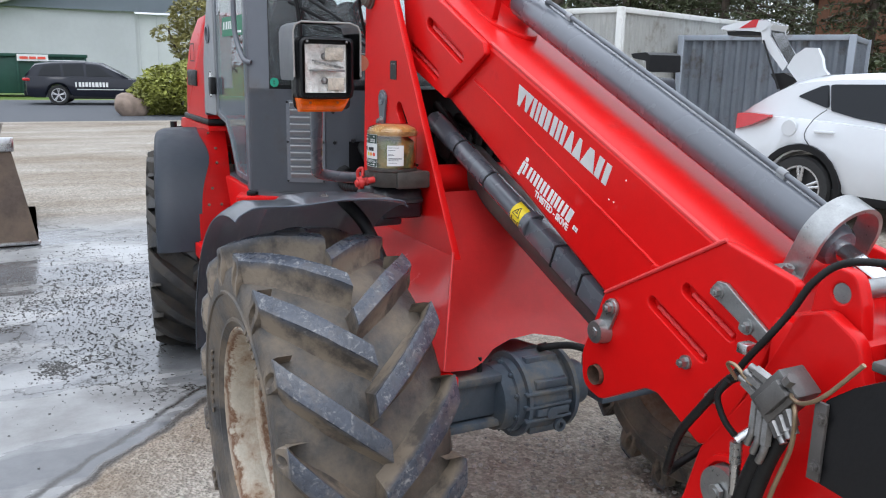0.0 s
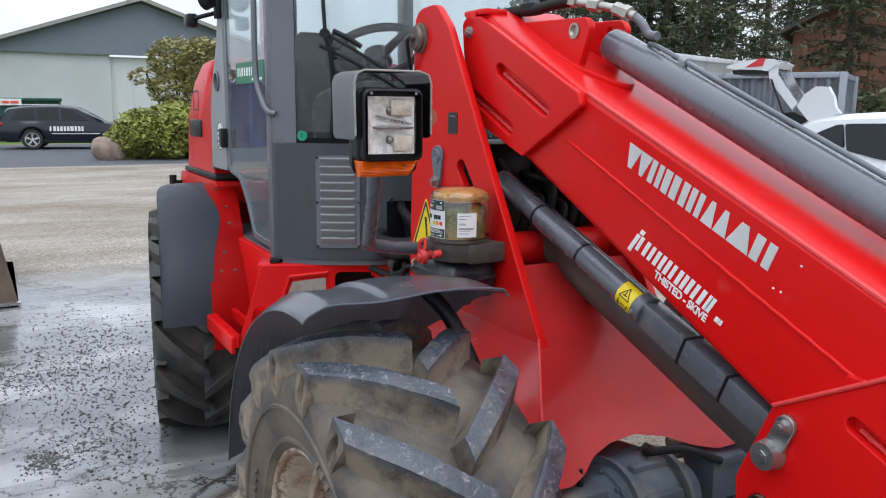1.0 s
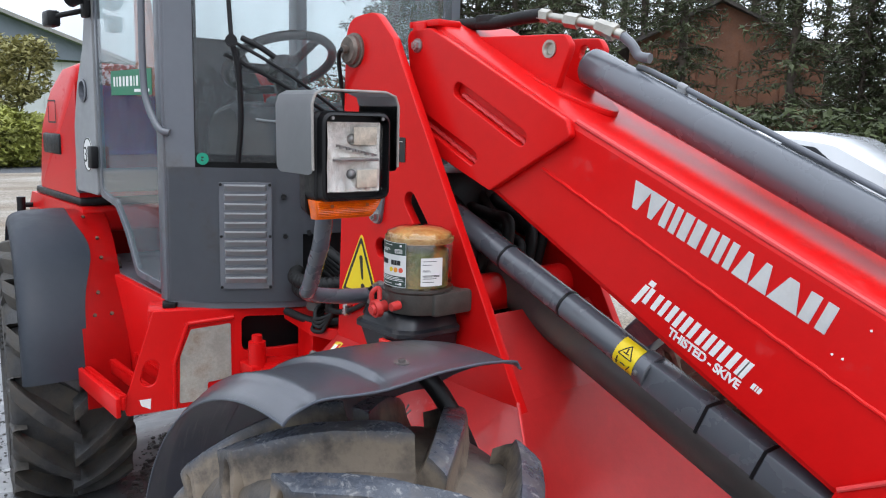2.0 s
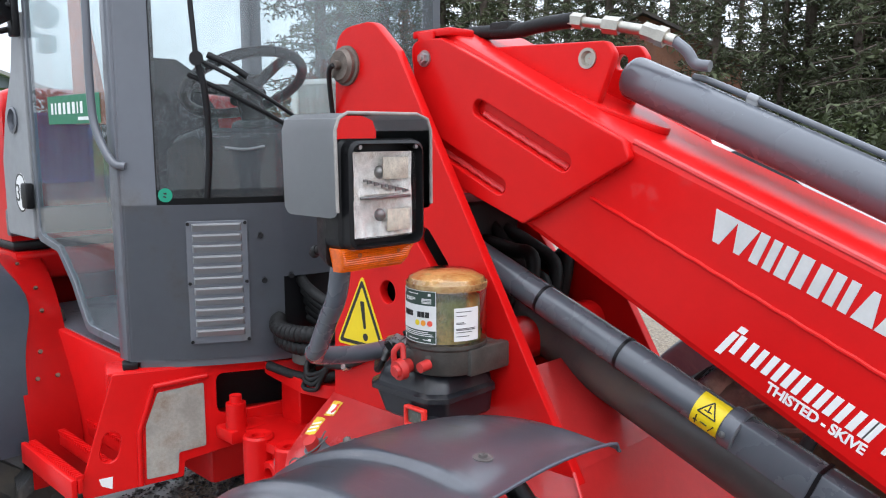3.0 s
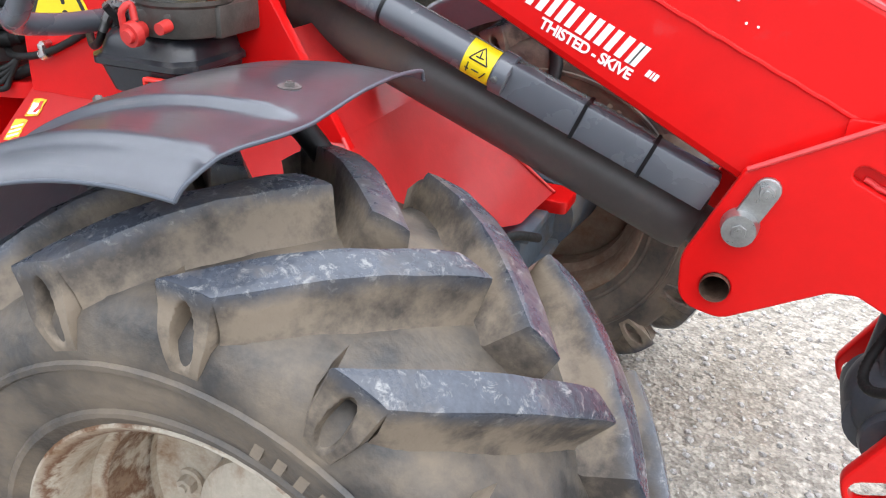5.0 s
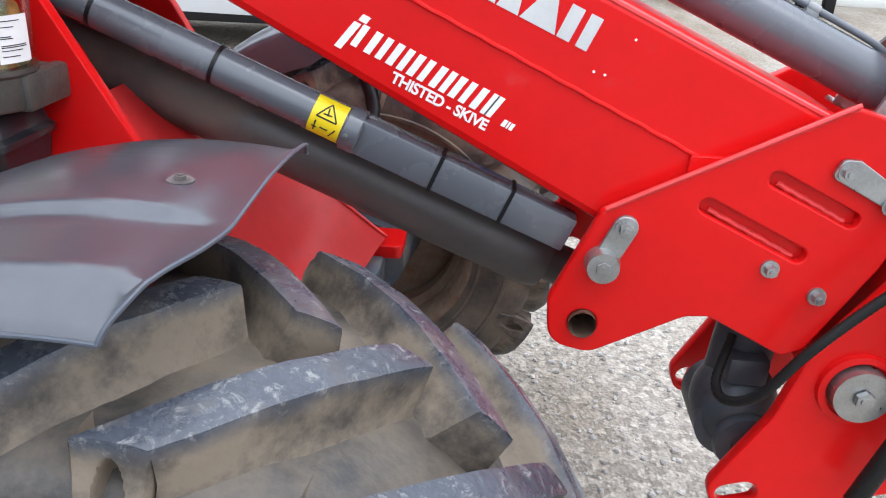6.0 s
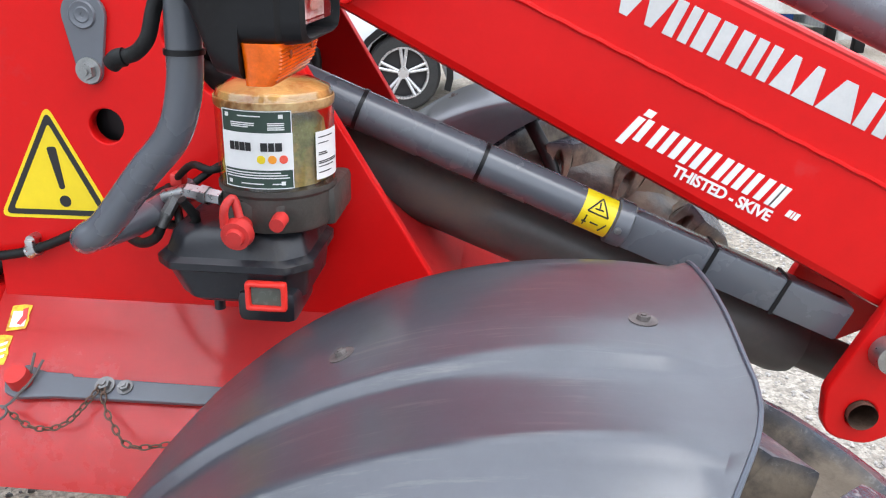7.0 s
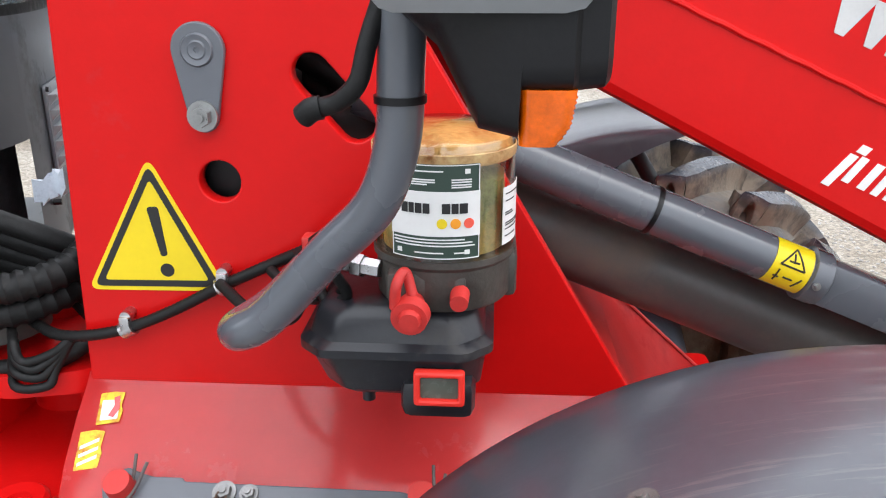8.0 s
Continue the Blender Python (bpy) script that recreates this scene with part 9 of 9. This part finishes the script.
def container(name, corner, along, length, deep, h, material, label, pitch=0.24, rib=0.045, face=1):
    """A corrugated container: corner on the ground, its long wall running in the direction along."""
    along = Vector((*along, 0)).normalized()
    inward = Vector((-along.y, along.x, 0)) * face
    c = thing(name, (corner[0], corner[1], 0), label, "container")
    o = Vector((corner[0], corner[1], 0))

    def wall(a0, d, n, ln):
        bm = bmesh.new()
        x, prof = 0.0, []
        while x < ln - 0.05:
            prof += [(x, 0), (x + pitch * 0.28, 0), (x + pitch * 0.5, rib), (x + pitch * 0.78, rib)]
            x += pitch
        prof.append((ln, 0))
        rows = [[bm.verts.new(a0 + d * min(px, ln) - n * pr + Vector((0, 0, z))) for px, pr in prof] for z in (0.12, h - 0.08)]
        for k in range(len(prof) - 1):
            bm.faces.new((rows[0][k], rows[0][k + 1], rows[1][k + 1], rows[1][k]))
        bmesh.ops.solidify(bm, geom=bm.faces[:], thickness=0.01)
        return part("corrugated_wall", bm, material, c)

    wall(o, along, -inward, length)
    wall(o + along * length, inward, along, deep)
    wall(o, inward, -along, deep)
    wall(o + inward * deep, along, inward, length)
    bm = bmesh.new()
    rot = Matrix(((along.x, inward.x, 0, o.x), (along.y, inward.y, 0, o.y), (0, 0, 1, 0), (0, 0, 0, 1)))
    add_box(bm, (-0.02, -0.03, h - 0.1), (length + 0.02, deep + 0.02, h), 0.01, rot)
    add_box(bm, (-0.02, -0.03, 0), (length + 0.02, 0.08, 0.14), 0.01, rot)
    add_box(bm, (length - 0.06, -0.02, 0), (length + 0.03, deep, 0.14), 0.01, rot)
    for px, py in ((0, 0), (length, 0), (0, deep), (length, deep)):
        add_box(bm, (px - 0.06, py - 0.06, 0), (px + 0.06, py + 0.06, h), 0.01, rot)
    part("container_frame", bm, material, c)
    return c


container("grey_container", (-12.34, 11.48), (2.59, 1.52), 3.0, 2.4, 2.2, GREY_CONT, "pale blue-grey corrugated storage container", 0.21, 0.05)
container("white_container", (-11.9, 9.6), (-0.32, 0.95), 6.0, 2.4, 2.62, WHITE_CONT, "off-white corrugated container cabin", 0.12, 0.02)
container("blue_container", (0.2, 16.5), (1.0, 0.1), 3.0, 2.3, 2.4, mat("bright_blue_steel", (0.03, 0.10, 0.32), 0.5, var=0.1, scale=2), "bright blue steel container", 0.3, 0.04)
container("blue_skip", (-30.5, -6.6), (-0.1, -1.0), 3.2, 2.2, 2.4, mat("royal_blue_steel", (0.02, 0.11, 0.36), 0.45, var=0.1, scale=2), "royal blue steel container mirrored in the cab door glass", 0.3, 0.04, -1)
container("white_trailer", (3.6, 15.2), (1.0, 0.05), 7.0, 2.4, 2.6, WHITE_CONT, "white corrugated box trailer", 0.16, 0.02)
bm = bmesh.new()
add_box(bm, (1.3, 13.2, 0.55), (3.4, 14.8, 1.7), 0.03)
low = thing("white_box", (2.3, 14, 0), "low white box body on dark legs", "box body")
part("body", bm, WHITE_CONT, low)
bm = bmesh.new()
for x in (1.45, 3.2):
    for y in (13.35, 14.6):
        add_box(bm, (x - 0.08, y - 0.08, 0), (x + 0.08, y + 0.08, 0.56), 0.01)
pieces("leg", bm, BLACK, low)

suv = {"width": 1.81, "base": 2.646, "wr": 0.345, "arch": 0.385,
       "low": [(-0.9, 0.42), (-0.6, 0.30), (3.0, 0.26), (3.45, 0.36)],
       "belt": [(-0.93, 0.80), (-0.88, 1.03), (-0.4, 1.08), (0.2, 1.06), (0.8, 1.02), (1.6, 0.98), (2.2, 0.96), (2.9, 0.90), (3.3, 0.78), (3.45, 0.60)],
       "roof": [(-0.76, 1.09), (-0.646, 1.19), (-0.45, 1.33), (-0.275, 1.43), (-0.10, 1.475), (0.15, 1.503), (0.55, 1.528), (1.0, 1.522), (1.35, 1.475), (1.85, 1.20), (2.15, 0.97)],
       "windows": [[(-0.18, 0.56), (-0.05, 0.68), (0.06, 0.77), (0.135, 0.79), (0.20, 0.27), (0.05, 0.38)], [(0.215, 0.25), (0.15, 0.79), (0.86, 0.81), (0.90, 0.10), (0.5, 0.15)], [(0.915, 0.10), (0.875, 0.81), (1.2, 0.80), (1.7, 0.22)]]}
WHITE_CAR = mat("white_car_paint", (0.62, 0.64, 0.66), 0.22, var=0.02, scale=2, coat=0.7)
qm = Matrix.Translation((-5.85, 7.937, 0)) @ Matrix.Rotation(radians(8), 4, "Z")
suv_ob = car_body(suv, WHITE_CAR, "white_suv", "white compact SUV with its tailgate open", qm)
bm = bmesh.new()
for cx in (0.0, 2.646):
    for s in (-1,):
        rows = []
        for k in range(15):
            t = radians(-20 + 220 * k / 14)
            rows.append([qm @ Vector((cx + r * math.cos(t), s * 0.905 + dy, 0.345 + r * math.sin(t))) for r, dy in ((0.40, -0.02), (0.46, -0.02), (0.46, 0.03), (0.40, 0.03))])
        loft(bm, rows)
pieces("arch_trim", bm, BLACK, suv_ob)
TAIL_RED = mat("red_lamp_glass", (0.5, 0.015, 0.02), 0.15, coat=0.5)
for s in (-1, 1):
    bm = bmesh.new()
    loft(bm, [[qm @ Vector((x, s * y, z)) for x, y, z in sec] for sec in (
        ((-0.955, 0.70, 0.99), (-0.955, 0.70, 1.02), (-0.90, 0.66, 1.03), (-0.90, 0.66, 0.98)),
        ((-0.80, 0.895, 0.905), (-0.80, 0.885, 1.075), (-0.76, 0.80, 1.085), (-0.76, 0.80, 0.90)),
        ((-0.60, 0.925, 0.96), (-0.60, 0.905, 1.085), (-0.60, 0.82, 1.09), (-0.60, 0.82, 0.95)),
        ((-0.40, 0.925, 1.055), (-0.40, 0.910, 1.075), (-0.40, 0.84, 1.08), (-0.40, 0.84, 1.05)))])
    part("tail_light", bm, TAIL_RED, suv_ob)
bm = bmesh.new()
add_box(bm, (0.13, -0.935, 0.925), (0.34, -0.905, 0.955), 0.01, qm)
part("door_handle", bm, WHITE_CAR, suv_ob)
bm = bmesh.new()
add_pipe(bm, [qm @ Vector(p) for p in ((0.19, -0.835, 1.16), (0.10, -0.902, 1.06), (0.02, -0.913, 0.90), (0.10, -0.913, 0.78))], 0.004, 6, 3)
part("door_gap", bm, BLACK, suv_ob)
bm = bmesh.new()
add_tube(bm, qm @ Vector((-0.16, -0.900, 0.957)), qm @ Vector((-0.16, -0.912, 0.957)), 0.082, 0.080, 28)
part("fuel_flap", bm, WHITE_CAR, suv_ob)
# opened tailgate: pillars, glass, lower panel and spoiler
def gate_loft(prof, ys, lean=-0.30):
    b2 = bmesh.new()
    loft(b2, [[qm @ Vector((x + lean * (y + 0.62), y, z)) for x, z in prof] for y in ys])
    return b2
gate = part("tailgate", gate_loft([(-1.315, 1.985), (-1.29, 2.012), (-1.12, 2.05), (-0.95, 2.067), (-0.74, 2.062), (-0.66, 2.02), (-0.70, 1.96), (-0.78, 1.935), (-0.93, 1.955), (-1.20, 1.968)], (-0.62, -0.60, -0.08, -0.05)), WHITE_CAR, suv_ob, "raised white tailgate")
for y0, y1 in ((-0.62, -0.575), (-0.09, -0.05)):
    part("gate_pillar", gate_loft([(-0.79, 1.94), (-0.765, 1.83), (-0.485, 1.53), (-0.44, 1.60), (-0.68, 1.90), (-0.69, 2.02)], (y0, y1)), WHITE_CAR, gate)
part("rear_window", gate_loft([(-0.705, 1.97), (-0.455, 1.60), (-0.460, 1.595), (-0.710, 1.965)], (-0.575, -0.09)), CAR_GLASS, gate)
part("gate_lining", gate_loft([(-0.80, 1.905), (-1.22, 1.915), (-1.24, 1.962), (-0.80, 1.945)], (-0.60, -0.08)), BLACK, gate)
part("gate_light", gate_loft([(-1.07, 1.985), (-0.90, 2.075), (-0.835, 2.072), (-0.86, 1.99)], (-0.626, -0.40)), TAIL_RED, gate)
part("spoiler", gate_loft([(-0.44, 1.57), (-0.37, 1.69), (-0.25, 1.77), (-0.12, 1.765), (-0.055, 1.66), (-0.03, 1.56), (0.03, 1.50), (-0.30, 1.42)], (-0.62, -0.60, -0.57), 0), WHITE_CAR, gate)
bm = bmesh.new()
add_tube(bm, qm @ Vector((-0.50, -0.64, 1.34)), qm @ Vector((-0.745, -0.63, 1.85)), 0.010, seg=10)
part("gas_strut", bm, BLACK, gate)
part("boot_lining", gate_loft([(-0.64, 1.50), (-0.48, 1.51), (-0.30, 1.44), (-0.50, 1.33)], (-0.60, 0.55), 0), BLACK, suv_ob)
# dark open vehicle behind
dark_car = thing("dark_hatchback", (-9.6, 8.6, 0), "dark car with its boot lid raised", "car")
bm = bmesh.new()
loft(bm, [[(x, y, z) for x, z in ((-10.35, 1.77), (-10.02, 1.79), (-9.91, 1.75), (-9.89, 1.50), (-9.96, 1.49), (-10.0, 1.66), (-10.3, 1.70))] for y in (8.6, 8.62, 9.2, 9.22)])
part("boot_lid", bm, BLACK, dark_car)
bm = bmesh.new()
loft(bm, [[(x, y, z) for x, z in rounded([(-13.9, 0.3), (-10.3, 0.3), (-10.2, 0.95), (-10.3, 1.40), (-11.9, 1.45), (-12.9, 1.0), (-13.9, 0.8)], 0.1, 3)] for y in (8.05, 8.12, 9.42, 9.5)])
part("body", bm, BLACK_CAR, dark_car)

barn = thing("barn", (-21, 31.7, 0), "brown barn with a pitched roof behind the trees", "building")
BU, BV, BO = Vector((0.838, 0.545, 0)), Vector((-0.545, 0.838, 0)), Vector((-24.1, 29.7, 0))
BOARDS = mat("red_brown_boards", (0.16, 0.072, 0.04), 0.8, var=0.25, scale=1.2)


def barn_at(u, v, z):
    return BO + BU * u + BV * v + Vector((0, 0, z))


bm = bmesh.new()
loft(bm, [[barn_at(0, v, 0), barn_at(0, v, 5.0), barn_at(3.76, v, 6.75), barn_at(7.52, v, 5.0), barn_at(7.52, v, 0)] for v in (0.0, 14.0)])
part("wall", bm, BOARDS, barn)
for u0, u1 in ((-0.5, 3.76), (8.02, 3.76)):
    bm = bmesh.new()
    loft(bm, [[barn_at(u0, v, 4.82), barn_at(u1, v, 6.95), barn_at(u1, v, 6.80), barn_at(u0, v, 4.66)] for v in (-0.5, 14.5)])
    part("roof", bm, mat("dark_roof_felt", (0.06, 0.052, 0.045), 0.9, var=0.2, scale=1.0), barn)
for u in range(9):
    bm = bmesh.new()
    a0 = barn_at(0.4 + 0.85 * u, -0.02, 0.2)
    loft(bm, [[a0 + BU * du + Vector((0, 0, z)) for du, z in ((0, 0), (0.8, 0), (0.8, 4.6), (0, 4.6))], [a0 + BU * du - BV * 0.03 + Vector((0, 0, z)) for du, z in ((0.02, 0), (0.78, 0), (0.78, 4.6), (0.02, 4.6))]])
    part("board", bm, BOARDS, barn)


def conifer(rng, height, spread):
    """Trunk and whorls of drooping branches made of small needle tufts; round the origin."""
    bm = bmesh.new()
    add_pipe(bm, [(0, 0, 0), (0.06, 0.03, height * 0.35), (0, 0.05, height * 0.7), (0.03, 0, height)], height * 0.014, 8, 3)
    trunk = bpy.data.meshes.new("trunk")
    verts, faces, limbs = [], [], []
    z = height * 0.12
    while z < height * 0.97:
        f = 1 - z / height
        for k in range(rng.randint(4, 6)):
            t = rng.uniform(0, 6.283)
            ln = spread * (0.25 + 0.75 * f) * rng.uniform(0.6, 1.1)
            d = Vector((math.cos(t), math.sin(t), rng.uniform(-0.25, 0.12)))
            steps = max(4, int(ln * 5))
            limbs.append([(0, 0, z), tuple(Vector((0, 0, z)) + d * ln * 0.5), tuple(Vector((0, 0, z - 0.08 * ln)) + d * ln)])
            for i in range(steps):
                s = (i + 1) / steps
                c = Vector((0, 0, z)) + d * ln * s - Vector((0, 0, 0.10 * ln * s * s))
                for _ in range(7):
                    a0 = Vector((rng.gauss(0, 1), rng.gauss(0, 1), rng.gauss(-0.5, 0.5))).normalized() * rng.uniform(0.12, 0.30)
                    c0 = Vector((rng.gauss(0, 1), rng.gauss(0, 1), rng.gauss(0, 0.5))).normalized() * 0.05
                    p = c + Vector((rng.gauss(0, 0.13), rng.gauss(0, 0.13), rng.gauss(0, 0.08)))
                    j = len(verts)
                    verts += [p - a0 * 0.3 - c0, p + c0, p + a0]
                    faces.append((j, j + 1, j + 2))
        z += rng.uniform(0.22, 0.42)
    for lm in limbs:
        add_pipe(bm, lm, 0.022, 5, 2)
    bmesh.ops.recalc_face_normals(bm, faces=bm.faces)
    bm.to_mesh(trunk)
    bm.free()
    crown = bpy.data.meshes.new("crown")
    crown.from_pydata(verts, [], faces)
    return trunk, crown


rng = random.Random(21)
kinds = [conifer(rng, 11.0, 2.4), conifer(rng, 9.0, 2.1), conifer(rng, 13.0, 2.8)]
firs = []
for k, (tr, cr) in enumerate(kinds):
    for me, mt in ((tr, BARK), (cr, NEEDLE)):
        me.materials.append(mt)
tree_spots = []
for i in range(30):
    deg = 102 + 42 * (i + 0.5) / 30
    r, sc = rng.uniform(24, 34), rng.uniform(0.8, 1.15)
    if 113.5 < deg < 130 and i % 5:
        # the barn stands here: the trees grow behind it
        r, sc = rng.uniform(47, 58), rng.uniform(1.0, 1.3)
    tree_spots.append((math.cos(radians(deg)) * r - 1.5, math.sin(radians(deg)) * r, rng.randint(0, 2), sc))
for i in range(18):
    t = radians(58 + 45 * (i + 0.5) / 18)
    r = rng.uniform(27, 38)
    tree_spots.append((math.cos(t) * r - 1.5, math.sin(t) * r, rng.randint(0, 2), rng.uniform(0.85, 1.15)))
for x, y, k, s in tree_spots:
    tree = thing("conifer", (x, y, 0), "dark green conifer with drooping branches", "tree", "row of conifers")
    m = Matrix.Translation((x, y, 0)) @ Matrix.Rotation(rng.uniform(0, 6.28), 4, "Z") @ Matrix.Diagonal((s, s, s, 1))
    for me, nm in ((kinds[k][0], "trunk"), (kinds[k][1], "crown")):
        o = new(nm, me)
        o.parent = tree
        o.matrix_parent_inverse = WM[tree].inverted()
        o.matrix_basis = m
thicket = leaf_cloud(rng, [(math.cos(radians(t)) * 23 - 1.5, math.sin(radians(t)) * 23, 0.9, 1.8, 1.8, 1.3) for t in range(104, 142, 4)], 14000, 0.11)
tagged(link("thicket", thicket, mat("dull_thicket_leaves", (0.05, 0.065, 0.02), 0.7, var=0.5, scale=0.9), smooth=False), "dark undergrowth below the conifers", "undergrowth", kind="stuff")
# far belt of trees on the horizon, all round
belt_pts = [(math.cos(radians(t)) * 140 - 3, math.sin(radians(t)) * 140, 4, 9, 9, 5.5) for t in range(0, 360, 6)]
tagged(link("far_trees", leaf_cloud(rng, belt_pts, 60000, 0.6), NEEDLE, smooth=False), "distant belt of dark trees", "trees", kind="stuff")
